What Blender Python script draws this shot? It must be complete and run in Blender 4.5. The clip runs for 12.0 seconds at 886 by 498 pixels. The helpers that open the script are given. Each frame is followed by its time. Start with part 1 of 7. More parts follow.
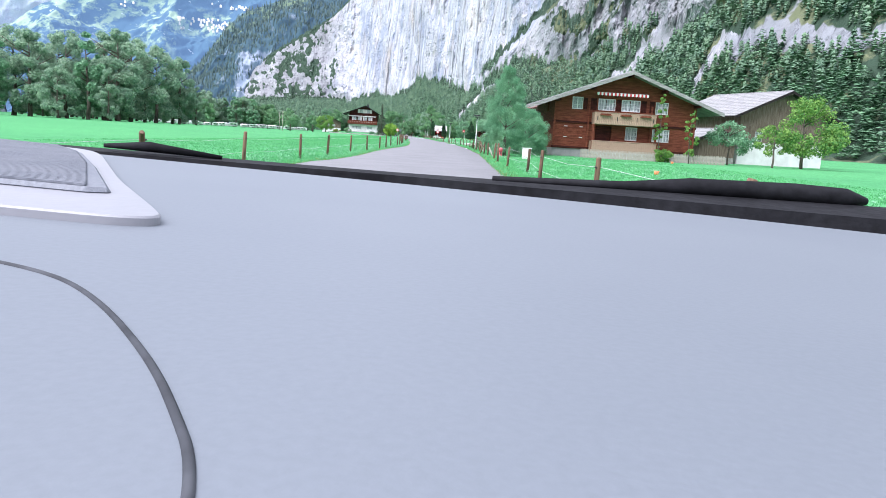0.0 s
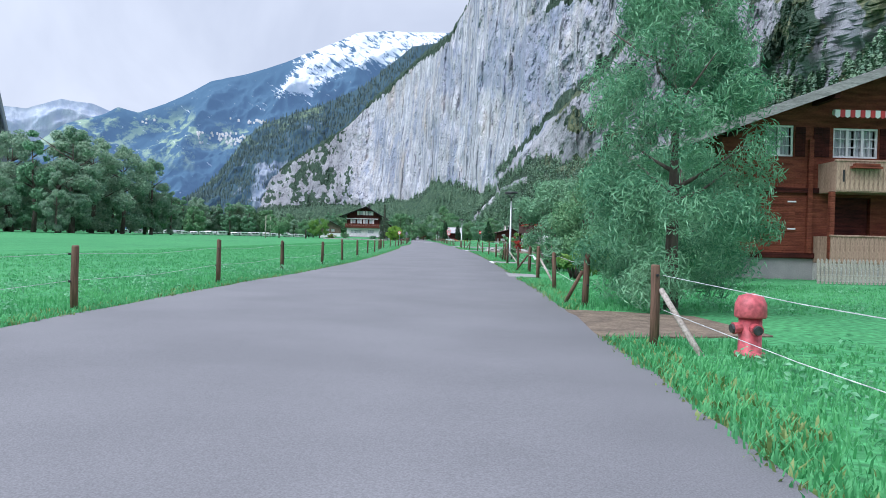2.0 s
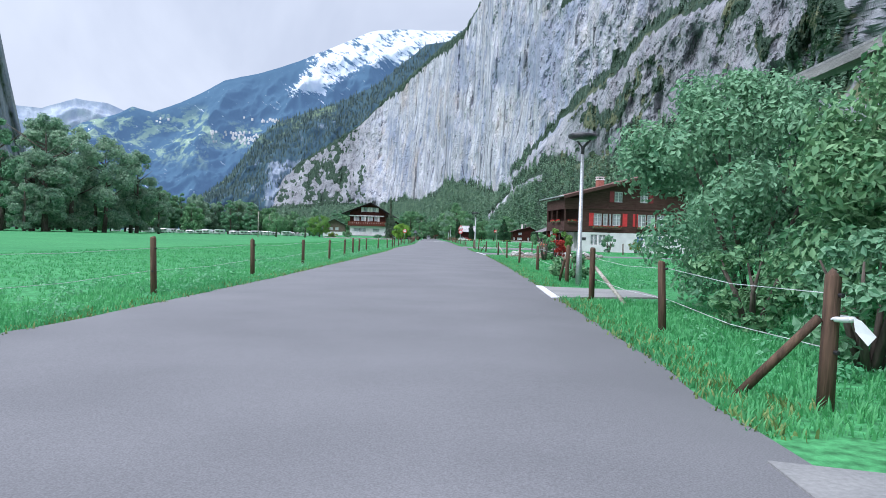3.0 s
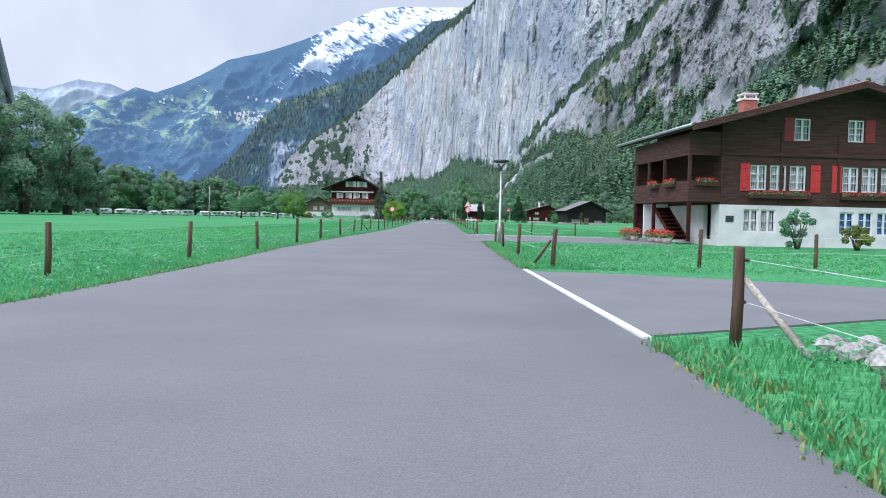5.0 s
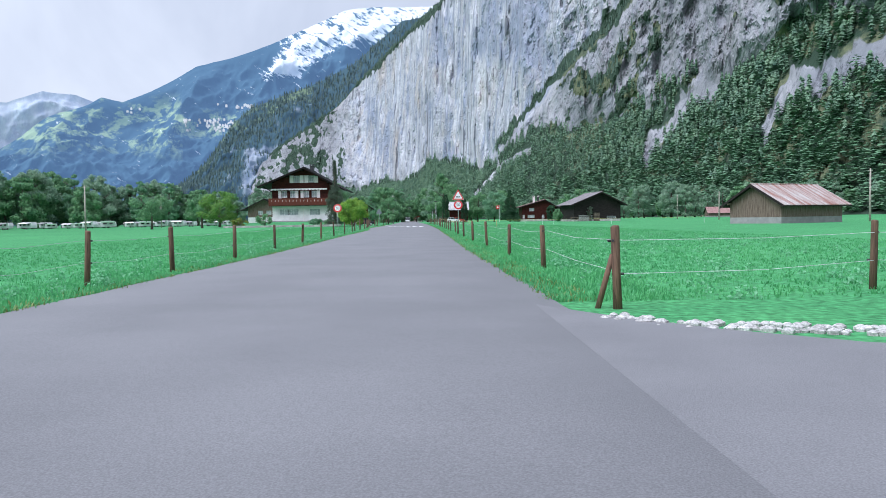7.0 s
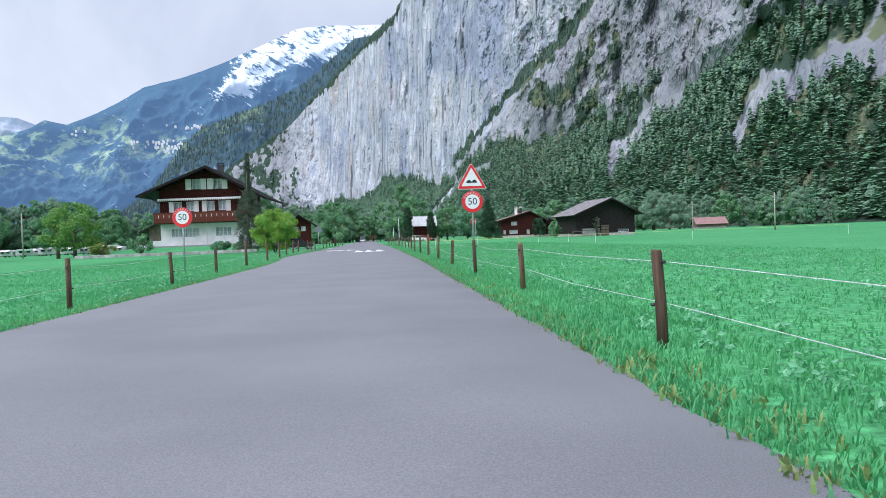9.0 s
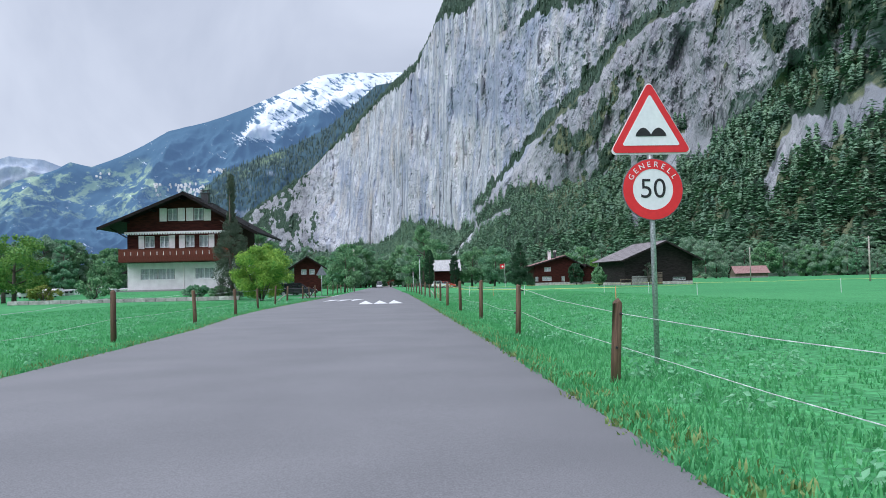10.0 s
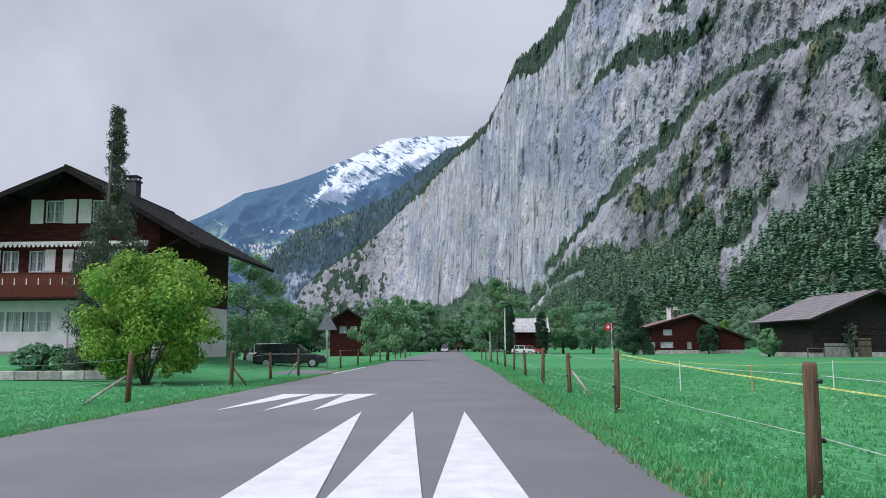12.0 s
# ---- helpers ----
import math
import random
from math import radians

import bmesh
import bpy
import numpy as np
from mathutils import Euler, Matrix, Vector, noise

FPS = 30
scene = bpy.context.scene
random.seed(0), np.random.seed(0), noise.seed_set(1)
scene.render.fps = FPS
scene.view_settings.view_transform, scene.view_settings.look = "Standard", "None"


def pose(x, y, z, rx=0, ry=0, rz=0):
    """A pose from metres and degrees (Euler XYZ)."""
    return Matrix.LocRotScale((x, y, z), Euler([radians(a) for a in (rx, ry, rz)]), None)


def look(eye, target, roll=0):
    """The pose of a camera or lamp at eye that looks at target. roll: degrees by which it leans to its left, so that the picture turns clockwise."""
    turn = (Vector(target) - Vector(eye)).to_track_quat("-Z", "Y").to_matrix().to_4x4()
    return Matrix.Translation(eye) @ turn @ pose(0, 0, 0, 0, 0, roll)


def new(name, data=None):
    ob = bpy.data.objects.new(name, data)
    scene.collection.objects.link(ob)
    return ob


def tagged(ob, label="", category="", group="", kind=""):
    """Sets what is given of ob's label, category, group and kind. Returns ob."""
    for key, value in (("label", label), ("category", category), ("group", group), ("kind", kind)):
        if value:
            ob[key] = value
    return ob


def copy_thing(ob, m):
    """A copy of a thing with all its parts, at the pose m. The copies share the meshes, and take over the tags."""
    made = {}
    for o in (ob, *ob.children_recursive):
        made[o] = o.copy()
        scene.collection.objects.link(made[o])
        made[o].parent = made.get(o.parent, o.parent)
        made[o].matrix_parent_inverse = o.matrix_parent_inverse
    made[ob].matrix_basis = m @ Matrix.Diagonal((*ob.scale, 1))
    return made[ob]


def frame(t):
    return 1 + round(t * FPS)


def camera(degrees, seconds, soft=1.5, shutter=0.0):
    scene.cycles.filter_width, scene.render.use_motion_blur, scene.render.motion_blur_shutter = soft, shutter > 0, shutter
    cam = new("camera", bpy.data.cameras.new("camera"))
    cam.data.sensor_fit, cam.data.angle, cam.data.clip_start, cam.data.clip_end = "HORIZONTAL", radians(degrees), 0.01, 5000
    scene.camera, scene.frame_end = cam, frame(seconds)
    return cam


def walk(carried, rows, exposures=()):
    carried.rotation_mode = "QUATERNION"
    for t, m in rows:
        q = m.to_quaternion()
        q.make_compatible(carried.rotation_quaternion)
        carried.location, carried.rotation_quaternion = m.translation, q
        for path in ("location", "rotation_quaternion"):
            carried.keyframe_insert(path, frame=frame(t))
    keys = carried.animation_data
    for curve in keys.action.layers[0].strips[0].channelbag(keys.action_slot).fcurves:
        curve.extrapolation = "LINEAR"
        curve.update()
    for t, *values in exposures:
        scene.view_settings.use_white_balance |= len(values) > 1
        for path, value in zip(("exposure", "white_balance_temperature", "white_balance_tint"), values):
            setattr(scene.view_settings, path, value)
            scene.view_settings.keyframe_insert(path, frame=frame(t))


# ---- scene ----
cam = camera(58.8, 12.0, soft=0.9)
PATH = [
    (0, (-1.166, -4.718, 1.154), (-1.092, -2.739, 0.871), 3.3),
    (0.5, (-0.619, 6.303, 1.137), (-0.567, 8.296, 0.976), 2.7),
    (1, (0.014, 17.492, 1.158), (0.064, 19.489, 1.071), 2.1),
    (1.5, (0.597, 28.547, 1.188), (0.638, 30.547, 1.141), 1.6),
    (2, (1.06, 40.232, 1.121), (1.078, 42.232, 1.095), 1.5),
    (2.5, (1.483, 51.484, 1.111), (1.478, 53.484, 1.094), 1.5),
    (3, (1.809, 62.529, 1.089), (1.792, 64.529, 1.06), 1.5),
    (5, (2.433, 106.179, 1.093), (2.398, 108.178, 1.014), 1.2),
    (5.5, (2.24, 117.716, 1.07), (2.208, 119.715, 1.007), 1.0),
    (6, (2.054, 129.268, 1.105), (2.024, 131.267, 1.055), 0.8),
    (6.5, (1.957, 140.58, 1.106), (1.949, 142.579, 1.033), -0.0),
    (7, (1.776, 151.726, 1.051), (1.795, 153.725, 0.975), -0.9),
    (9, (0.867, 195.981, 1.091), (0.995, 197.976, 1.058), -2.2),
    (9.5, (0.796, 205.984, 1.096), (0.917, 207.98, 1.104), -1.9),
    (10, (0.699, 215.508, 1.18), (0.784, 217.505, 1.265), -1.4),
    (10.5, (0.557, 225.204, 1.223), (0.6, 227.197, 1.378), -0.9),
    (11, (0.42, 235.01, 1.255), (0.41, 236.999, 1.468), -0.3),
    (11.5, (0.216, 245.244, 1.251), (0.157, 247.229, 1.49), 0.0),
    (12, (-0.212, 255.333, 1.256), (-0.299, 257.316, 1.504), -0.3),
]
walk(cam, [(t, look(eye, target, roll)) for t, eye, target, roll in PATH], [(0.0, 1.02, 5900, 16), (0.5, 0.42, 5800, 17), (1.5, 0.3, 5650, 13), (7.0, 0.3, 5650, 12), (9.5, 0.3, 5650, 12), (10.0, 0.08, 5700, 12), (10.5, -0.13, 5800, 13), (12.0, -0.12, 5900, 14)])

# ---- light ----
world = bpy.data.worlds.new("overcast_sky")
scene.world = world
world.use_nodes = True
_nt = world.node_tree
_bg = _nt.nodes["Background"]
_sky = _nt.nodes.new("ShaderNodeTexSky")
_sky.sky_type = "NISHITA"
_sky.sun_disc = False
_sky.sun_elevation, _sky.sun_rotation = radians(53), radians(236)
_sky.dust_density, _sky.air_density = 3.0, 1.0
_dim = _nt.nodes.new("ShaderNodeMix")
_dim.data_type, _dim.blend_type = "RGBA", "MULTIPLY"
_dim.inputs[0].default_value = 1.0
_dim.inputs[7].default_value = (0.10, 0.10, 0.10, 1)
_nt.links.new(_sky.outputs[0], _dim.inputs[6])
_cn = _nt.nodes.new("ShaderNodeTexNoise")
_cn.inputs["Scale"].default_value = 3.2
_cn.inputs["Detail"].default_value = 5.0
_cn.inputs["Roughness"].default_value = 0.55
_cn.inputs["Distortion"].default_value = 0.6
_cr = _nt.nodes.new("ShaderNodeValToRGB")
_cr.color_ramp.elements[0].position, _cr.color_ramp.elements[0].color = 0.34, (0.55, 0.565, 0.605, 1)
_cr.color_ramp.elements[1].position, _cr.color_ramp.elements[1].color = 0.66, (0.74, 0.745, 0.765, 1)
_nt.links.new(_cn.outputs[0], _cr.inputs[0])
_cm = _nt.nodes.new("ShaderNodeMix")
_cm.data_type = "RGBA"
_cm.inputs[0].default_value = 0.92
_nt.links.new(_dim.outputs[2], _cm.inputs[6])
_nt.links.new(_cr.outputs[0], _cm.inputs[7])
_nt.links.new(_cm.outputs[2], _bg.inputs[0])
_bg.inputs[1].default_value = 1.0

sun = new("sun", bpy.data.lights.new("sun", "SUN"))
sun.data.energy, sun.data.angle, sun.data.color = 3.2, radians(60), (1.0, 0.97, 0.93)
sun.matrix_world = look((0, 0, 100), (62, 42, 0))

# ---- tools ----
R = random.Random(7)


class MB:
    """Collects vertices and faces of one mesh."""

    def __init__(self):
        self.v, self.f = [], []

    def add(self, vs, fs):
        n = len(self.v)
        self.v.extend([tuple(p) for p in vs])
        self.f.extend([tuple(i + n for i in q) for q in fs])
        return self

    def box(self, x0, y0, z0, x1, y1, z1, m=None):
        vs = [Vector((x, y, z)) for z in (z0, z1) for y in (y0, y1) for x in (x0, x1)]
        if m is not None:
            vs = [m @ p for p in vs]
        return self.add(vs, [(0, 2, 3, 1), (4, 5, 7, 6), (0, 1, 5, 4), (2, 6, 7, 3), (0, 4, 6, 2), (1, 3, 7, 5)])

    def beam(self, a, b, w, h):
        """A square bar from a to b."""
        a, b = Vector(a), Vector(b)
        q = (b - a).to_track_quat("Y", "Z").to_matrix().to_4x4()
        return self.box(-w / 2, 0, -h / 2, w / 2, (b - a).length, h / 2, Matrix.Translation(a) @ q)

    def tube(self, pts, radii, seg=8, caps=True):
        """A round bar along points, with a radius at each."""
        rings = []
        pts = [Vector(p) for p in pts]
        for i, p in enumerate(pts):
            d = (pts[min(i + 1, len(pts) - 1)] - pts[max(i - 1, 0)]).normalized()
            side = d.cross(Vector((0.31, 0.9, 0.3))).normalized()
            up = d.cross(side)
            rings.append([p + radii[i] * (math.cos(k * math.tau / seg) * side + math.sin(k * math.tau / seg) * up) for k in range(seg)])
        fs = [(i * seg + k, i * seg + (k + 1) % seg, (i + 1) * seg + (k + 1) % seg, (i + 1) * seg + k) for i in range(len(pts) - 1) for k in range(seg)]
        if caps:
            fs += [tuple(range(seg))[::-1], tuple(range((len(pts) - 1) * seg, len(pts) * seg))]
        return self.add([p for r in rings for p in r], fs)

    def prism(self, poly, axis, a, b):
        """A flat outline (list of 2D points) drawn out along x, y or z from a to b."""
        put = {"x": lambda p, c: (c, p[0], p[1]), "y": lambda p, c: (p[0], c, p[1]), "z": lambda p, c: (p[0], p[1], c)}[axis]
        n = len(poly)
        fs = [tuple(range(n)), tuple(range(2 * n - 1, n - 1, -1))] + [(i, i + n, (i + 1) % n + n, (i + 1) % n) for i in range(n)]
        return self.add([put(p, a) for p in poly] + [put(p, b) for p in poly], fs)

    def mesh(self, name, smooth=False):
        me = bpy.data.meshes.new(name)
        me.from_pydata(self.v, [], self.f)
        me.update()
        b = bmesh.new()
        b.from_mesh(me)
        bmesh.ops.recalc_face_normals(b, faces=b.faces)
        b.to_mesh(me)
        b.free()
        if smooth:
            me.polygons.foreach_set("use_smooth", [True] * len(me.polygons))
        return me


def part(name, mb, material, parent=None, label="", smooth=False, bevel=0.0, m=None):
    """Links a mesh as one object under a thing or part."""
    me = mb if isinstance(mb, bpy.types.Mesh) else mb.mesh(name, smooth)
    if bevel:
        b = bmesh.new()
        b.from_mesh(me)
        bmesh.ops.bevel(b, geom=b.edges[:], offset=bevel, segments=1, affect="EDGES", clamp_overlap=True)
        b.to_mesh(me)
        b.free()
    me.materials.clear()
    me.materials.append(material)
    ob = new(name, me)
    if parent is not None:
        ob.parent = parent
    if m is not None:
        ob.matrix_basis = m
    return tagged(ob, label)


def thing(name, m, label, category, group=""):
    ob = new(name)
    ob.empty_display_size = 0.2
    ob.matrix_basis = m
    return tagged(ob, label, category, group)


# ---- materials ----
def surf(name, c1, c2, scale=4.0, rough=0.75, bump=0.25, fine=45.0, stretch=(1, 1, 1), metal=0.0, rand=0.0, spec=0.5, dist=0.02, fmix=0.35, coat=0.0):
    """A surface of two colours mixed by coarse noise, with fine grain and relief."""
    m = bpy.data.materials.new(name)
    m.use_nodes = True
    nt = m.node_tree
    p = nt.nodes["Principled BSDF"]
    tc = nt.nodes.new("ShaderNodeTexCoord")
    mp = nt.nodes.new("ShaderNodeMapping")
    mp.inputs["Scale"].default_value = stretch
    nt.links.new(tc.outputs["Object"], mp.inputs[0])
    n1 = nt.nodes.new("ShaderNodeTexNoise")
    n1.inputs["Scale"].default_value, n1.inputs["Detail"].default_value = scale, 4
    n2 = nt.nodes.new("ShaderNodeTexNoise")
    n2.inputs["Scale"].default_value, n2.inputs["Detail"].default_value = fine, 3
    for n in (n1, n2):
        nt.links.new(mp.outputs[0], n.inputs["Vector"])
    cr = nt.nodes.new("ShaderNodeValToRGB")
    cr.color_ramp.elements[0].position, cr.color_ramp.elements[0].color = 0.35, (*c1, 1)
    cr.color_ramp.elements[1].position, cr.color_ramp.elements[1].color = 0.65, (*c2, 1)
    nt.links.new(n1.outputs[0], cr.inputs[0])
    gr = nt.nodes.new("ShaderNodeMapRange")
    gr.inputs[1].default_value, gr.inputs[2].default_value = 0.3, 0.7
    gr.inputs[3].default_value, gr.inputs[4].default_value = 1 - fmix, 1 + fmix
    nt.links.new(n2.outputs[0], gr.inputs[0])
    hs = nt.nodes.new("ShaderNodeHueSaturation")
    nt.links.new(cr.outputs[0], hs.inputs["Color"])
    last = gr.outputs[0]
    if rand:
        oi = nt.nodes.new("ShaderNodeObjectInfo")
        rr = nt.nodes.new("ShaderNodeMapRange")
        rr.inputs[3].default_value, rr.inputs[4].default_value = 1 - rand, 1 + rand
        nt.links.new(oi.outputs["Random"], rr.inputs[0])
        mu = nt.nodes.new("ShaderNodeMath")
        mu.operation = "MULTIPLY"
        nt.links.new(last, mu.inputs[0])
        nt.links.new(rr.outputs[0], mu.inputs[1])
        last = mu.outputs[0]
    nt.links.new(last, hs.inputs["Value"])
    nt.links.new(hs.outputs[0], p.inputs["Base Color"])
    p.inputs["Roughness"].default_value, p.inputs["Metallic"].default_value = rough, metal
    p.inputs["Specular IOR Level"].default_value = spec
    p.inputs["Coat Weight"].default_value = coat
    if bump:
        bp = nt.nodes.new("ShaderNodeBump")
        bp.inputs["Strength"].default_value, bp.inputs["Distance"].default_value = bump, dist
        nt.links.new(n2.outputs[0], bp.inputs["Height"])
        nt.links.new(bp.outputs[0], p.inputs["Normal"])
    return m


def boards(name, c1, c2, pitch=0.16, axis=2, rough=0.7, groove=0.5):
    """Wooden cladding: boards with dark joints and long grain."""
    m = surf(name, c1, c2, 1.3, rough, 0.0, 14, (1, 1, 6) if axis == 2 else (6, 6, 0.7), fmix=0.4, spec=0.15)
    nt = m.node_tree
    p = nt.nodes["Principled BSDF"]
    tc = [n for n in nt.nodes if n.type == "TEX_COORD"][0]
    sx = nt.nodes.new("ShaderNodeSeparateXYZ")
    nt.links.new(tc.outputs["Object"], sx.inputs[0])
    mo = nt.nodes.new("ShaderNodeMath")
    mo.operation = "PINGPONG"
    mo.inputs[1].default_value = pitch / 2
    nt.links.new(sx.outputs[axis], mo.inputs[0])
    mr = nt.nodes.new("ShaderNodeMapRange")
    mr.inputs[1].default_value, mr.inputs[2].default_value = 0.0, pitch * 0.12
    mr.inputs[3].default_value, mr.inputs[4].default_value = 0.0, 1.0
    nt.links.new(mo.outputs[0], mr.inputs[0])
    bp = nt.nodes.new("ShaderNodeBump")
    bp.inputs["Strength"].default_value, bp.inputs["Distance"].default_value = groove, 0.02
    nt.links.new(mr.outputs[0], bp.inputs["Height"])
    nt.links.new(bp.outputs[0], p.inputs["Normal"])
    return m


def leafmat(name, c1, c2, scale=0.6, trans=0.25, vary=0.45):
    """Leaves: coarse drifts of two greens, each leaf a little different, with some light through."""
    m = bpy.data.materials.new(name)
    m.use_nodes = True
    nt = m.node_tree
    p = nt.nodes["Principled BSDF"]
    out = nt.nodes["Material Output"]
    tc = nt.nodes.new("ShaderNodeTexCoord")
    n1 = nt.nodes.new("ShaderNodeTexNoise")
    n1.inputs["Scale"].default_value, n1.inputs["Detail"].default_value = scale, 3
    nt.links.new(tc.outputs["Object"], n1.inputs["Vector"])
    geo = nt.nodes.new("ShaderNodeNewGeometry")
    ad = nt.nodes.new("ShaderNodeMath")
    ad.operation = "MULTIPLY_ADD"
    ad.inputs[1].default_value, ad.inputs[2].default_value = vary, -vary / 2
    nt.links.new(geo.outputs["Random Per Island"], ad.inputs[0])
    a2 = nt.nodes.new("ShaderNodeMath")
    nt.links.new(ad.outputs[0], a2.inputs[0])
    nt.links.new(n1.outputs[0], a2.inputs[1])
    cr = nt.nodes.new("ShaderNodeValToRGB")
    cr.color_ramp.elements[0].position, cr.color_ramp.elements[0].color = 0.25, (*c1, 1)
    cr.color_ramp.elements[1].position, cr.color_ramp.elements[1].color = 0.75, (*c2, 1)
    nt.links.new(a2.outputs[0], cr.inputs[0])
    nt.links.new(cr.outputs[0], p.inputs["Base Color"])
    p.inputs["Roughness"].default_value = 0.6
    p.inputs["Specular IOR Level"].default_value = 0.3
    if trans:
        tr = nt.nodes.new("ShaderNodeBsdfTranslucent")
        nt.links.new(cr.outputs[0], tr.inputs[0])
        mx = nt.nodes.new("ShaderNodeMixShader")
        mx.inputs[0].default_value = trans
        nt.links.new(p.outputs[0], mx.inputs[1])
        nt.links.new(tr.outputs[0], mx.inputs[2])
        nt.links.new(mx.outputs[0], out.inputs[0])
    return m


M_GRASS = leafmat("grass_blades", (0.092, 0.345, 0.135), (0.165, 0.50, 0.20), 0.25, 0.4)
M_WEED = leafmat("weed_leaves", (0.11, 0.36, 0.17), (0.27, 0.56, 0.33), 1.5, 0.35)
M_STRAW = leafmat("dry_grass", (0.14, 0.24, 0.07), (0.26, 0.32, 0.12), 0.8, 0.2)
M_ASPHALT = surf("asphalt", (0.172, 0.171, 0.182), (0.202, 0.200, 0.212), 0.5, 0.85, 0.5, 90, dist=0.006, fmix=0.22)
M_PATCH = surf("side_asphalt", (0.180, 0.178, 0.190), (0.206, 0.204, 0.216), 0.8, 0.9, 0.5, 90, dist=0.006, fmix=0.22)
M_WHITE = surf("road_paint", (0.68, 0.68, 0.70), (0.80, 0.80, 0.80), 3, 0.6, 0.3, 60, dist=0.003, fmix=0.1)
M_CONC = surf("concrete", (0.25, 0.25, 0.25), (0.32, 0.315, 0.31), 1.5, 0.9, 0.3, 30, fmix=0.14)
M_STONE = surf("field_stone", (0.30, 0.29, 0.27), (0.48, 0.47, 0.45), 2.5, 0.9, 0.6, 25, rand=0.25)
M_GRAVEL = surf("gravel", (0.30, 0.29, 0.28), (0.48, 0.47, 0.46), 6, 0.9, 0.6, 40, rand=0.2)
M_POST = surf("larch_post", (0.092, 0.052, 0.034), (0.175, 0.105, 0.066), 3, 0.85, 0.6, 18, (3, 3, 0.25), rand=0.3)
M_POSTTOP = surf("weathered_wood", (0.30, 0.26, 0.22), (0.46, 0.42, 0.37), 4, 0.85, 0.4, 30)
M_WIRE = surf("fence_wire", (0.62, 0.64, 0.66), (0.75, 0.76, 0.76), 5, 0.5, 0, 10)
M_STEEL = surf("galvanised_steel", (0.38, 0.40, 0.41), (0.50, 0.52, 0.53), 3, 0.45, 0.1, 40, metal=0.7)
M_DARKMETAL = surf("dark_metal", (0.04, 0.042, 0.045), (0.07, 0.07, 0.075), 5, 0.4, 0.05, 30, metal=0.3)
M_BLACK = surf("black_paint", (0.012, 0.012, 0.014), (0.02, 0.02, 0.022), 4, 0.5, 0, 20)
M_RED = surf("red_sign_film", (0.68, 0.02, 0.025), (0.74, 0.03, 0.035), 3, 0.4, 0, 20, fmix=0.05)
M_SIGNWHITE = surf("white_sign_film", (0.78, 0.78, 0.80), (0.84, 0.84, 0.85), 3, 0.4, 0, 20, fmix=0.04)
M_SIGNBACK = surf("sign_back_aluminium", (0.17, 0.19, 0.21), (0.24, 0.26, 0.28), 4, 0.5, 0.05, 20, metal=0.4)
M_BARK = surf("bark", (0.07, 0.055, 0.045), (0.16, 0.13, 0.11), 3, 0.9, 0.8, 18, (1, 1, 0.3))
M_OAK = leafmat("broad_leaves", (0.095, 0.24, 0.115), (0.28, 0.47, 0.24), 0.35)
M_LIGHTLEAF = leafmat("light_leaves", (0.075, 0.22, 0.05), (0.26, 0.42, 0.10), 0.6)
M_BUSH = leafmat("yellow_green_leaves", (0.072, 0.252, 0.036), (0.432, 0.600, 0.108), 0.7)
M_AUTUMN = leafmat("turning_leaves", (0.10, 0.20, 0.035), (0.30, 0.32, 0.07), 0.6)
M_OLIVE = leafmat("grey_green_leaves", (0.115, 0.27, 0.155), (0.28, 0.48, 0.29), 0.6)
M_PINE = leafmat("pine_needles", (0.095, 0.27, 0.15), (0.27, 0.50, 0.30), 0.7, 0.15)
M_CONIFER = leafmat("dark_needles", (0.018, 0.060, 0.030), (0.05, 0.12, 0.055), 0.8, 0.1)
M_CYPRESS = leafmat("cypress_scales", (0.06, 0.095, 0.065), (0.16, 0.20, 0.14), 0.8, 0.1)
M_REDLEAF = leafmat("red_leaves", (0.25, 0.02, 0.02), (0.50, 0.06, 0.04), 1.0)
M_FLOWER = leafmat("red_flowers", (0.65, 0.015, 0.02), (0.85, 0.08, 0.06), 3.0)
M_WFLOWER = leafmat("white_flowers", (0.65, 0.66, 0.60), (0.85, 0.85, 0.80), 3.0)
# paler and greyer than near leaves, so distant trees carry air haze in colour
M_FARTREE = leafmat("hazed_riverside_leaves", (0.19, 0.33, 0.235), (0.44, 0.58, 0.42), 0.3, 0.5)
# slope and ridge woods: greens lifted and blued to stand in for haze
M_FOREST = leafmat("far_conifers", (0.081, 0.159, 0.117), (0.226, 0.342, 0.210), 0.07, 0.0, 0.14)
M_RIDGEWOOD = leafmat("hazed_ridge_conifers", (0.050, 0.088, 0.094), (0.100, 0.152, 0.142), 0.03, 0.0, 0.2)
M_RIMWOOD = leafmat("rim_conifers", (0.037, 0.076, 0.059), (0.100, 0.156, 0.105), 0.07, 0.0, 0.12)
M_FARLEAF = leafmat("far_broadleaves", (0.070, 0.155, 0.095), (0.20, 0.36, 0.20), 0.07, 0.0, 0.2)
M_LOG = boards("red_brown_logs", (0.105, 0.030, 0.018), (0.20, 0.062, 0.035), 0.17)
M_LOG_DARK = boards("dark_red_boards", (0.026, 0.007, 0.006), (0.070, 0.017, 0.012), 0.16)
M_BROWN = boards("brown_boards", (0.062, 0.032, 0.027), (0.096, 0.052, 0.044), 0.14)
M_BARN = boards("black_weathered_boards", (0.016, 0.012, 0.013), (0.040, 0.032, 0.031), 0.2)
M_BARN2 = boards("grey_brown_boards", (0.12, 0.085, 0.065), (0.22, 0.17, 0.14), 0.2, axis=0)
# near-black puts the deep shade under the left chalet's eaves into the colour
M_SOFFIT = boards("shaded_eave_boards", (0.008, 0.006, 0.006), (0.018, 0.013, 0.013), 0.2)
M_BALC = boards("pale_balcony_boards", (0.28, 0.19, 0.135), (0.42, 0.30, 0.22), 0.14, axis=0)
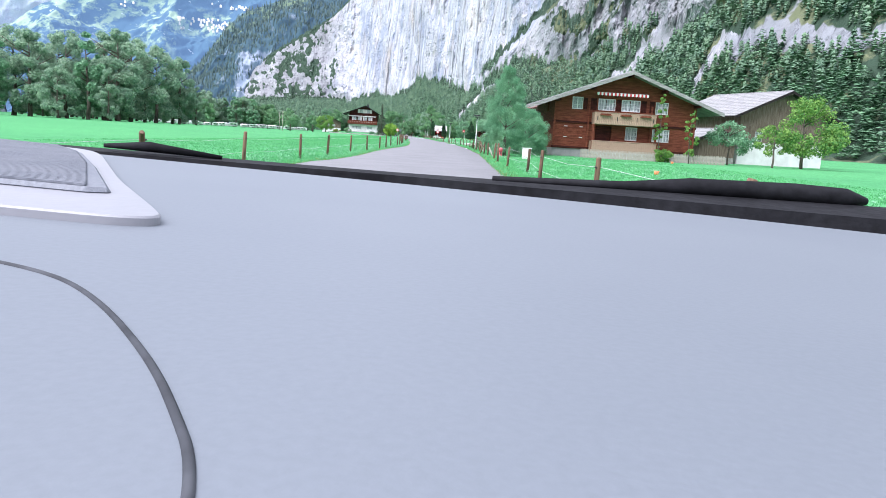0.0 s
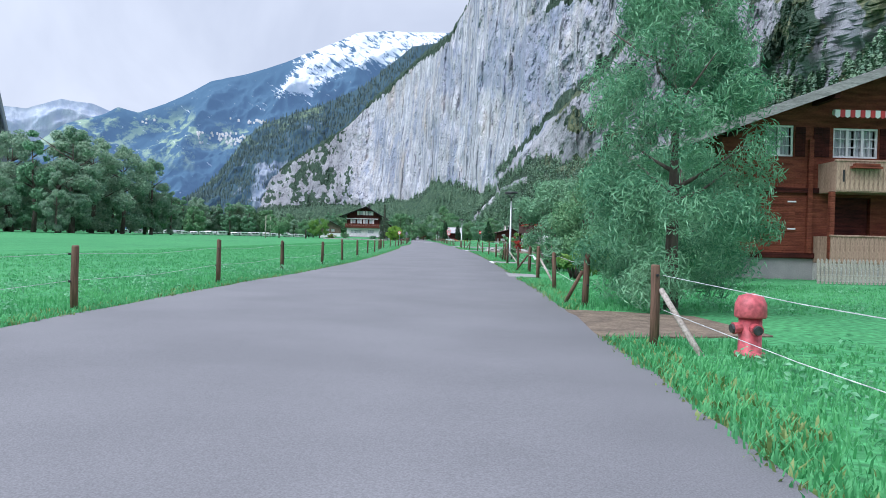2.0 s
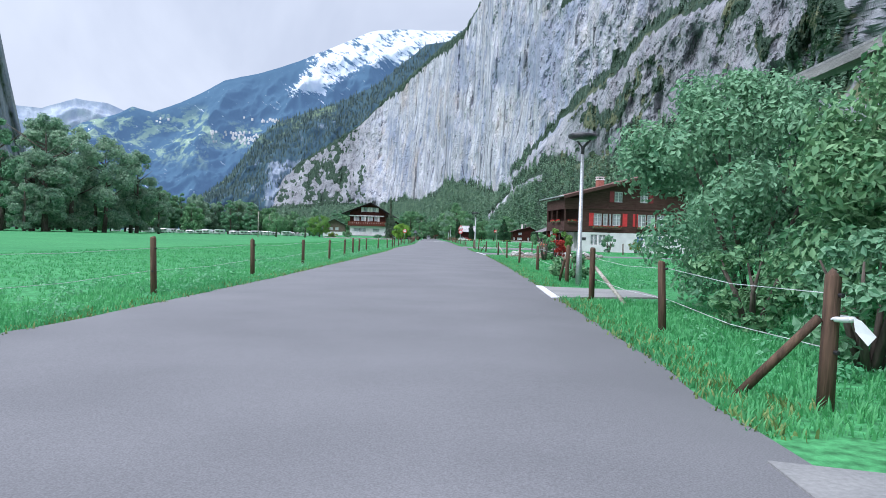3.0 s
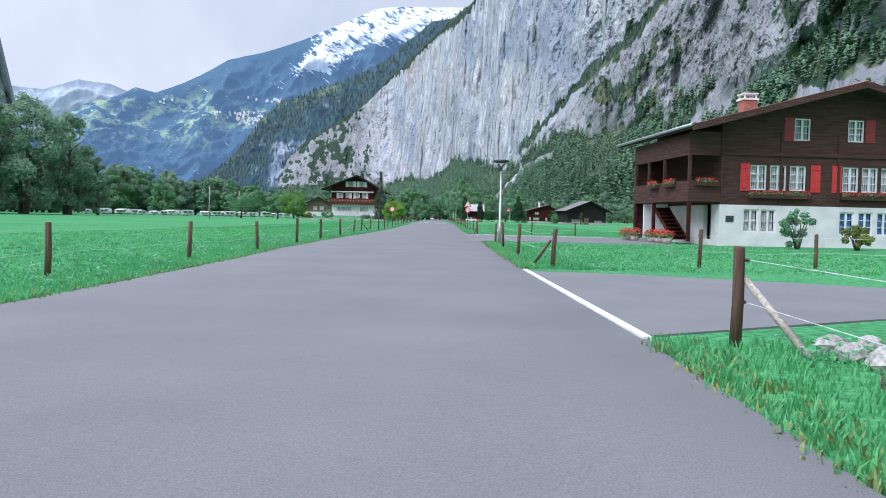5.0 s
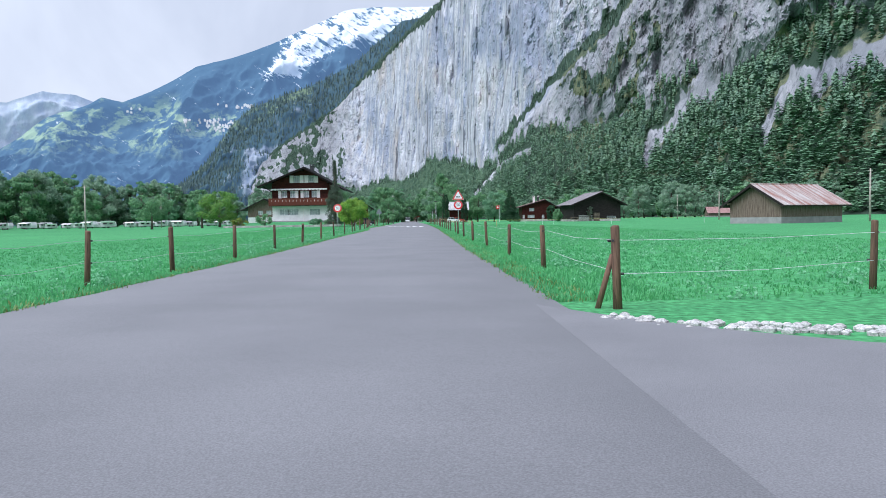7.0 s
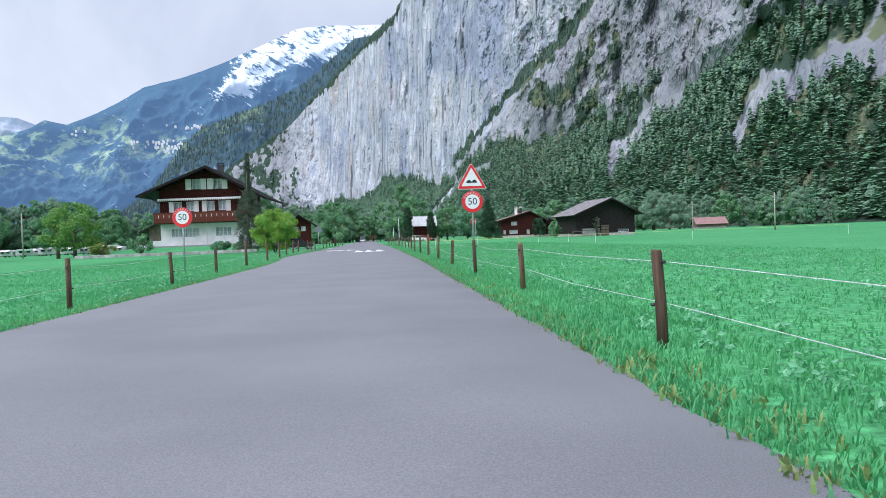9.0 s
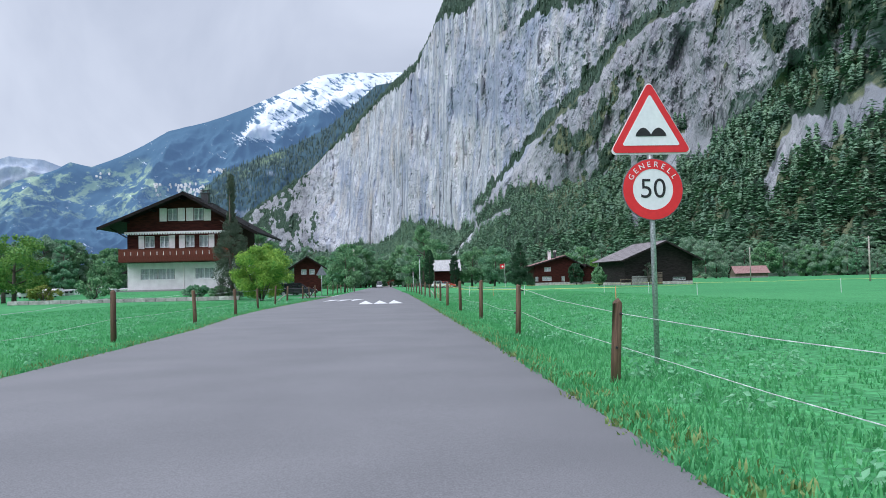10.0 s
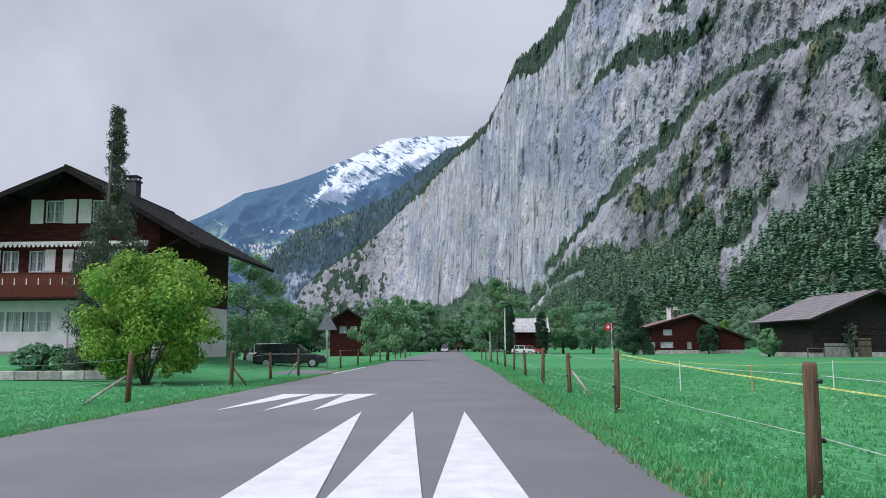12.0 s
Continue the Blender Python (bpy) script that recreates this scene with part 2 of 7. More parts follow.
M_BALC_RED = boards("red_balcony_boards", (0.085, 0.024, 0.017), (0.15, 0.046, 0.032), 0.14, axis=0)
M_PLASTER = surf("white_plaster", (0.70, 0.67, 0.68), (0.82, 0.79, 0.80), 1.2, 0.9, 0.3, 30, fmix=0.08)
M_TRIM = surf("white_window_paint", (0.74, 0.74, 0.74), (0.82, 0.82, 0.82), 3, 0.5, 0.05, 20, fmix=0.05)
M_SHUT = surf("red_shutter_paint", (0.55, 0.03, 0.035), (0.66, 0.05, 0.05), 3, 0.5, 0.1, 20, fmix=0.1)
M_SHUTDARK = surf("dark_red_shutter_paint", (0.22, 0.025, 0.03), (0.30, 0.035, 0.04), 3, 0.5, 0.1, 20, fmix=0.1)
M_SHUTWHITE = surf("white_shutter_paint", (0.78, 0.71, 0.71), (0.86, 0.80, 0.80), 3, 0.6, 0.1, 20, fmix=0.08)
M_BLUE = surf("blue_window_blind", (0.10, 0.22, 0.48), (0.16, 0.30, 0.58), 3, 0.6, 0.1, 20, fmix=0.08)
M_ROOFGREY = surf("grey_slates", (0.20, 0.20, 0.21), (0.34, 0.33, 0.33), 2.0, 0.7, 0.5, 22, (0.4, 2.5, 1))
M_ROOFPALE = surf("pale_sheet_roof", (0.42, 0.41, 0.42), (0.58, 0.57, 0.57), 1.5, 0.6, 0.3, 14, (0.4, 2.5, 1))
M_ROOFDARK = surf("dark_slates", (0.022, 0.021, 0.023), (0.045, 0.042, 0.045), 2.0, 0.8, 0.5, 22, (0.4, 2.5, 1), spec=0.15)
M_ROOFRED = surf("faded_red_tiles", (0.25, 0.125, 0.12), (0.38, 0.24, 0.225), 2.0, 0.75, 0.5, 22, (0.4, 2.5, 1))
M_ROOFRUST = surf("rusty_sheet_metal", (0.30, 0.13, 0.10), (0.56, 0.52, 0.50), 0.9, 0.55, 0.3, 12, (0.25, 2.5, 0.25), metal=0.15)
M_ROOFBARN = surf("grey_fibre_sheets", (0.19, 0.17, 0.18), (0.27, 0.245, 0.25), 1.0, 0.8, 0.4, 12, (0.3, 2.0, 1))
M_ROOFEDGE = surf("weathered_roof_edge", (0.20, 0.195, 0.19), (0.32, 0.31, 0.30), 2, 0.8, 0.3, 20, (0.5, 0.5, 4))
M_CURTAIN = surf("net_curtain", (0.55, 0.55, 0.55), (0.72, 0.72, 0.72), 3, 0.9, 0.2, 14, (4, 4, 0.2), fmix=0.15)
M_INSIDE = surf("dim_interior", (0.045, 0.04, 0.038), (0.075, 0.068, 0.062), 1, 0.9, 0, 10)
M_BRICK = surf("chimney_brick", (0.30, 0.10, 0.075), (0.42, 0.17, 0.13), 6, 0.85, 0.4, 25)
M_HYDRANT = surf("hydrant_red", (0.42, 0.07, 0.085), (0.50, 0.11, 0.125), 4, 0.5, 0.1, 20)
M_SOIL = surf("bare_soil", (0.12, 0.09, 0.065), (0.22, 0.17, 0.12), 3, 0.95, 0.6, 25)
M_CARBLACK = surf("black_car_paint", (0.012, 0.013, 0.018), (0.016, 0.017, 0.022), 2, 0.25, 0, 10, coat=1.0)
M_CARWHITE = surf("white_car_paint", (0.72, 0.72, 0.73), (0.78, 0.78, 0.79), 2, 0.3, 0, 10, coat=1.0, fmix=0.03)
M_CARRED = surf("red_car_paint", (0.45, 0.05, 0.03), (0.52, 0.07, 0.04), 2, 0.3, 0, 10, coat=1.0, fmix=0.03)
M_TYRE = surf("tyre_rubber", (0.02, 0.02, 0.02), (0.03, 0.03, 0.03), 6, 0.85, 0.1, 30)
M_SILVER = surf("wheel_alloy", (0.5, 0.5, 0.52), (0.6, 0.6, 0.62), 6, 0.35, 0, 30, metal=0.8)
M_YELLOW = surf("yellow_tape", (0.68, 0.70, 0.18), (0.78, 0.80, 0.3), 3, 0.6, 0, 20)
M_ORANGE = surf("orange_plastic", (0.75, 0.2, 0.08), (0.82, 0.28, 0.12), 3, 0.5, 0, 20)


def glass(name, tint):
    m = bpy.data.materials.new(name)
    m.use_nodes = True
    p = m.node_tree.nodes["Principled BSDF"]
    p.inputs["Base Color"].default_value = (*tint, 1)
    p.inputs["Roughness"].default_value = 0.04
    p.inputs["Transmission Weight"].default_value = 1.0
    p.inputs["IOR"].default_value = 1.12
    return m


M_GLASS = glass("window_glass", (0.85, 0.9, 0.92))
M_CARGLASS = surf("tinted_car_glass", (0.02, 0.025, 0.03), (0.03, 0.035, 0.04), 2, 0.06, 0, 10, coat=1.0)


# ---- the road and the land ----
def road_left(y):
    return float(np.interp(y, (-60, 6, 17, 24, 27, 33, 40, 46, 52, 58, 63, 70, 75, 82, 95, 119, 125, 131, 142, 153, 165, 176, 190, 207, 219, 231, 238, 248, 255, 267, 278, 300, 330, 700), (-7.5, -5.5, -5.4, -4.95, -4.5, -4.15, -4.0, -3.85, -3.6, -3.35, -2.95, -2.65, -2.5, -2.45, -2.5, -2.75, -2.9, -3.25, -3.4, -3.35, -3.4, -3.5, -3.9, -4.5, -4.75, -5.1, -5.45, -6.45, -6.8, -7.0, -7.1, -7.4, -8.2, -19.0)))


def road_right(y):
    return float(np.interp(y, (-60, 6, 18, 25, 30, 37.5, 43.5, 50, 58, 64, 70, 76, 82, 95, 114, 120, 125, 132, 143, 154, 165, 177, 190, 207, 219, 230, 242, 248, 254, 260, 266, 272, 278, 300, 330, 700), (-0.9, 1.05, 1.5, 1.85, 2.1, 2.5, 2.8, 3.1, 3.45, 3.5, 3.75, 3.85, 4.0, 4.15, 4.2, 4.0, 3.85, 3.75, 3.66, 3.45, 3.2, 2.9, 2.75, 2.52, 2.36, 2.27, 1.98, 1.86, 1.7, 1.6, 1.45, 1.3, 1.12, 0.6, -0.6, -12.5)))


def ground_material():
    m = bpy.data.materials.new("pasture")
    m.use_nodes = True
    nt = m.node_tree
    p = nt.nodes["Principled BSDF"]
    geo = nt.nodes.new("ShaderNodeNewGeometry")

    def noise_at(scale, detail):
        n = nt.nodes.new("ShaderNodeTexNoise")
        n.inputs["Scale"].default_value, n.inputs["Detail"].default_value = scale, detail
        nt.links.new(geo.outputs["Position"], n.inputs["Vector"])
        return n

    big, mid, fine = noise_at(0.045, 3), noise_at(0.6, 5), noise_at(9.0, 4)
    cr = nt.nodes.new("ShaderNodeValToRGB")
    e = cr.color_ramp.elements
    e[0].position, e[0].color = 0.30, (0.056, 0.235, 0.094, 1)
    e[1].position, e[1].color = 0.72, (0.108, 0.365, 0.140, 1)
    ad = nt.nodes.new("ShaderNodeMath")
    ad.operation = "MULTIPLY_ADD"
    ad.inputs[1].default_value = 0.45
    nt.links.new(big.outputs[0], ad.inputs[0])
    m2 = nt.nodes.new("ShaderNodeMath")
    m2.operation = "MULTIPLY"
    m2.inputs[1].default_value = 0.55
    nt.links.new(mid.outputs[0], m2.inputs[0])
    nt.links.new(m2.outputs[0], ad.inputs[2])
    nt.links.new(ad.outputs[0], cr.inputs[0])
    gr = nt.nodes.new("ShaderNodeMapRange")
    gr.inputs[1].default_value, gr.inputs[2].default_value, gr.inputs[3].default_value, gr.inputs[4].default_value = 0.3, 0.7, 0.52, 1.42
    nt.links.new(fine.outputs[0], gr.inputs[0])
    hs = nt.nodes.new("ShaderNodeHueSaturation")
    nt.links.new(cr.outputs[0], hs.inputs["Color"])
    nt.links.new(gr.outputs[0], hs.inputs["Value"])
    nt.links.new(hs.outputs[0], p.inputs["Base Color"])
    p.inputs["Roughness"].default_value = 0.95
    p.inputs["Specular IOR Level"].default_value = 0.15
    bp = nt.nodes.new("ShaderNodeBump")
    bp.inputs["Strength"].default_value, bp.inputs["Distance"].default_value = 0.7, 0.06
    nt.links.new(fine.outputs[0], bp.inputs["Height"])
    nt.links.new(bp.outputs[0], p.inputs["Normal"])
    return m


def mound(x, y):
    """The pasture's height: flat, with a low rise under the house on the left."""
    return 1.0 * math.exp(-(((x + 26) / 11) ** 4)) * math.exp(-(((y - 301) / 13) ** 4))


def build_ground():
    xs = sorted({round(s * v, 2) for v in (*range(0, 80, 2), 90, 110, 150, 220, 350, 600, 1200, 2400, 4700) for s in (-1, 1)})
    ys = sorted({-4700, -2000, -900, -400, -200, -100, *range(-60, 420, 4), 450, 500, 600, 800, 1200, 2000, 3200, 4700})
    vs = [(x, y, mound(x, y)) for y in ys for x in xs]
    n = len(xs)
    fs = [(j * n + i, j * n + i + 1, (j + 1) * n + i + 1, (j + 1) * n + i) for j in range(len(ys) - 1) for i in range(n - 1)]
    ob = part("ground", MB().add(vs, fs), ground_material(), smooth=True)
    tagged(ob, "bright green mown pasture with darker clover patches", "ground", kind="structure")


build_ground()


def strip(name, ys, left, right, z, material, label, category="road"):
    """A thin slab between two edge lines along y."""
    vs, fs = [], []
    for y in ys:
        a, b = left(y), right(y)
        w = b - a
        vs += [(a, y, z - 0.03), (a + 0.04, y, z - 0.008), (a + w * 0.3, y, z), (a + w * 0.7, y, z), (b - 0.04, y, z - 0.008), (b, y, z - 0.03)]
    for j in range(len(ys) - 1):
        fs += [(j * 6 + i, j * 6 + i + 1, (j + 1) * 6 + i + 1, (j + 1) * 6 + i) for i in range(5)]
    ob = part(name, MB().add(vs, fs), material, smooth=True)
    return tagged(ob, label, category, kind="structure")


def ragged(edge, amount, seed):
    return lambda y: edge(y) + amount * noise.noise(Vector((seed, y * 0.55, 0))) + amount * 0.5 * noise.noise(Vector((seed, y * 2.1, 3)))


strip("road", [y * 0.5 for y in range(-120, 640)] + list(range(320, 700, 10)), ragged(road_left, 0.08, 1.3), ragged(road_right, 0.10, 8.1), 0.030, M_ASPHALT, "worn grey asphalt country road without a centre line")


def side_road(name, outline, z, material, label):
    mb = MB().prism(outline, "z", -0.02, z)
    return tagged(part(name, mb, material), label, "side road", kind="structure")


side_road("side_road", [(3.9, 113.4), (5.6, 114.4), (7.4, 115.4), (12, 116.4), (60, 117), (60, 120.5), (20, 119.8), (9.9, 120.2), (7.4, 121.6), (5.8, 122.3), (4.1, 122.6), (3.6, 123.2)], 0.022, M_PATCH, "pale grey asphalt side road joining the main road")
side_road("side_road", [(3.1, 142.3), (3.65, 144.3), (5.5, 145.3), (9.6, 144.4), (13.2, 144.9), (13.6, 152.0), (60, 151), (60, 156.6), (30, 157.2), (14, 157.2), (9.2, 157.0), (6.8, 157.2), (5.2, 157.9), (4.3, 158.8), (3.5, 160.0), (2.95, 161.0)], 0.024, M_PATCH, "wide grey asphalt side road joining the main road")
side_road("dirt_path", [(2.9, 49.4), (4.0, 49.6), (5.3, 50.0), (5.1, 52.4), (4.0, 52.9), (2.95, 53.1)], 0.02, M_SOIL, "short bare earth entrance between two fence posts")
side_road("driveway", [(3.3, 64.0), (4.0, 64.1), (4.3, 64.3), (4.25, 66.0), (4.0, 66.2), (3.4, 66.4)], 0.034, M_CONC, "short pale concrete entrance slab beside the road")
side_road("driveway", [(3.75, 77.2), (5.0, 77.6), (6.0, 77.9), (5.95, 79.9), (5.2, 80.2), (3.85, 80.6)], 0.034, M_CONC, "short pale concrete entrance slab beside the road")
side_road("driveway", [(-7.4, 293.3), (-30, 294.3), (-30, 299), (-22, 333), (-15, 333), (-14, 300), (-7.6, 300.4)], 0.03, M_PATCH, "pale asphalt forecourt beside the road")


def marking(name, outline, z, label):
    return tagged(part(name, MB().prism(outline, "z", 0.0, z), M_WHITE), label, "road marking", "white ramp triangles on the road")


for i in range(3):
    x = -2.33 + 0.865 * i
    marking("road_triangle", [(x, 261.5), (x + 0.82, 261.5), (-2.46 + 0.985 * i, 270.6)], 0.042, "long white triangle painted on grey asphalt")
for i in range(3):
    x = -5.42 + 0.86 * i
    marking("road_triangle", [(x, 276.4), (x + 0.8, 276.4), (-5.42 + 0.97 * i, 270.8)], 0.042, "long white triangle painted on grey asphalt pointing back")
tagged(part("edge_line", MB().prism([(4.15, 113.4), (4.25, 113.4), (3.95, 123.0), (3.85, 123.0)], "z", 0.0, 0.041), M_WHITE), "white line across the mouth of the side road", "road marking")
tagged(part("edge_line", MB().prism([(3.72, 77.1), (3.87, 77.1), (3.97, 80.7), (3.82, 80.7)], "z", 0.0, 0.041), M_WHITE), "white line along the entrance slab", "road marking")
tagged(part("edge_line", MB().prism([(-7.25, 293.3), (-7.1, 293.3), (-7.3, 306), (-7.45, 306)], "z", 0.0, 0.041), M_WHITE), "white line along the forecourt", "road marking")


# ---- mountains ----
EYE_Y, FAR_Y = 225.0, 125.0


def rock_material(name, light, dark, ochre, veg, meadow, snow=None, haze_glow=None, scale=1.0):
    """Rock with upright streaks and stains, plants where the mesh says so."""
    m = bpy.data.materials.new(name)
    m.use_nodes = True
    nt = m.node_tree
    p = nt.nodes["Principled BSDF"]
    geo = nt.nodes.new("ShaderNodeNewGeometry")

    def field(sx, sz, detail, rough=0.6, turn=0.0):
        mp = nt.nodes.new("ShaderNodeMapping")
        mp.vector_type = "TEXTURE" if turn else "POINT"
        mp.inputs["Scale"].default_value = (1 / sx, 1 / sx, 1 / sz) if turn else (sx, sx, sz)
        mp.inputs["Rotation"].default_value = (0, turn, 0)
        nt.links.new(geo.outputs["Position"], mp.inputs[0])
        n = nt.nodes.new("ShaderNodeTexNoise")
        n.inputs["Scale"].default_value, n.inputs["Detail"].default_value, n.inputs["Roughness"].default_value = 1.0, detail, rough
        nt.links.new(mp.outputs[0], n.inputs["Vector"])
        return n

    def mix(a, b, fac):
        x = nt.nodes.new("ShaderNodeMix")
        x.data_type = "RGBA"
        nt.links.new(fac, x.inputs[0])
        for value, slot in ((a, 6), (b, 7)):
            if isinstance(value, tuple):
                x.inputs[slot].default_value = (*value, 1)
            else:
                nt.links.new(value, x.inputs[slot])
        return x.outputs[2]

    def ramp(src, a, b, most=1.0):
        r = nt.nodes.new("ShaderNodeMapRange")
        r.inputs[1].default_value, r.inputs[2].default_value, r.inputs[4].default_value = a, b, most
        nt.links.new(src, r.inputs[0])
        return r.outputs[0]

    def lines(src, width, most=1.0):
        a = nt.nodes.new("ShaderNodeMath")
        a.operation = "SUBTRACT"
        a.inputs[1].default_value = 0.5
        nt.links.new(src, a.inputs[0])
        b = nt.nodes.new("ShaderNodeMath")
        b.operation = "ABSOLUTE"
        nt.links.new(a.outputs[0], b.inputs[0])
        return ramp(b.outputs[0], width, 0.0, most)

    k = 1 / scale
    block = field(0.012 * k, 0.012 * k, 8, 0.7)
    crack = field(0.09 * k, 0.03 * k, 7, 0.72)
    mid = tuple(0.55 * a + 0.45 * b for a, b in zip(light, dark))
    cool = (light[0] * 0.55, light[1] * 0.63, light[2] * 0.80)
    col = mix(light, cool, ramp(field(0.05 * k, 0.0045 * k, 6, 0.62).outputs[0], 0.44, 0.62, 0.75))
    col = mix(col, tuple(min(1.0, c * 1.45) for c in light), ramp(field(0.034 * k, 0.006 * k, 6, 0.66).outputs[0], 0.50, 0.64, 0.75))
    col = mix(col, ochre, ramp(field(0.010 * k, 0.006 * k, 7, 0.62).outputs[0], 0.54, 0.68, 0.6))
    col = mix(col, cool, ramp(field(0.0055 * k, 0.0045 * k, 6, 0.66).outputs[0], 0.52, 0.60, 0.7))
    at_tone = nt.nodes.new("ShaderNodeAttribute")
    at_tone.attribute_name = "tone"
    col = mix(col, mix(tuple(c * 0.8 for c in mid), tuple(c * 0.74 for c in light), ramp(block.outputs[0], 0.46, 0.60)), at_tone.outputs["Fac"])
    col = mix(col, mid, ramp(field(0.10 * k, 0.014 * k, 7, 0.66).outputs[0], 0.55, 0.66, 0.5))
    col = mix(col, dark, ramp(field(0.045 * k, 0.0022 * k, 6, 0.62).outputs[0], 0.60, 0.645, 0.75))
    col = mix(col, dark, ramp(crack.outputs[0], 0.645, 0.70, 0.8))
    col = mix(col, dark, lines(field(0.030 * k, 0.007 * k, 8, 0.64).outputs[0], 0.009, 0.9))
    col = mix(col, dark, lines(field(0.085 * k, 0.014 * k, 6, 0.62).outputs[0], 0.006, 0.5))
    col = mix(col, dark, lines(field(0.012 * k, 0.035 * k, 7, 0.62).outputs[0], 0.006, 0.6))
    at = nt.nodes.new("ShaderNodeAttribute")
    at.attribute_name = "veg"
    sx = nt.nodes.new("ShaderNodeMath")
    sx.operation = "MULTIPLY_ADD"
    sx.inputs[1].default_value, sx.inputs[2].default_value = 0.9, -0.45
    nt.links.new(block.outputs[0], sx.inputs[0])
    sm = nt.nodes.new("ShaderNodeMath")
    nt.links.new(at.outputs["Fac"], sm.inputs[0])
    nt.links.new(sx.outputs[0], sm.inputs[1])
    am = nt.nodes.new("ShaderNodeAttribute")
    am.attribute_name = "mead"
    mm = nt.nodes.new("ShaderNodeMath")
    mm.operation = "MULTIPLY"
    nt.links.new(am.outputs["Fac"], mm.inputs[0])
    nt.links.new(ramp(field(0.02 / scale, 0.03 / scale, 6, 0.7).outputs[0], 0.50, 0.58), mm.inputs[1])
    green = mix(veg, meadow, mm.outputs[0])
    col = mix(col, green, ramp(sm.outputs[0], 0.45, 0.6))
    if snow:
        a2 = nt.nodes.new("ShaderNodeAttribute")
        a2.attribute_name = "snow"
        s2 = nt.nodes.new("ShaderNodeMath")
        nt.links.new(a2.outputs["Fac"], s2.inputs[0])
        sk = nt.nodes.new("ShaderNodeMath")
        sk.operation = "MULTIPLY_ADD"
        sk.inputs[1].default_value, sk.inputs[2].default_value = 4.4, -2.32
        nt.links.new(field(0.012, 0.040, 8, 0.76, 0.6).outputs[0], sk.inputs[0])
        nt.links.new(sk.outputs[0], s2.inputs[1])
        col = mix(col, snow, ramp(s2.outputs[0], 0.46, 0.56))
    nt.links.new(col, p.inputs["Base Color"])
    p.inputs["Roughness"].default_value = 0.95
    p.inputs["Specular IOR Level"].default_value = 0.1
    bp = nt.nodes.new("ShaderNodeBump")
    bp.inputs["Strength"].default_value, bp.inputs["Distance"].default_value = 0.8, 2.5 * scale
    nt.links.new(crack.outputs[0], bp.inputs["Height"])
    nt.links.new(bp.outputs[0], p.inputs["Normal"])
    # faint bluish emission stands in for the air haze over far slopes
    if haze_glow:
        p.inputs["Emission Color"].default_value = (*haze_glow[0], 1)
        p.inputs["Emission Strength"].default_value = haze_glow[1]
    return m


def grid_mesh(name, pts, attrs, material, label, category, smooth=True):
    """pts: rows x columns of places."""
    h, w, _ = pts.shape
    me = bpy.data.meshes.new(name)
    idx = np.arange(h * w).reshape(h, w)
    quads = np.stack([idx[:-1, :-1], idx[:-1, 1:], idx[1:, 1:], idx[1:, :-1]], -1).reshape(-1, 4)
    me.from_pydata(pts.reshape(-1, 3).tolist(), [], quads.tolist())
    me.update()
    for key, val in attrs.items():
        a = me.attributes.new(key, "FLOAT", "POINT")
        a.data.foreach_set("value", val.reshape(-1).astype(np.float32))
    me.polygons.foreach_set("use_smooth", [smooth] * len(me.polygons))
    ob = part(name, me, material)
    return tagged(ob, label, category, kind="structure")


def fbm(a, b, seed, octaves=5, ridge=False):
    """Layered noise on two arrays of coordinates."""
    out = np.zeros(a.shape)
    for i, (x, y) in enumerate(zip(a.ravel(), b.ravel())):
        v = Vector((x, y, seed))
        out.ravel()[i] = (noise.ridged_multi_fractal(v, 0.9, 2.1, octaves, 1.0, 2.0) - 1.0) if ridge else noise.fractal(v, 0.9, 2.1, octaves)
    return out


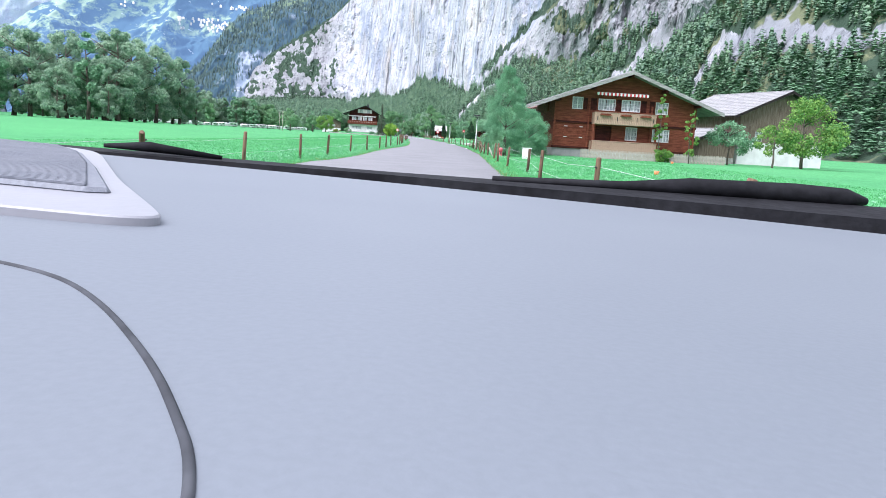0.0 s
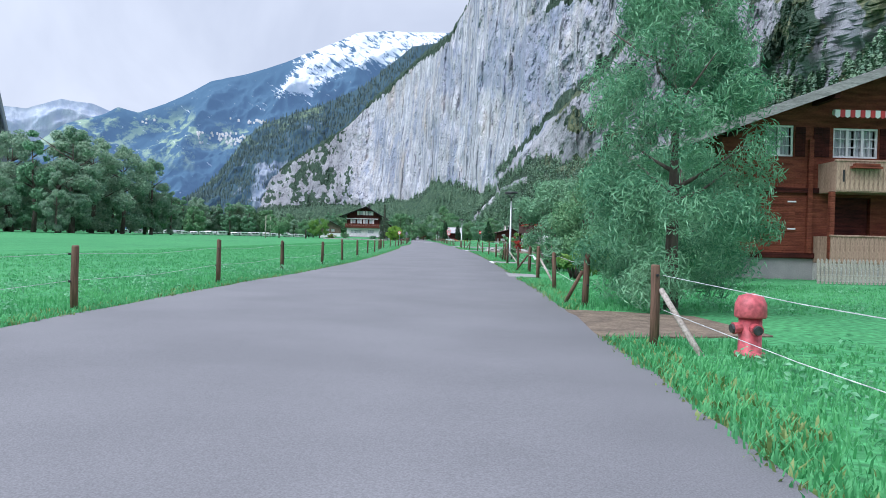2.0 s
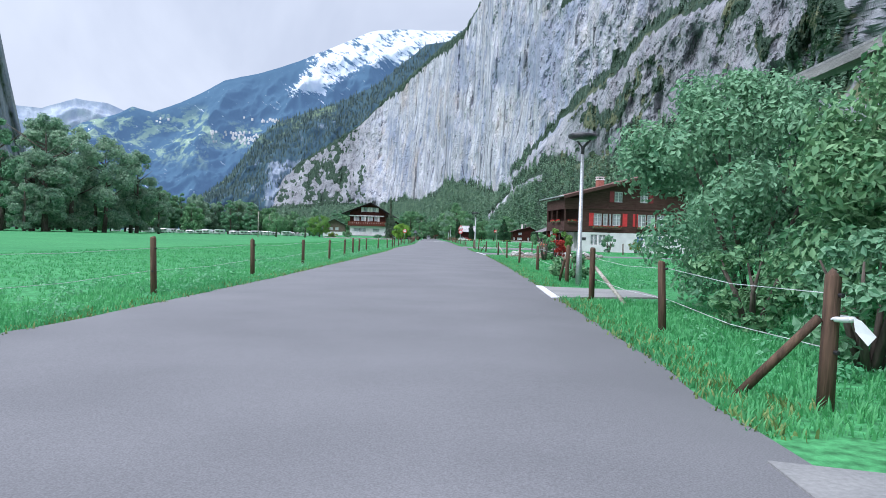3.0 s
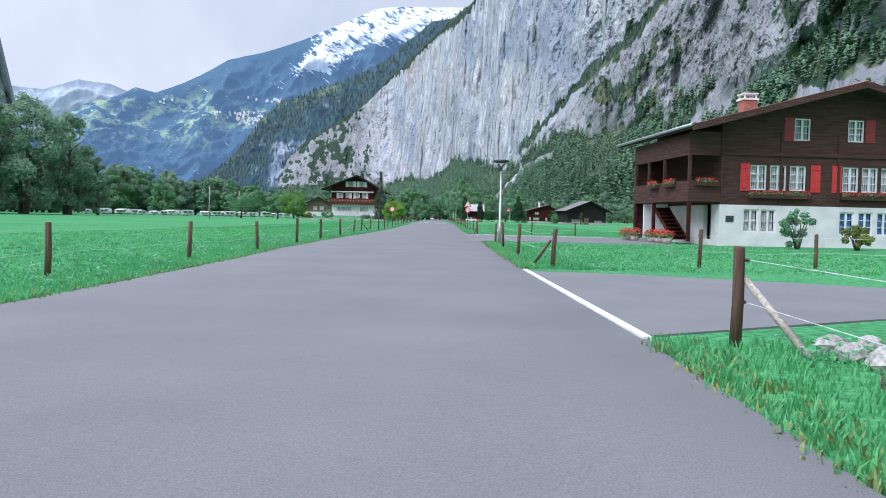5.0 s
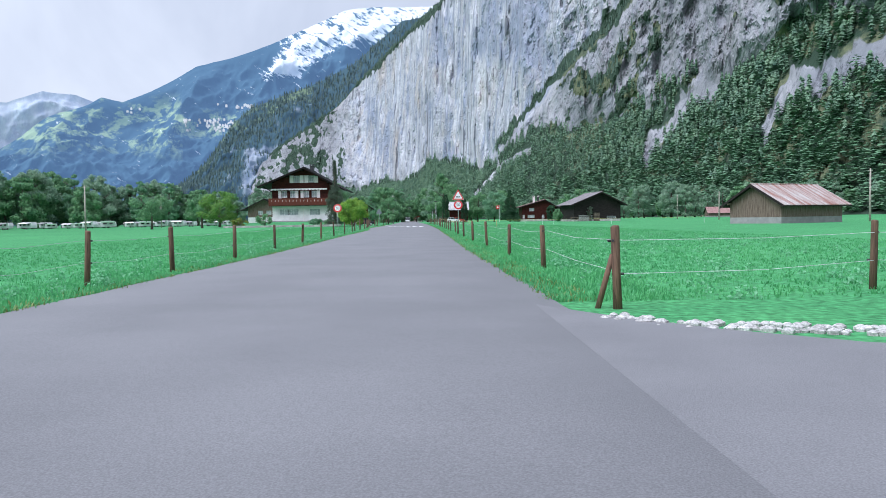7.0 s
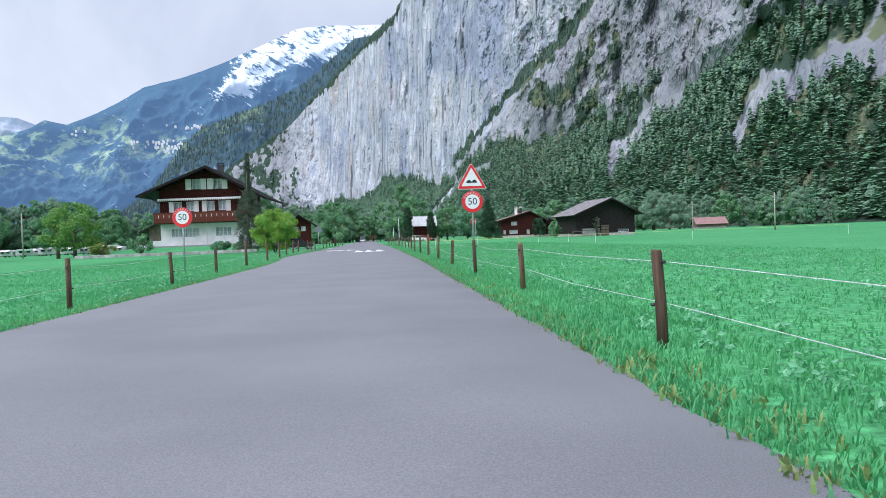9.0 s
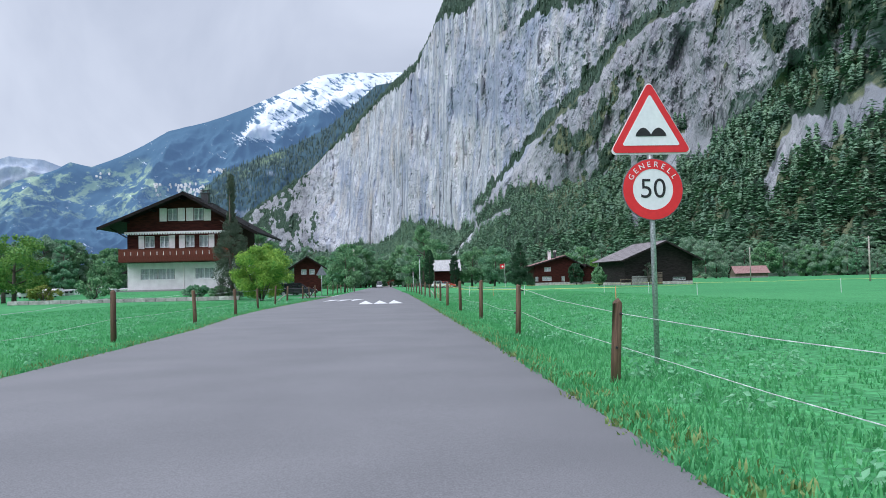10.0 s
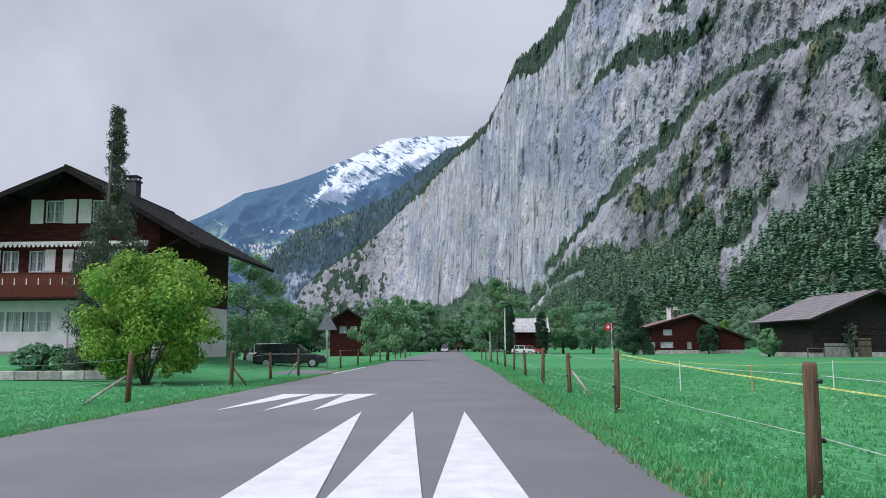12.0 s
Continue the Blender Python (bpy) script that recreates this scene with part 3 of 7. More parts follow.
def cliff_wall():
    """The great limestone wall on the right, with its wooded foot and slanting ledges."""
    az = np.concatenate([np.linspace(-13.6, 32, 650), np.linspace(32.6, 75, 70)])
    dist = np.interp(az, (-13.6, -10, -5, -3, 0, 3, 7, 10, 16, 24, 31, 45, 60, 75), (3050, 2980, 2750, 2450, 2020, 1650, 1320, 1220, 1020, 800, 660, 490, 425, 400))
    foot = np.interp(az, (-13.6, -9, -5, -1.2, 0.1, 3, 4, 5.7, 8.2, 13.3, 16.5, 19.1, 22.9, 27.8, 31, 45, 75), (1.5, 2.1, 2.4, 2.9, 4.4, 3.3, 3.5, 4.7, 5.8, 7.3, 7.2, 8.6, 10.2, 13.0, 14.0, 15, 17))
    crest = np.interp(az, (-13.6, -12.6, -11, -9, -7.2, -6.2, -5.6, -5.0, -4.2, -1.9, -0.9, 0.8, 2.2, 2.7, 3.1, 5.2, 6.3, 7.2, 10, 15, 24, 40, 75), (2.2, 4.2, 5.6, 6.9, 8.2, 9.2, 9.9, 10.5, 11.2, 13.5, 14.4, 15.8, 18.3, 19.4, 20.1, 21.6, 22.7, 24.2, 27, 29, 31, 36, 40))
    ledge_a = np.interp(az, (3, 4, 7.9, 10, 13.5, 15.6, 18.7, 21.8, 25.8, 32, 75), (2.5, 4.2, 8.6, 10.9, 13.7, 16.2, 18.1, 19.0, 19.6, 21, 26))
    ledge_b = np.interp(az, (8, 9.4, 11.7, 15.1, 17, 18), (17.5, 18.7, 19.7, 19.7, 21, 23))
    rows = 250
    one = np.ones((rows, 1))
    v = np.linspace(0, 1, rows)[:, None] * np.ones((1, len(az)))
    A, D = np.radians(az)[None, :] * one, dist[None, :] * one
    F, C = foot[None, :] * one, crest[None, :] * one
    LA, LB = ledge_a[None, :] * one, ledge_b[None, :] * one
    t1 = np.clip(v / 0.2, 0, 1)
    t2 = np.clip((v - 0.2) / 0.7, 0, 1)
    t3 = np.clip((v - 0.9) / 0.1, 0, 1)
    el = F * t1 ** 1.3 + (C - F) * t2 - 0.15 * C * t3
    s = np.cumsum(np.r_[0, np.hypot(np.diff(dist * np.sin(np.radians(az))), np.diff(dist * np.cos(np.radians(az))))])[None, :] * one
    h = D * np.tan(np.radians(el))
    rib = fbm(s / 85, h / 210, 9.1, 5, True)
    fine_rib = fbm(s / 38, h / 80, 3.3, 3, True)
    small = fbm(s / 17, h / 20, 2.4, 3)
    slab = np.round(fbm(s / 46 + 0.25 * small, h / 190, 13.7, 3) * 5) / 5
    slab2 = np.round(fbm((s + 0.3 * h) / 27, (h - 0.2 * s) / 30, 17.2, 3) * 4) / 4
    spot = fbm(s / 75, h / 48, 21.3, 5)
    bulge = fbm(s / 230, h / 210, 6.6, 4)
    slant = fbm((h - 0.75 * s) / 46, (h * 0.75 + s) / 330, 4.2, 4)
    right = np.clip((az - 3) / 3, 0, 1)[None, :] * one
    low = 1 / (1 + np.exp(np.clip((el - LA - 0.5 * slant) * 5, -30, 30))) * right
    tierness = np.clip((az[None, :] - 6) / 10, 0, 1) * one
    body = np.clip(t2 * 12, 0, 1) * (1 - t3)
    r = D * (0.66 + 0.34 * t1 ** 0.9) + 0.07 * D * t2 + 0.5 * D * t3
    r = r - body * (9 * rib + 3 * fine_rib + 0.7 * small + 15 * slab + (2 + 8 * tierness) * slab2 + 38 * bulge + 9 * tierness * spot + (2 + 6 * right * (0.35 + 0.65 * low)) * slant)
    r = r + (1 - body) * t1 * 16 * bulge - 55 * low * t1 * (1 - t3)
    z = r * np.tan(np.radians(el)) + (t1 * (1 - t1) * 4) * 9 * small * (v < 0.2) + (t2 > 0.97) * 6 * small
    x, y = r * np.sin(A), EYE_Y + r * np.cos(A)
    pts = np.stack([x, y, z - 3.0 * (v <= 0)], -1)
    # plants: the foot, the slanting ledges, patches on the lower tier, the rim
    up = (el - F) * D / 57.3
    veg = 1.25 * (1 - np.clip((up + 26 * bulge + 18 * small) / 26, 0, 1))
    band = np.exp(-(((el - LA - 0.35 - 0.45 * small) / (0.62 + 0.5 * bulge)) ** 2)) * right
    band_b = 1.3 * np.exp(-(((el - LB - 0.5 - 0.6 * small - 0.5 * bulge) / (0.35 + 0.75 * np.exp(-((az[None, :] - 12.8) / 2.4) ** 2))) ** 2)) * ((az > 8.6) & (az < 18))[None, :]
    patch = np.clip(1.5 * spot + 0.7 * slant + 0.5 * bulge + 0.3 * small - 0.10, 0, 0.78) * low * 1.3
    patch_hi = np.clip(1.3 * spot + 0.6 * slant + 0.6 * bulge - 0.38, 0, 1) * 1.9 * np.clip((az[None, :] - 7) / 6, 0, 1) * (1 - low)
    rimw = np.interp(az, (-10, -2, 2.2, 3.4, 5.5, 7.5, 9), (0.3, 0.35, 0.4, 1.3, 2.1, 1.4, 0.5))[None, :]
    rim = np.clip((el - C + rimw + 0.45 * small + 0.5 * bulge) * 3.0, 0, 1) * (t2 > 0.4)
    left_patch = np.clip(0.9 * spot + 1.3 * small + 0.3 * bulge + 0.24, 0, 1) * np.clip((-az - 5) / 3, 0, 1)[None, :] * 1.15
    veg = np.maximum.reduce([veg, 1.05 * band, 1.0 * band_b, patch, patch_hi, 1.15 * rim, left_patch, 1.2 * (t3 > 0)])
    strip_el = np.interp(az, (16.2, 17.1, 19.8, 22.9, 26), (4.2, 5.4, 8.8, 11.2, 14.0))[None, :] * one
    outcrop = np.exp(-(((el - np.interp(az, (25.2, 26.2, 27.2, 29.5, 33), (5.6, 7.4, 9.0, 9.9, 10.6))[None, :] - 0.6 * small - 0.5 * spot) / 1.15) ** 2)) * (az > 25.2)[None, :]
    scree = 1.15 * np.exp(-(((el - strip_el - 0.7 * small) / 1.35) ** 2)) * ((az > 16.2) & (az < 26))[None, :]
    gully = np.exp(-(((el - np.interp(az, (2.6, 5.2, 8.0), (1.2, 4.0, 5.6))[None, :] - 0.2 * small) / 0.32) ** 2)) * ((az > 2.8) & (az < 7.5))[None, :]
    patch_low = np.clip(bulge * 2 + slant - 0.6, 0, 1) * 1.1 * ((az[None, :] > 21) & (el > 5))
    veg = np.clip(veg - 1.1 * scree - 1.1 * gully - 1.5 * outcrop - patch_low * (t2 < 0.02), 0, 1.3)
    tone = np.clip(low + 0.6 * np.clip((az - 11) / 6, 0, 1)[None, :] * np.clip((LB + 6 - el) / 3, 0, 1) + 0.25 * bulge, 0, 1) * 0.8
    tone = np.maximum(tone, 0.9 * np.clip((-az - 5.5) / 2.0, 0, 1)[None, :] * one)
    mead = np.clip(low + 1.5 * scree + 0.8 * gully, 0, 1) * (az > 9)[None, :]
    mat = rock_material("limestone", (0.46, 0.46, 0.49), (0.075, 0.078, 0.095), (0.45, 0.375, 0.31), (0.046, 0.074, 0.052), (0.16, 0.175, 0.105))
    grid_mesh("cliff", pts, {"veg": veg, "tone": tone, "mead": mead}, mat, "tall pale grey limestone cliff with dark streaks above a wooded slope", "cliff", smooth=False)
    return pts, veg, t1, t2, t3


CLIFF = cliff_wall()


def far_ridge(name, az, el, dist, depth, base_el, material, label, seed, rough, snow=None, vegbase=1.0, rows=70, cols=260, mead=None, bare=None, middle=FAR_Y):
    """A mountain farther off: a rough slope up to a skyline."""
    A0 = np.linspace(az[0], az[-1], cols)
    top = np.interp(A0, az, el)
    D = np.interp(A0, az, dist) if isinstance(dist, tuple) else np.full(cols, float(dist))
    v = np.linspace(0, 1, rows)[:, None] * np.ones((1, cols))
    A = np.radians(A0)[None, :] * np.ones((rows, 1))
    r = D[None, :] - depth * (1 - v)
    s = A * D[None, :]
    hz = (D * np.tan(np.radians(top)))[None, :]
    lo = (D - depth)[None, :] * np.tan(np.radians(base_el))
    z = lo + (hz - lo) * v ** 1.1
    n1 = fbm(s / rough, v * 3.0, seed, 6, True)
    n2 = fbm(s / (rough * 0.25), v * 8.0, seed + 3, 4)
    edge = np.clip((1 - v) * 6, 0.10, 1)
    z = z + edge * (n1 * rough * 0.10 + n2 * rough * 0.05)
    r = r - edge * n1 * rough * 0.25
    pts = np.stack([r * np.sin(A), middle + r * np.cos(A), z], -1)
    attrs = {"veg": np.clip(vegbase - 0.25 * n1 + 0.2 * n2, 0, 1.4)}
    if bare is not None:
        attrs["veg"] = attrs["veg"] - bare(np.degrees(A), np.degrees(z / r))
    attrs["mead"] = np.zeros(v.shape) if mead is None else np.clip(mead(np.degrees(A), np.degrees(z / r), v), 0, 1)
    if snow is not None:
        attrs["snow"] = np.clip(snow(np.degrees(A), z / r, n1, n2), 0, 1.2)
    grid_mesh(name, pts, attrs, material, label, "mountain")
    return pts, attrs["veg"]


# ridge, alp and peak: air haze put in as bluish colour and glow
M_RIDGE = rock_material("hazed_wooded_ridge", (0.27, 0.29, 0.335), (0.12, 0.135, 0.165), (0.25, 0.25, 0.25), (0.040, 0.070, 0.072), (0.13, 0.17, 0.07), haze_glow=((0.22, 0.38, 0.62), 0.15), scale=1.7)
M_ALP = rock_material("hazed_far_alp", (0.27, 0.29, 0.34), (0.13, 0.15, 0.19), (0.22, 0.23, 0.25), (0.036, 0.074, 0.098), (0.25, 0.32, 0.17), snow=(0.68, 0.69, 0.72), haze_glow=((0.23, 0.38, 0.66), 0.31), scale=2.2)
M_HAZE = rock_material("hazy_peak", (0.36, 0.39, 0.44), (0.24, 0.27, 0.33), (0.34, 0.35, 0.37), (0.17, 0.22, 0.28), (0.2, 0.25, 0.3), snow=(0.50, 0.52, 0.57), haze_glow=((0.45, 0.55, 0.72), 0.28), scale=2.5)


def snowfield(a, e, n1, n2):
    """Snow on the summit's flank, right of a slanting rock rib and above a sloping edge."""
    d = np.degrees(np.arctan(e))
    low = np.interp(a, (-13, -11.5, -9.5, -8.0, -6.3, -3), (10.6, 10.2, 10.2, 11.4, 12.3, 12.6))
    inside = np.minimum((a + 12.1 - (d - 10.4) * 1.0) / 0.8, (d - low) / 0.45)
    return 0.50 + 0.5 * np.clip(inside, -1.6, 0.7) + 0.2 * n1 + 0.25 * n2


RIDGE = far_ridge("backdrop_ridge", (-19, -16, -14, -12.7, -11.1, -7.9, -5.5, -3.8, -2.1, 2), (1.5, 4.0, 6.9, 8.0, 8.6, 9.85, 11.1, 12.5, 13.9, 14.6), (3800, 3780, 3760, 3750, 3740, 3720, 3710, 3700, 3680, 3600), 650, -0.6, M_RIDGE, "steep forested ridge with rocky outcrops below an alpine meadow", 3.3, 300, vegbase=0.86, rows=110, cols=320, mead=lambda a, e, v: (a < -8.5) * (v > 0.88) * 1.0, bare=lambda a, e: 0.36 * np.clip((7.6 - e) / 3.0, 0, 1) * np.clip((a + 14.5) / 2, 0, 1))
ALP, _ = far_ridge("backdrop_mountain", (-30, -27.3, -25.7, -23.4, -22.5, -21.2, -19.4, -16.5, -13.9, -10.7, -8.1, -6.25, -4.2, 4), (3.8, 5.65, 7.0, 7.85, 8.4, 8.15, 8.85, 10.5, 11.35, 12.5, 13.75, 14.6, 14.85, 14.9), 4640, 850, -0.6, M_ALP, "distant mountain, blue haze in its colour, with villages, forest, snowy summit", 5.7, 520, snow=snowfield, vegbase=1.06, rows=130, cols=420, mead=lambda a, e, v: np.clip(1.5 - abs(e - 6.8) / 0.9, 0, 1) * (a < -13) + np.clip(1.6 - abs(e - 6.6) / 1.5, 0, 1) * (a < -17.5))


def far_village():
    """Small pale houses scattered on the distant slope."""
    g = random.Random(41)
    mb = MB()
    d = ALP - np.array([0, FAR_Y, 0])
    az = np.degrees(np.arctan2(d[..., 0], d[..., 1]))
    el = np.degrees(np.arctan2(d[..., 2], np.hypot(d[..., 0], d[..., 1])))
    spots = np.argwhere(((az > -17.4) & (az < -13.6) & (el > 6.3) & (el < 7.1)) | ((az > -21) & (az < -20) & (el > 7.4) & (el < 7.8)) | ((az > -15.5) & (az < -12.4) & (el > 7.9) & (el < 8.15)))
    for k in g.sample(range(len(spots)), min(90, len(spots))):
        x, y, z = ALP[tuple(spots[k])]
        x, y = x + g.uniform(-5, 5), y - g.uniform(3, 9)
        w, h = g.uniform(3.5, 6), g.uniform(4, 7)
        mb.prism([(x - w, z - 6), (x + w, z - 6), (x + w, z + h), (x, z + h * 1.45), (x - w, z + h)], "y", y - 8, y)
    tagged(part("far_village", mb, M_PLASTER), "cluster of tiny pale houses on the distant slope", "village", kind="stuff")


far_village()
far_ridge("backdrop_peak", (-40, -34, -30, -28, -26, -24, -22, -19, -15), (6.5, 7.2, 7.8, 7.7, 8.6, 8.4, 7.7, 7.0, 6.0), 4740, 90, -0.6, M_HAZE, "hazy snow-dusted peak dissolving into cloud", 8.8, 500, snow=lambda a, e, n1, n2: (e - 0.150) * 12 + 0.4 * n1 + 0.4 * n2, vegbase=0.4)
M_LEFTROCK = rock_material("left_limestone", (0.36, 0.37, 0.40), (0.13, 0.14, 0.16), (0.32, 0.28, 0.25), (0.035, 0.06, 0.035), (0.10, 0.14, 0.06))
far_ridge("left_cliff", (-90, -60, -46, -39, -36, -34, -33.1, -32.1, -31.2, -30.7, -30.3), (42, 34, 27, 22, 19, 17.0, 15.5, 11.0, 7.0, 4.6, 0.5), (520, 750, 1100, 1500, 1700, 1800, 1850, 1900, 1920, 1940, 1950), 160, -0.6, M_LEFTROCK, "dark limestone cliff closing the valley's other side", 12.1, 140, vegbase=0.35, middle=EYE_Y)


# ---- plants ----
def leaf_mesh(name, centres, radii, count, size, seed, narrow=0.6, droop=0.0, up=0.3):
    """Many small leaves, each a folded blade, scattered in clumps."""
    g = np.random.default_rng(seed)
    centres, radii = np.asarray(centres, float), np.asarray(radii, float)
    w = radii ** 2
    pick = g.choice(len(centres), count, p=w / w.sum())
    d = g.normal(size=(count, 3))
    d /= np.linalg.norm(d, axis=1, keepdims=True)
    rad = g.random(count) ** 0.45
    pos = centres[pick] + d * (radii[pick] * rad)[:, None] * np.array([1, 1, 0.8])
    out = d + g.normal(size=(count, 3)) * 0.6 + np.array([0, 0, up])
    out /= np.linalg.norm(out, axis=1, keepdims=True)
    side = np.cross(out, g.normal(size=(count, 3)))
    side /= np.linalg.norm(side, axis=1, keepdims=True)
    tip = np.cross(side, out)
    tip[:, 2] -= droop
    sz = size * (0.6 + 0.8 * g.random(count))[:, None]
    a = pos - tip * sz * 0.5
    b = pos + side * sz * narrow * 0.5 + out * sz * 0.12
    c = pos + tip * sz * 0.6
    e = pos - side * sz * narrow * 0.5 + out * sz * 0.12
    vs = np.stack([a, b, c, e], 1).reshape(-1, 3)
    n = np.arange(count)[:, None] * 4
    fs = np.concatenate([n + [0, 1, 2], n + [0, 2, 3]], 1).reshape(-1, 3)
    me = bpy.data.meshes.new(name)
    me.from_pydata(vs.tolist(), [], fs.tolist())
    me.update()
    return me


def crown_points(g, n, height, base, spread, shape):
    """Clump centres for a crown from base to height; shape gives the radius along it."""
    pts, rad = [], []
    for _ in range(n):
        h = g.random()
        a = g.random() * math.tau
        rr = spread * shape(h) * (0.45 + 0.6 * math.sqrt(g.random())) * (0.85 + 0.3 * noise.noise(Vector((math.cos(a) * 1.4, math.sin(a) * 1.4, h * 3 + spread))))
        pts.append((rr * math.cos(a), rr * math.sin(a), base + (height - base) * h))
        rad.append(spread * (0.16 + 0.17 * g.random()) * (0.5 + 0.5 * shape(h)))
    return pts, rad


ROUND = lambda h: max(0.12, math.sin(math.pi * min(1, 0.12 + 0.86 * h)) ** 0.6)
EGG = lambda h: max(0.1, (1 - h) ** 0.5 * min(1, 0.35 + 2.2 * h))
CONE = lambda h: max(0.06, (1 - h) ** 0.8)
SHAGGY = lambda h: max(0.14, min(1.0, 0.78 + 0.7 * h) * min(1.0, 1.42 * (1 - h) ** 0.62))
COLUMN = lambda h: max(0.25, min(1, 0.6 + h) * (1 - h) ** 0.4)


def trunk_mesh(g, height, base, spread, r, limbs=7):
    """A tapered trunk with bent limbs."""
    mb = MB()
    lean = [(0, 0)]
    for _ in range(4):
        lean.append((lean[-1][0] + g.uniform(-0.04, 0.04) * height * 0.4, lean[-1][1] + g.uniform(-0.04, 0.04) * height * 0.4))
    zs = (-0.1, height * 0.18, height * 0.4, height * 0.62, height * 0.86)
    mb.tube([(x, y, z) for (x, y), z in zip(lean, zs)], [r * 1.25, r, r * 0.75, r * 0.45, r * 0.12], 8)
    for i in range(limbs):
        f = g.uniform(0.28, 0.75)
        z0 = max(base * 0.8, height * f)
        k = int(np.clip(np.searchsorted(zs, z0) - 1, 0, 3))
        u = (z0 - zs[k]) / (zs[k + 1] - zs[k])
        px, py = (lean[k][j] * (1 - u) + lean[k + 1][j] * u for j in (0, 1))
        a = i * 2.4 + g.uniform(-0.4, 0.4)
        length = spread * g.uniform(0.55, 0.85)
        mb.tube([(px, py, z0), (px + math.cos(a) * length * 0.5, py + math.sin(a) * length * 0.5, z0 + length * 0.25), (px + math.cos(a + 0.2) * length, py + math.sin(a + 0.2) * length, z0 + length * 0.62)], [r * 0.4, r * 0.24, r * 0.07], 5)
    return mb


def tree(name, x, y, height, spread, base, leaves, size, material, shape, label, seed, category="tree", z=0.0, clumps=40, r=None, narrow=0.6, droop=0.0, group=""):
    g = random.Random(seed)
    ob = thing(name, pose(x, y, z, 0, 0, g.uniform(0, 360)), label, category, group)
    part("trunk", trunk_mesh(g, height, base, spread, r or height * 0.022, 7), M_BARK, ob, smooth=True)
    pts, rad = crown_points(g, clumps, height, base, spread, shape)
    part("crown", leaf_mesh("crown", pts, rad, leaves, size, seed, narrow, droop), material, ob)
    return ob


def shrub(name, x, y, height, spread, leaves, size, material, label, seed, z=0.0, category="shrub", clumps=22, narrow=0.6, shape=ROUND):
    g = random.Random(seed)
    ob = thing(name, pose(x, y, z, 0, 0, g.uniform(0, 360)), label, category)
    mb = MB()
    for i in range(6):
        a = i * 1.05
        mb.tube([(0.05 * math.cos(a), 0.05 * math.sin(a), -0.05), (spread * 0.25 * math.cos(a), spread * 0.25 * math.sin(a), height * 0.4), (spread * 0.5 * math.cos(a + 0.2), spread * 0.5 * math.sin(a + 0.2), height * 0.75)], [0.05, 0.03, 0.01], 5)
    part("stem", mb, M_BARK, ob, smooth=True)
    pts, rad = crown_points(g, clumps, height * 0.93, height * 0.1, spread * 0.85, shape)
    part("leaves", leaf_mesh("leaves", pts, rad, leaves, size, seed, narrow), material, ob)
    return ob


# beside the first house
tree("pine_tree", 5.15, 53.8, 6.4, 1.8, 0.35, 46000, 0.11, M_PINE, SHAGGY, "shaggy dark green pine tree beside the road", 11, "pine tree", clumps=150, narrow=0.2, droop=0.3, r=0.11)
tree("pine_tree", 7.6, 61.4, 3.7, 1.9, 0.1, 36000, 0.11, M_PINE, ROUND, "bushy blue-green pine with drooping tufts behind the wire fence", 12, "pine tree", clumps=95, narrow=0.2, droop=0.2, r=0.09)
tree("pine_tree", 8.4, 66.0, 3.8, 2.2, 0.1, 34000, 0.12, M_PINE, ROUND, "bushy blue-green pine with drooping tufts behind the wire fence", 13, "pine tree", clumps=90, narrow=0.2, droop=0.2, r=0.09)
shrub("large_shrub", 6.75, 75.4, 4.2, 2.6, 30000, 0.09, M_OLIVE, "dense leafy green shrub behind the fence", 14, clumps=70)
shrub("large_shrub", 7.45, 70.6, 4.35, 2.5, 34000, 0.10, M_OAK, "tall leafy bright green shrub overhanging the fence", 15, clumps=90, shape=SHAGGY)
shrub("large_shrub", 8.7, 80.0, 3.9, 2.1, 16000, 0.10, M_OLIVE, "grey-green leafy shrub beside the fence", 17, clumps=50)
shrub("low_bush", 5.6, 69.6, 1.3, 0.9, 2600, 0.09, M_OLIVE, "low leafy undergrowth along the wire fence", 171, clumps=22)
shrub("low_bush", 5.7, 72.6, 1.2, 1.0, 2600, 0.09, M_OAK, "low leafy undergrowth along the wire fence", 172, clumps=22)
shrub("bay_plant", 5.2, 63.6, 0.95, 0.85, 900, 0.17, M_LIGHTLEAF, "yellow-green broad-leaved plant beside the fence post", 18, clumps=14)
shrub("low_bush", 5.2, 84.2, 0.75, 0.7, 700, 0.14, M_OAK, "small rounded green bush beside the street lamp", 19, clumps=14)
shrub("red_shrub", 7.6, 106.5, 1.5, 0.9, 1100, 0.12, M_REDLEAF, "red-leaved shrub beside the rock garden", 20, clumps=18)
shrub("small_bush", 6.9, 105, 1.7, 0.8, 1200, 0.14, M_OAK, "slim green bush beside the rock garden", 21, clumps=16)
shrub("garden_bush", 8.6, 111.5, 2.0, 0.9, 1800, 0.14, M_LIGHTLEAF, "leafy light green bush behind the rock garden", 30, clumps=24)
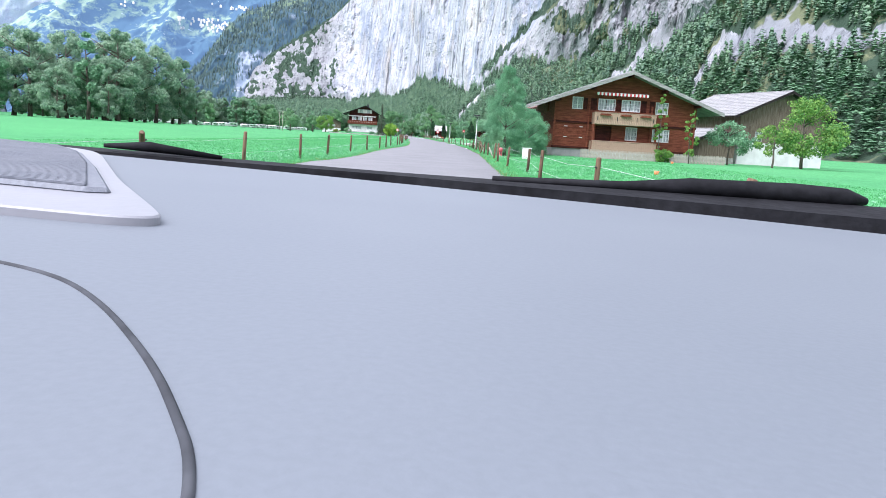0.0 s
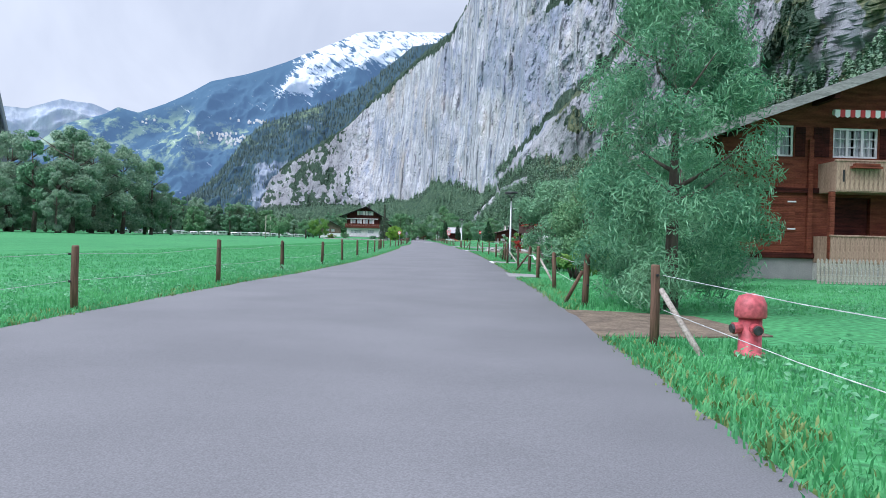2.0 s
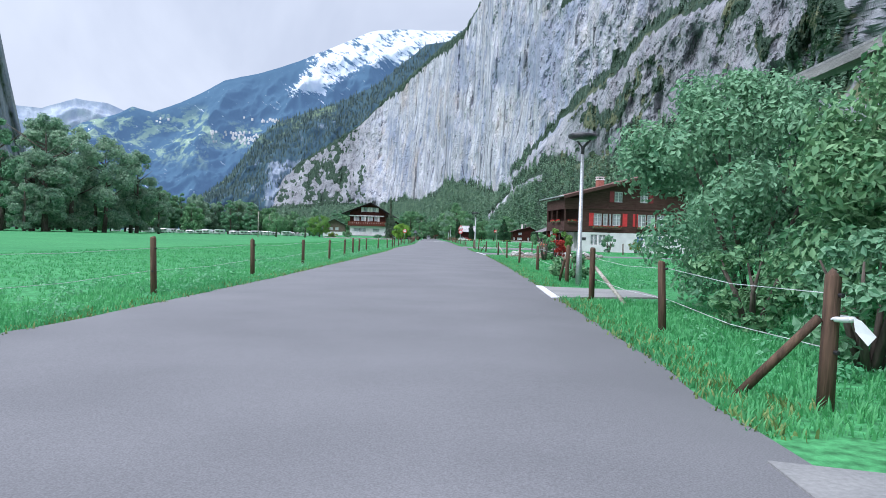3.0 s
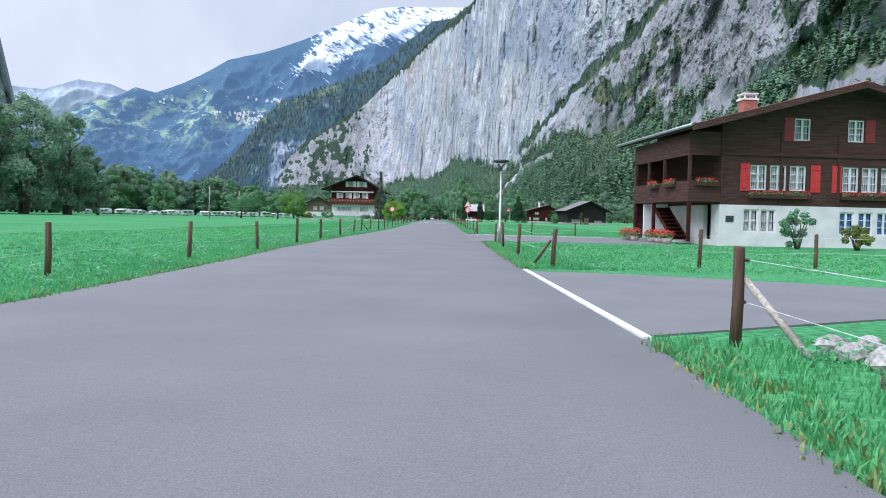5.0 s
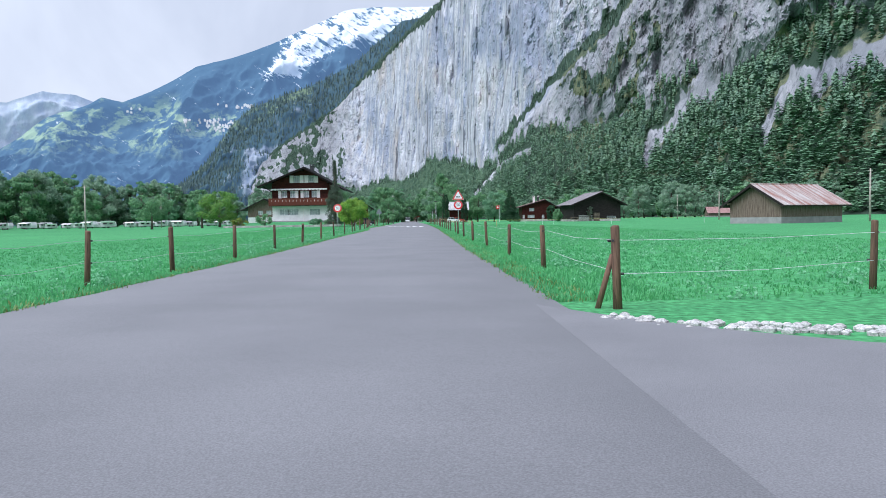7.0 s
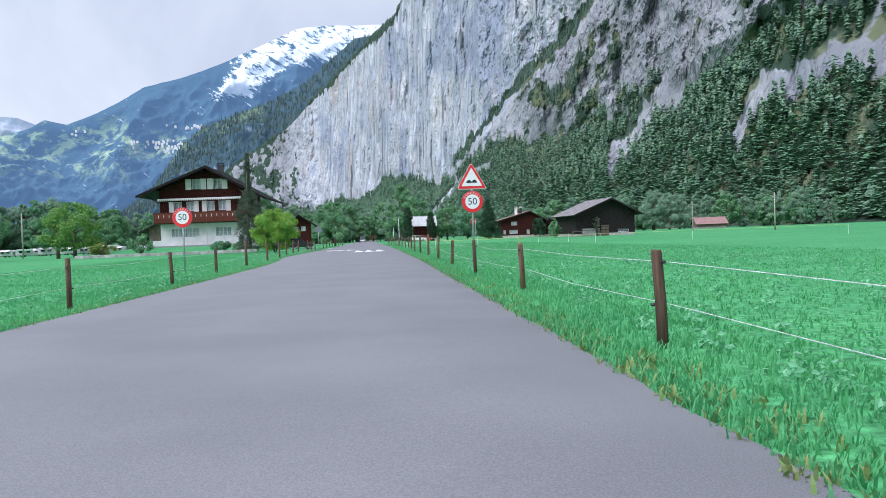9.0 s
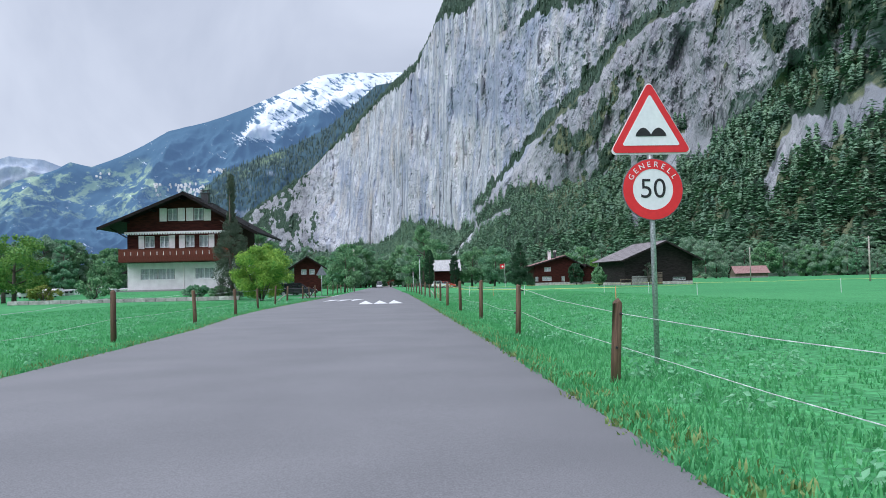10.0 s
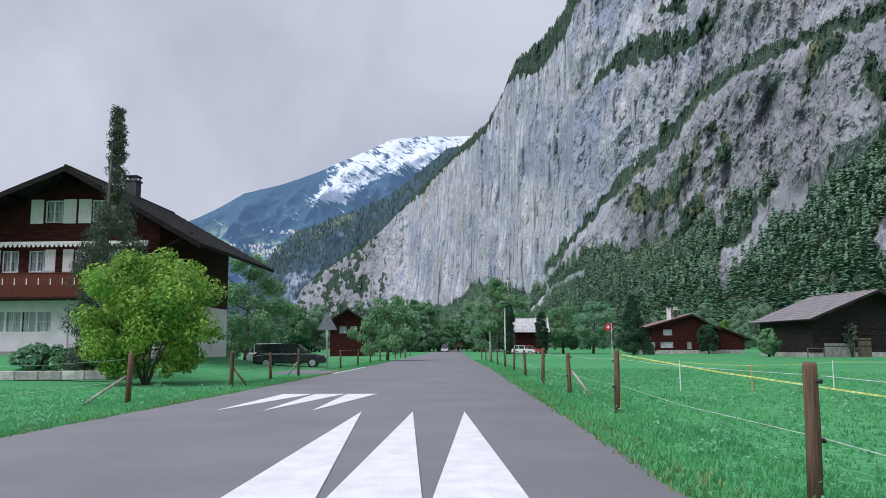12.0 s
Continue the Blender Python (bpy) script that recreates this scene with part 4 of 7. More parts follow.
# orchard right of the first house
tree("apple_tree", 28.3, 70.0, 3.9, 2.5, 1.2, 3400, 0.2, M_OLIVE, ROUND, "small grey-green fruit tree with a forked trunk", 22, "fruit tree", clumps=26, r=0.09)
tree("apple_tree", 31.2, 66.8, 3.8, 2.0, 1.2, 2400, 0.2, M_LIGHTLEAF, ROUND, "small fruit tree with sparse light green leaves", 23, "fruit tree", clumps=22, r=0.09)
tree("apple_tree", 36.2, 71.5, 6.6, 4.2, 1.6, 6500, 0.24, M_LIGHTLEAF, ROUND, "spreading fruit tree with light green leaves", 24, "fruit tree", clumps=34, r=0.14)
tree("young_tree", 20.5, 66.3, 6.2, 0.75, 0.6, 1100, 0.17, M_LIGHTLEAF, COLUMN, "slim young tree trained before the house front", 25, "young tree", clumps=26, r=0.05)
tree("young_tree", 22.8, 64.9, 4.6, 0.8, 0.6, 1100, 0.17, M_LIGHTLEAF, COLUMN, "slim young tree with light green leaves", 26, "young tree", clumps=26, r=0.05)
shrub("fern_clump", 20.4, 64.4, 1.1, 1.0, 900, 0.4, M_LIGHTLEAF, "tall arching green fern clump beside the picket fence", 27, clumps=16, narrow=0.15)
shrub("climbing_bush", 17.9, 142.2, 1.9, 1.0, 1400, 0.15, M_OLIVE, "pale green bush with white blossom before the house", 28, clumps=20)
shrub("garden_bush", 20.6, 142.2, 1.2, 0.9, 900, 0.15, M_AUTUMN, "low yellowing garden bush before the house", 29, clumps=16)
# beside the house on the left
shrub("large_bush", -11.9, 282.8, 4.8, 3.5, 42000, 0.125, M_BUSH, "big spreading bush with bright green and yellowing leaves", 31, clumps=84, shape=lambda h: max(0.25, min(1.0, 0.42 + 1.1 * h) * min(1.0, 1.5 * (1 - h) ** 0.5)))
shrub("garden_bush", -16.4, 287.0, 1.3, 1.5, 3500, 0.22, M_OAK, "dark green garden bush behind the fence", 32, clumps=28)
shrub("garden_bush", -19.0, 288.5, 0.9, 1.5, 2600, 0.22, M_OLIVE, "green garden bush before the house", 33, z=0.5, clumps=24)
tree("cypress", -15.3, 287.0, 11.3, 1.5, 0.3, 26000, 0.15, M_CYPRESS, lambda h: (0.95 + 0.35 * h if h < 0.4 else max(0.16, 1.09 - 3.2 * (h - 0.4)) if h < 0.62 else 0.27 - 0.42 * (h - 0.62)), "tall ragged grey-green cypress before the house", 34, "cypress", z=0.1, clumps=420, r=0.16, narrow=0.25, droop=-0.2)
shrub("hydrangea", -27.5, 287.0, 1.9, 2.0, 1800, 0.2, M_OAK, "green garden shrub with large white flower heads", 35, z=0.5, clumps=22)
shrub("garden_bush", -31.5, 286.0, 1.5, 1.8, 1500, 0.2, M_AUTUMN, "low yellow-green bush beside the garden wall", 36, z=0.3, clumps=20)
tree("broadleaf_tree", -19.4, 320.0, 8.9, 3.7, 0.6, 16000, 0.2, M_OAK, ROUND, "dark green leafy tree beside the parked cars", 37, clumps=44)
tree("broadleaf_tree", -8.8, 330.0, 6.0, 3.3, 0.8, 9000, 0.22, M_OAK, ROUND, "round dark green tree beside the road", 38, clumps=40)
tree("apple_tree", -36.0, 290.0, 6.4, 3.8, 1.6, 9000, 0.22, M_LIGHTLEAF, ROUND, "orchard tree with a rounded light green crown", 39, "fruit tree", clumps=36, r=0.2)
tree("apple_tree", -42.0, 300.0, 6.0, 3.6, 1.6, 9000, 0.22, M_OAK, ROUND, "orchard tree with a rounded green crown", 40, "fruit tree", clumps=36, r=0.2)
tree("apple_tree", -50.0, 296.0, 6.5, 3.8, 1.8, 9000, 0.22, M_OAK, ROUND, "orchard tree with a rounded green crown", 41, "fruit tree", clumps=36, r=0.2)
# at the far end of the road
tree("broadleaf_tree", 4.7, 453.0, 17.9, 6.6, 1.6, 16000, 0.45, M_OAK, SHAGGY, "tall light green tree beside the road", 42, clumps=46)
tree("spruce", 23.2, 376.0, 8.8, 3.3, 0.2, 16000, 0.26, M_CONIFER, CONE, "dense dark green spruce beside the flagpole", 43, "spruce", clumps=110, narrow=0.3, droop=0.3)
tree("broadleaf_tree", 15.4, 402.0, 9.6, 4.0, 1.2, 9000, 0.32, M_OAK, ROUND, "light green leafy tree behind the barn", 44, clumps=36)
tree("broadleaf_tree", 20.3, 398.0, 9.2, 4.2, 1.0, 9000, 0.32, M_OLIVE, ROUND, "leafy green tree behind the flagpole", 45, clumps=36)
for _k, (_x, _y, _h) in enumerate(((5.0, 391.0, 8.4), (10.6, 391.0, 7.1))):
    tree("thuja", _x, _y, _h, 1.1, 0.1, 16000, 0.2, M_CONIFER, lambda h: 0.95 if h < 0.75 else 0.95 - 2.2 * (h - 0.75), "narrow dark green thuja column beside the white-roofed house", 46 + _k, "thuja", clumps=260, narrow=0.3)
shrub("large_shrub", 36.1, 382.0, 4.8, 2.2, 8000, 0.22, M_CONIFER, "dark shrub between the red house and the sheds", 48, clumps=60)
shrub("large_shrub", 44.5, 402.0, 6.4, 3.0, 6000, 0.3, M_LIGHTLEAF, "light green shrub behind the low red shed", 49, clumps=22)
shrub("large_shrub", 31.9, 344.5, 3.3, 1.5, 14000, 0.17, M_OAK, "tall dense green shrub at the barn's corner", 50, clumps=90)
shrub("vine", 39.0, 340.4, 4.0, 1.0, 1600, 0.2, M_CYPRESS, "sparse climbing plant before the dark barn wall", 51, clumps=22)


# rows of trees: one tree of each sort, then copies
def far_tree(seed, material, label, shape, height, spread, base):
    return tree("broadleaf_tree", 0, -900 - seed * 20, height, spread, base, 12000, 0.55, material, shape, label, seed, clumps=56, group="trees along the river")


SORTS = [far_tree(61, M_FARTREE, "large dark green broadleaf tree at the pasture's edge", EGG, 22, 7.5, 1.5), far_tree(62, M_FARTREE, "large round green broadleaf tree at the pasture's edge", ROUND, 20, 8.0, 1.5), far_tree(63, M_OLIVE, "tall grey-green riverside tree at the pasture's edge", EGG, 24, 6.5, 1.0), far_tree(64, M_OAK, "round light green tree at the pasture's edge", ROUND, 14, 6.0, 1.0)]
_g = random.Random(77)


def plant(x, y, k, h):
    ob = SORTS[k]
    s = h / (22, 20, 24, 14)[k]
    c = copy_thing(ob, pose(x, y, 0, 0, 0, _g.uniform(0, 360)))
    c.scale = (s * _g.uniform(0.9, 1.15), s * _g.uniform(0.9, 1.15), s)


for _n, (_x, _y, _h) in enumerate(((-90, 292, 24), (-96, 284, 26), (-95, 300, 23), (-102, 276, 28), (-100, 259, 29), (-108, 268, 29), (-112, 284, 26), (-106, 250, 27), (-116, 258, 27), (-124, 270, 28), (-122, 246, 26), (-132, 256, 27), (-130, 238, 25), (-142, 250, 27), (-140, 232, 26), (-150, 244, 25), (-152, 226, 25), (-104, 296, 23), (-160, 236, 26), (-85, 296, 14), (-98, 246, 16), (-110, 238, 15))):
    plant(_x, _y, (0, 1, 2, 1, 0)[_n % 5], _h)
for _i in range(62):
    _t = _i / 61
    _x = -150 + 118 * _t + _g.uniform(-9, 9)
    _y = 400 + 90 * _t + _g.uniform(-14, 22)
    plant(_x, _y, _g.choice((0, 1, 2, 3)), _g.uniform(9, 14) + 8 * max(0, -_x - 80) / 70)
for _i in range(26):
    plant(-215 + 65 * (_i / 25) + _g.uniform(-8, 8), 420 + _g.uniform(-30, 60), _g.choice((0, 1, 2)), _g.uniform(16, 26))
for _i in range(30):
    plant(-34 + 40 * (_i / 29) + _g.uniform(-5, 5), 500 + _g.uniform(-40, 60), _g.choice((0, 1, 2, 3)), _g.uniform(8, 15))
for _i in range(64):
    _t = _i / 63
    plant(12 + 250 * _t + _g.uniform(-8, 8), 560 + 30 * _t + _g.uniform(-15, 40), _g.choice((0, 1, 0, 2, 3)), _g.uniform(10, 19))
for _ob in SORTS:
    _ob.matrix_basis = pose(-120 - 12 * SORTS.index(_ob), 300 + 9 * SORTS.index(_ob), 0)


# ---- woods on the slopes ----
def wood(name, places, heights, material, label, kind="conifer", seed=1, blades=0):
    """One mesh of many small far trees: cones of three tiers, or crowns of single sprays."""
    g = np.random.default_rng(seed)
    n = len(places)
    if not blades:
        seg, tiers = 6, ((0.06, 0.50, 0.17), (0.30, 0.76, 0.13), (0.56, 1.0, 0.085))
        base, faces = [], []
        for lo, hi, rad in tiers:
            k = len(base)
            for i in range(seg):
                a = i * math.tau / seg
                rr = rad * (1.0 if i % 2 else 0.6)
                base.append((rr * math.cos(a), rr * math.sin(a), lo - (0.03 if i % 2 else -0.03)))
            base.append((0, 0, hi))
            faces += [(k + i, k + (i + 1) % seg, k + seg) for i in range(seg)]
        base, faces = np.array(base), np.array(faces)
        m = len(base)
        rot = g.random(n) * math.tau
        jit = 1 + 0.4 * (g.random((n, m)) - 0.5)
        wid = heights * (0.8 + 0.5 * g.random(n))
        X, Y = base[None, :, 0] * jit, base[None, :, 1] * jit
        vx = (X * np.cos(rot)[:, None] - Y * np.sin(rot)[:, None]) * wid[:, None] + places[:, 0:1]
        vy = (X * np.sin(rot)[:, None] + Y * np.cos(rot)[:, None]) * wid[:, None] + places[:, 1:2]
        vz = base[None, :, 2] * heights[:, None] + places[:, 2:3]
        vs = np.stack([vx, vy, vz], -1).reshape(-1, 3)
        fs = (faces[None] + (np.arange(n) * m)[:, None, None]).reshape(-1, 3)
    else:
        u = np.sort(g.random((n, blades)), 1)
        a = g.random((n, blades)) * math.tau
        if kind == "conifer":
            reach = (0.035 + 0.17 * (1 - u)) * (0.7 + 0.6 * g.random((n, blades)))
            z0, z1 = 0.08 + 0.88 * u, 0.04 + 0.82 * u - 0.02
            inner, wide = 0.0, 0.085
        else:
            reach = 0.42 * np.sin(np.pi * (0.1 + 0.85 * u)) ** 0.6 * (0.55 + 0.6 * g.random((n, blades)))
            z0, z1 = 0.1 + 0.8 * u, 0.14 + 0.88 * u
            inner, wide = 0.45, 0.13
        H = heights[:, None]
        ca, sa = np.cos(a), np.sin(a)
        w = wide * (0.7 + 0.6 * g.random((n, blades)))
        P = places[:, None, :]
        root = np.stack([reach * inner * ca * H, reach * inner * sa * H, z0 * H], -1) + P
        up = np.stack([reach * inner * ca * H, reach * inner * sa * H, (z0 + w) * H], -1) + P
        one = np.stack([(reach * ca - w * sa) * H, (reach * sa + w * ca) * H, z1 * H], -1) + P
        two = np.stack([(reach * ca + w * sa) * H, (reach * sa - w * ca) * H, z1 * H], -1) + P
        vs = np.stack([root if kind == "conifer" else up, one, two], 2).reshape(-1, 3)
        fs = np.arange(n * blades * 3).reshape(-1, 3)
    me = bpy.data.meshes.new(name)
    me.from_pydata(vs.tolist(), [], fs.tolist())
    me.update()
    tagged(part(name, me, material), label, "forest", kind="stuff")


def near_first(pl, reach):
    d = np.hypot(pl[:, 0], pl[:, 1] - EYE_Y)
    return pl[d < reach], pl[d >= reach]


def scatter_on(pts, weight, n, seed):
    """Random places on a grid of points, thick where the weight is high."""
    g = np.random.default_rng(seed)
    du = np.linalg.norm(np.diff(pts, axis=1, append=pts[:, -1:]), axis=-1)
    dv = np.linalg.norm(np.diff(pts, axis=0, append=pts[-1:]), axis=-1)
    w = (weight * du * dv)
    w[-1, :] = 0
    w[:, -1] = 0
    idx = g.choice(w.size, n, p=w.ravel() / w.sum())
    i, j = np.unravel_index(idx, w.shape)
    a, b = g.random((n, 1)), g.random((n, 1))
    return pts[i, j] * (1 - a) * (1 - b) + pts[i, j + 1] * a * (1 - b) + pts[i + 1, j] * (1 - a) * b + pts[i + 1, j + 1] * a * b


_p, _veg, _t1, _t2, _t3 = CLIFF
_foot = (_t2 < 0.10) * np.clip(_veg - 0.4, 0, 1) * (_t1 > 0.02)
_gg = np.random.default_rng(5)
_high = np.clip(_t1 * 2.2 - 0.95, 0.02, 1)
_pl, _pf = near_first(scatter_on(_p, _foot * _high, 15000, 21), 1000)
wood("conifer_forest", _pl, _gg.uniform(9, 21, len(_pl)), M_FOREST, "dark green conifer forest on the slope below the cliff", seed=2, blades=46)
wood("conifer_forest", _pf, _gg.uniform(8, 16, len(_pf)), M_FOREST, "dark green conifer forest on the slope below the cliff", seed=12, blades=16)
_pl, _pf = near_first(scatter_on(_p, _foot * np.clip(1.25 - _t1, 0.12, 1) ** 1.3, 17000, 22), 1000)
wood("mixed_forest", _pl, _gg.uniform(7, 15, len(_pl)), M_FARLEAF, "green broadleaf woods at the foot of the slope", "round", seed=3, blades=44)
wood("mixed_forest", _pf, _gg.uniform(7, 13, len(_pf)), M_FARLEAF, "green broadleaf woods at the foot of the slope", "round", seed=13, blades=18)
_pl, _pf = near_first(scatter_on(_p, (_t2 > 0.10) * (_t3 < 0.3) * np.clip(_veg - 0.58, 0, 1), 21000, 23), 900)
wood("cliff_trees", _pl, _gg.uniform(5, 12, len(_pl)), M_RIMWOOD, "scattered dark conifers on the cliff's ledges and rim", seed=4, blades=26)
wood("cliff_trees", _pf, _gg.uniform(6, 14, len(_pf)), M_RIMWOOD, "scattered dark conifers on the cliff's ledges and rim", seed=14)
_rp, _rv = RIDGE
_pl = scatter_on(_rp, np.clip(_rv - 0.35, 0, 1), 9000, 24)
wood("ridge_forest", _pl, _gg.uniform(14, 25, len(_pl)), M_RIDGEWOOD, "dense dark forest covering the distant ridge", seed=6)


# ---- pasture fences ----
def post_mesh(seed, h=0.95, r=0.05):
    g = random.Random(seed)
    mb = MB()
    mb.tube([(0, 0, -0.1), (g.uniform(-0.006, 0.006), 0, h * 0.5), (g.uniform(-0.012, 0.012), 0, h - 0.02), (g.uniform(-0.012, 0.012), 0, h)], [r * 1.05, r, r * 0.97, r * 0.86], 9)
    return mb.mesh("post", True)


POSTS = [post_mesh(i, 0.87 + 0.025 * i, 0.048 + 0.004 * (i % 3)) for i in range(5)]
RINGS = MB().tube([(0.05, 0, 0.0), (0.085, 0, 0.0)], [0.016, 0.016], 6).mesh("insulator")


def fence(name, places, braces, label, side, wires=(0.40, 0.78)):
    """Round posts with two strands of wire; braces: place index to lean offset."""
    ob = thing(name, pose(*places[0], 0), label, "fence")
    x0, y0 = places[0]
    g = random.Random(name + str(len(places)))
    tops = []
    for i, (x, y) in enumerate(places):
        me = POSTS[g.randrange(5)]
        lean = (g.uniform(-2.5, 2.5), g.uniform(-2.5, 2.5))
        p = part("post", me, M_POST, ob, m=pose(x - x0, y - y0, 0, lean[0], lean[1], g.uniform(0, 360)))
        if y > 228:
            p.scale = (1.15, 1.15, 1.25)
        for h in wires:
            part("insulator", RINGS, M_BLACK, p, m=pose(0, 0, h, 0, 0, g.uniform(0, 360)))
        tops.append((x - x0, y - y0))
        if i in braces:
            dx, dy, mat = braces[i]
            part("brace", MB().tube([(x - x0 + dx, y - y0 + dy, -0.05), (x - x0 + 0.06 * (1 if dx > 0 else -1), y - y0, 0.62)], [0.036, 0.032], 7), mat, ob, "leaning wooden brace", smooth=True)
    for h in wires:
        line = []
        for (xa, ya), (xb, yb) in zip(tops, tops[1:]):
            ha, hb = (h * (1.3 if y + y0 > 228 else 1.0) for y in (ya, yb))
            line += [(xa + side * 0.08, ya, ha), ((xa + xb) / 2 + side * 0.08, (ya + yb) / 2, (ha + hb) / 2 - g.uniform(0.02, 0.06))]
        line.append((tops[-1][0] + side * 0.08, tops[-1][1], h * (1.3 if places[-1][1] > 228 else 1.0)))
        mb = MB().tube(line, [0.0036] * len(line), 4, False)
        part("wire", mb, M_WIRE, ob, "thin pale fence wire")
    return ob


W = M_POSTTOP

def posts(side, places, before=(), after=()):
    """Post places as (x, y), with even rows before and after them."""
    edge = road_left if side < 0 else road_right
    return [(edge(y) + side * 0.75, y) for y in before] + list(places) + [(edge(y) + side * 0.9, y) for y in after]


fence("wire_fence", posts(-1, [(-6.0, 17.3), (-5.55, 24.7), (-5.35, 31.7), (-4.9, 38.5), (-4.38, 44.3), (-3.95, 51.2), (-3.78, 57.8), (-3.65, 64.4), (-3.24, 70.0), (-3.15, 75.7), (-3.12, 82.2), (-3.2, 89.4), (-3.25, 95.6), (-3.4, 101.4), (-3.7, 107.2), (-4.0, 112.8), (-4.15, 118.7), (-3.85, 124.5), (-3.52, 129.5), (-3.52, 135.3), (-3.8, 142.0), (-3.73, 147.6), (-3.9, 154.4)], (-36, -28, -20, -12, -4, 3, 10)), {29: (-0.75, -0.5, W)}, "round brown wooden posts with two strands of wire along the pasture", -1)
fence("wire_fence", posts(-1, [(-4.3, 161.3), (-4.1, 165.0), (-3.8, 168.4), (-3.85, 173.8), (-4.15, 180.8), (-4.35, 188.0), (-4.6, 195.6), (-4.85, 203.2), (-5.0, 210.6), (-5.2, 218.0), (-5.85, 226.4), (-6.05, 233.7), (-6.22, 241.1), (-6.65, 248.9), (-7.2, 256.6), (-7.85, 265.6), (-8.3, 273.4)]), {0: (0.55, 0.5, M_POST), 16: (-0.85, -0.6, W)}, "round brown wooden posts with two strands of wire along the meadow", -1)
fence("wire_fence", [(-8.15, 280.6), (-8.3, 286.0), (-8.4, 291.2)], {0: (0.5, 0.3, M_POST), 2: (-0.6, 0.3, W)}, "short run of brown wooden posts before the forecourt", -1)
fence("wire_fence", posts(-1, [], (), (302, 310, 318, 326, 335, 344, 353, 363, 373)), {}, "brown posts and rails along the far road edge", -1, (0.45, 0.85))
fence("wire_fence", posts(1, [(1.95, 15.4), (2.75, 23.5), (2.6, 28.7), (2.8, 34.9), (3.28, 41.9), (3.5, 48.9)], (-36, -28, -20, -12, -5, 2, 8.8)), {12: (0.3, -0.75, W)}, "round brown wooden posts with wire before the chalet garden", 1)
fence("wire_fence", [(3.64, 53.7), (3.84, 58.5), (4.03, 63.0)], {0: (-0.3, 0.5, M_POST), 2: (0.35, -0.75, W)}, "brown wooden posts with wire before the pine trees", 1)
fence("wire_fence", [(4.35, 67.8), (4.42, 72.1), (4.4, 76.8)], {2: (0.5, -0.8, W), 0: (-0.5, 0.4, M_POST)}, "short run of brown posts with wire before the shrubs", 1)
fence("wire_fence", posts(1, [(4.93, 113.2)], (82.2, 89.6, 97.4, 105.4)), {4: (0.45, -0.6, W), 0: (-0.1, 0.7, M_POST)}, "brown wooden posts with wire around the rock garden", 1)
fence("wire_fence", [(4.66, 124.4), (4.28, 129.9), (4.17, 135.7), (4.27, 143.6)], {3: (0.3, -0.7, W), 0: (-0.45, 0.5, M_POST)}, "brown wooden posts with wire before the brown house's lawn", 1)
fence("wire_fence", posts(1, [(3.84, 160.6), (3.97, 167.7), (3.8, 173.3), (3.66, 180.4), (3.5, 187.8), (3.36, 195.4), (3.26, 202.9), (3.3, 210.7), (3.08, 217.1), (3.0, 224.4), (2.95, 232.1), (2.86, 239.8), (2.66, 246.6), (2.48, 253.8), (2.45, 261.9), (2.4, 270.6), (2.2, 276.6)], (), (282, 289, 296, 303, 310, 318, 326, 335)), {0: (-0.22, 0.12, M_POST), 16: (0.5, -0.6, W)}, "long row of round brown wooden posts with two strands of wire", 1)
_g = random.Random(3)
fence("cross_fence", [(3.83, 160.6), (7.75, 162.4), (10.9, 162.8), (15.5, 164.5), (23.0, 168.0), (32, 171)], {}, "thin posts with wire along the side road's pasture", 1)
fence("cross_fence", [(8.4, 125.6), (11.6, 126.4), (16, 127.0), (22, 127.3), (29, 127.5)], {}, "posts with wire along the brown house's lawn", 1)


def tape_fence():
    """Thin plastic posts with yellow tape in the meadow on the right."""
    ob = thing("electric_fence", pose(2.45, 270.6, 0), "thin plastic posts with yellow tape across the meadow", "fence")
    runs = [[(0.06, 0, 1.08), (0.2, 1.1, 1.02), (2.9, 7.0, 0.82), (4.75, 6.7, 0.72), (7.4, 7.8, 0.78), (13.8, 7.6, 0.8), (15.9, 2.6, 0.8), (16.4, -5.9, 0.78), (24.0, -9.0, 0.8), (36.0, -12.0, 0.8)], [(0.06, 0, 1.1), (1.9, -6.1, 0.68), (6.9, -22.2, 0.8), (16.4, -6.2, 0.7)]]
    paints = {1: M_ORANGE, 3: M_ORANGE}
    for k, run in enumerate(runs):
        for i, (x, y, z) in enumerate(run):
            if i and not (k and i in (1, 3)):
                part("fence_stake", MB().tube([(x, y, -0.05), (x, y, z + 0.05)], [0.016, 0.013], 6), M_ORANGE if k else paints.get(i, M_SIGNWHITE), ob)
        for a, b in zip(run, run[1:]):
            mid = tuple((p + q) / 2 for p, q in zip(a, b))
            part("tape", MB().beam(a, (mid[0], mid[1], mid[2] - 0.03), 0.005, 0.02 if k else 0.012), M_YELLOW, ob, "yellow-white fence tape")
            part("tape", MB().beam((mid[0], mid[1], mid[2] - 0.03), b, 0.005, 0.02 if k else 0.012), M_YELLOW, ob, "yellow-white fence tape")
    part("gate_handle", MB().tube([(1.52, -4.85, 0.72), (1.545, -4.93, 0.72), (1.57, -5.01, 0.72)], [0.014, 0.022, 0.014], 8), M_ORANGE, ob, "orange plastic gate handle", smooth=True)


tape_fence()


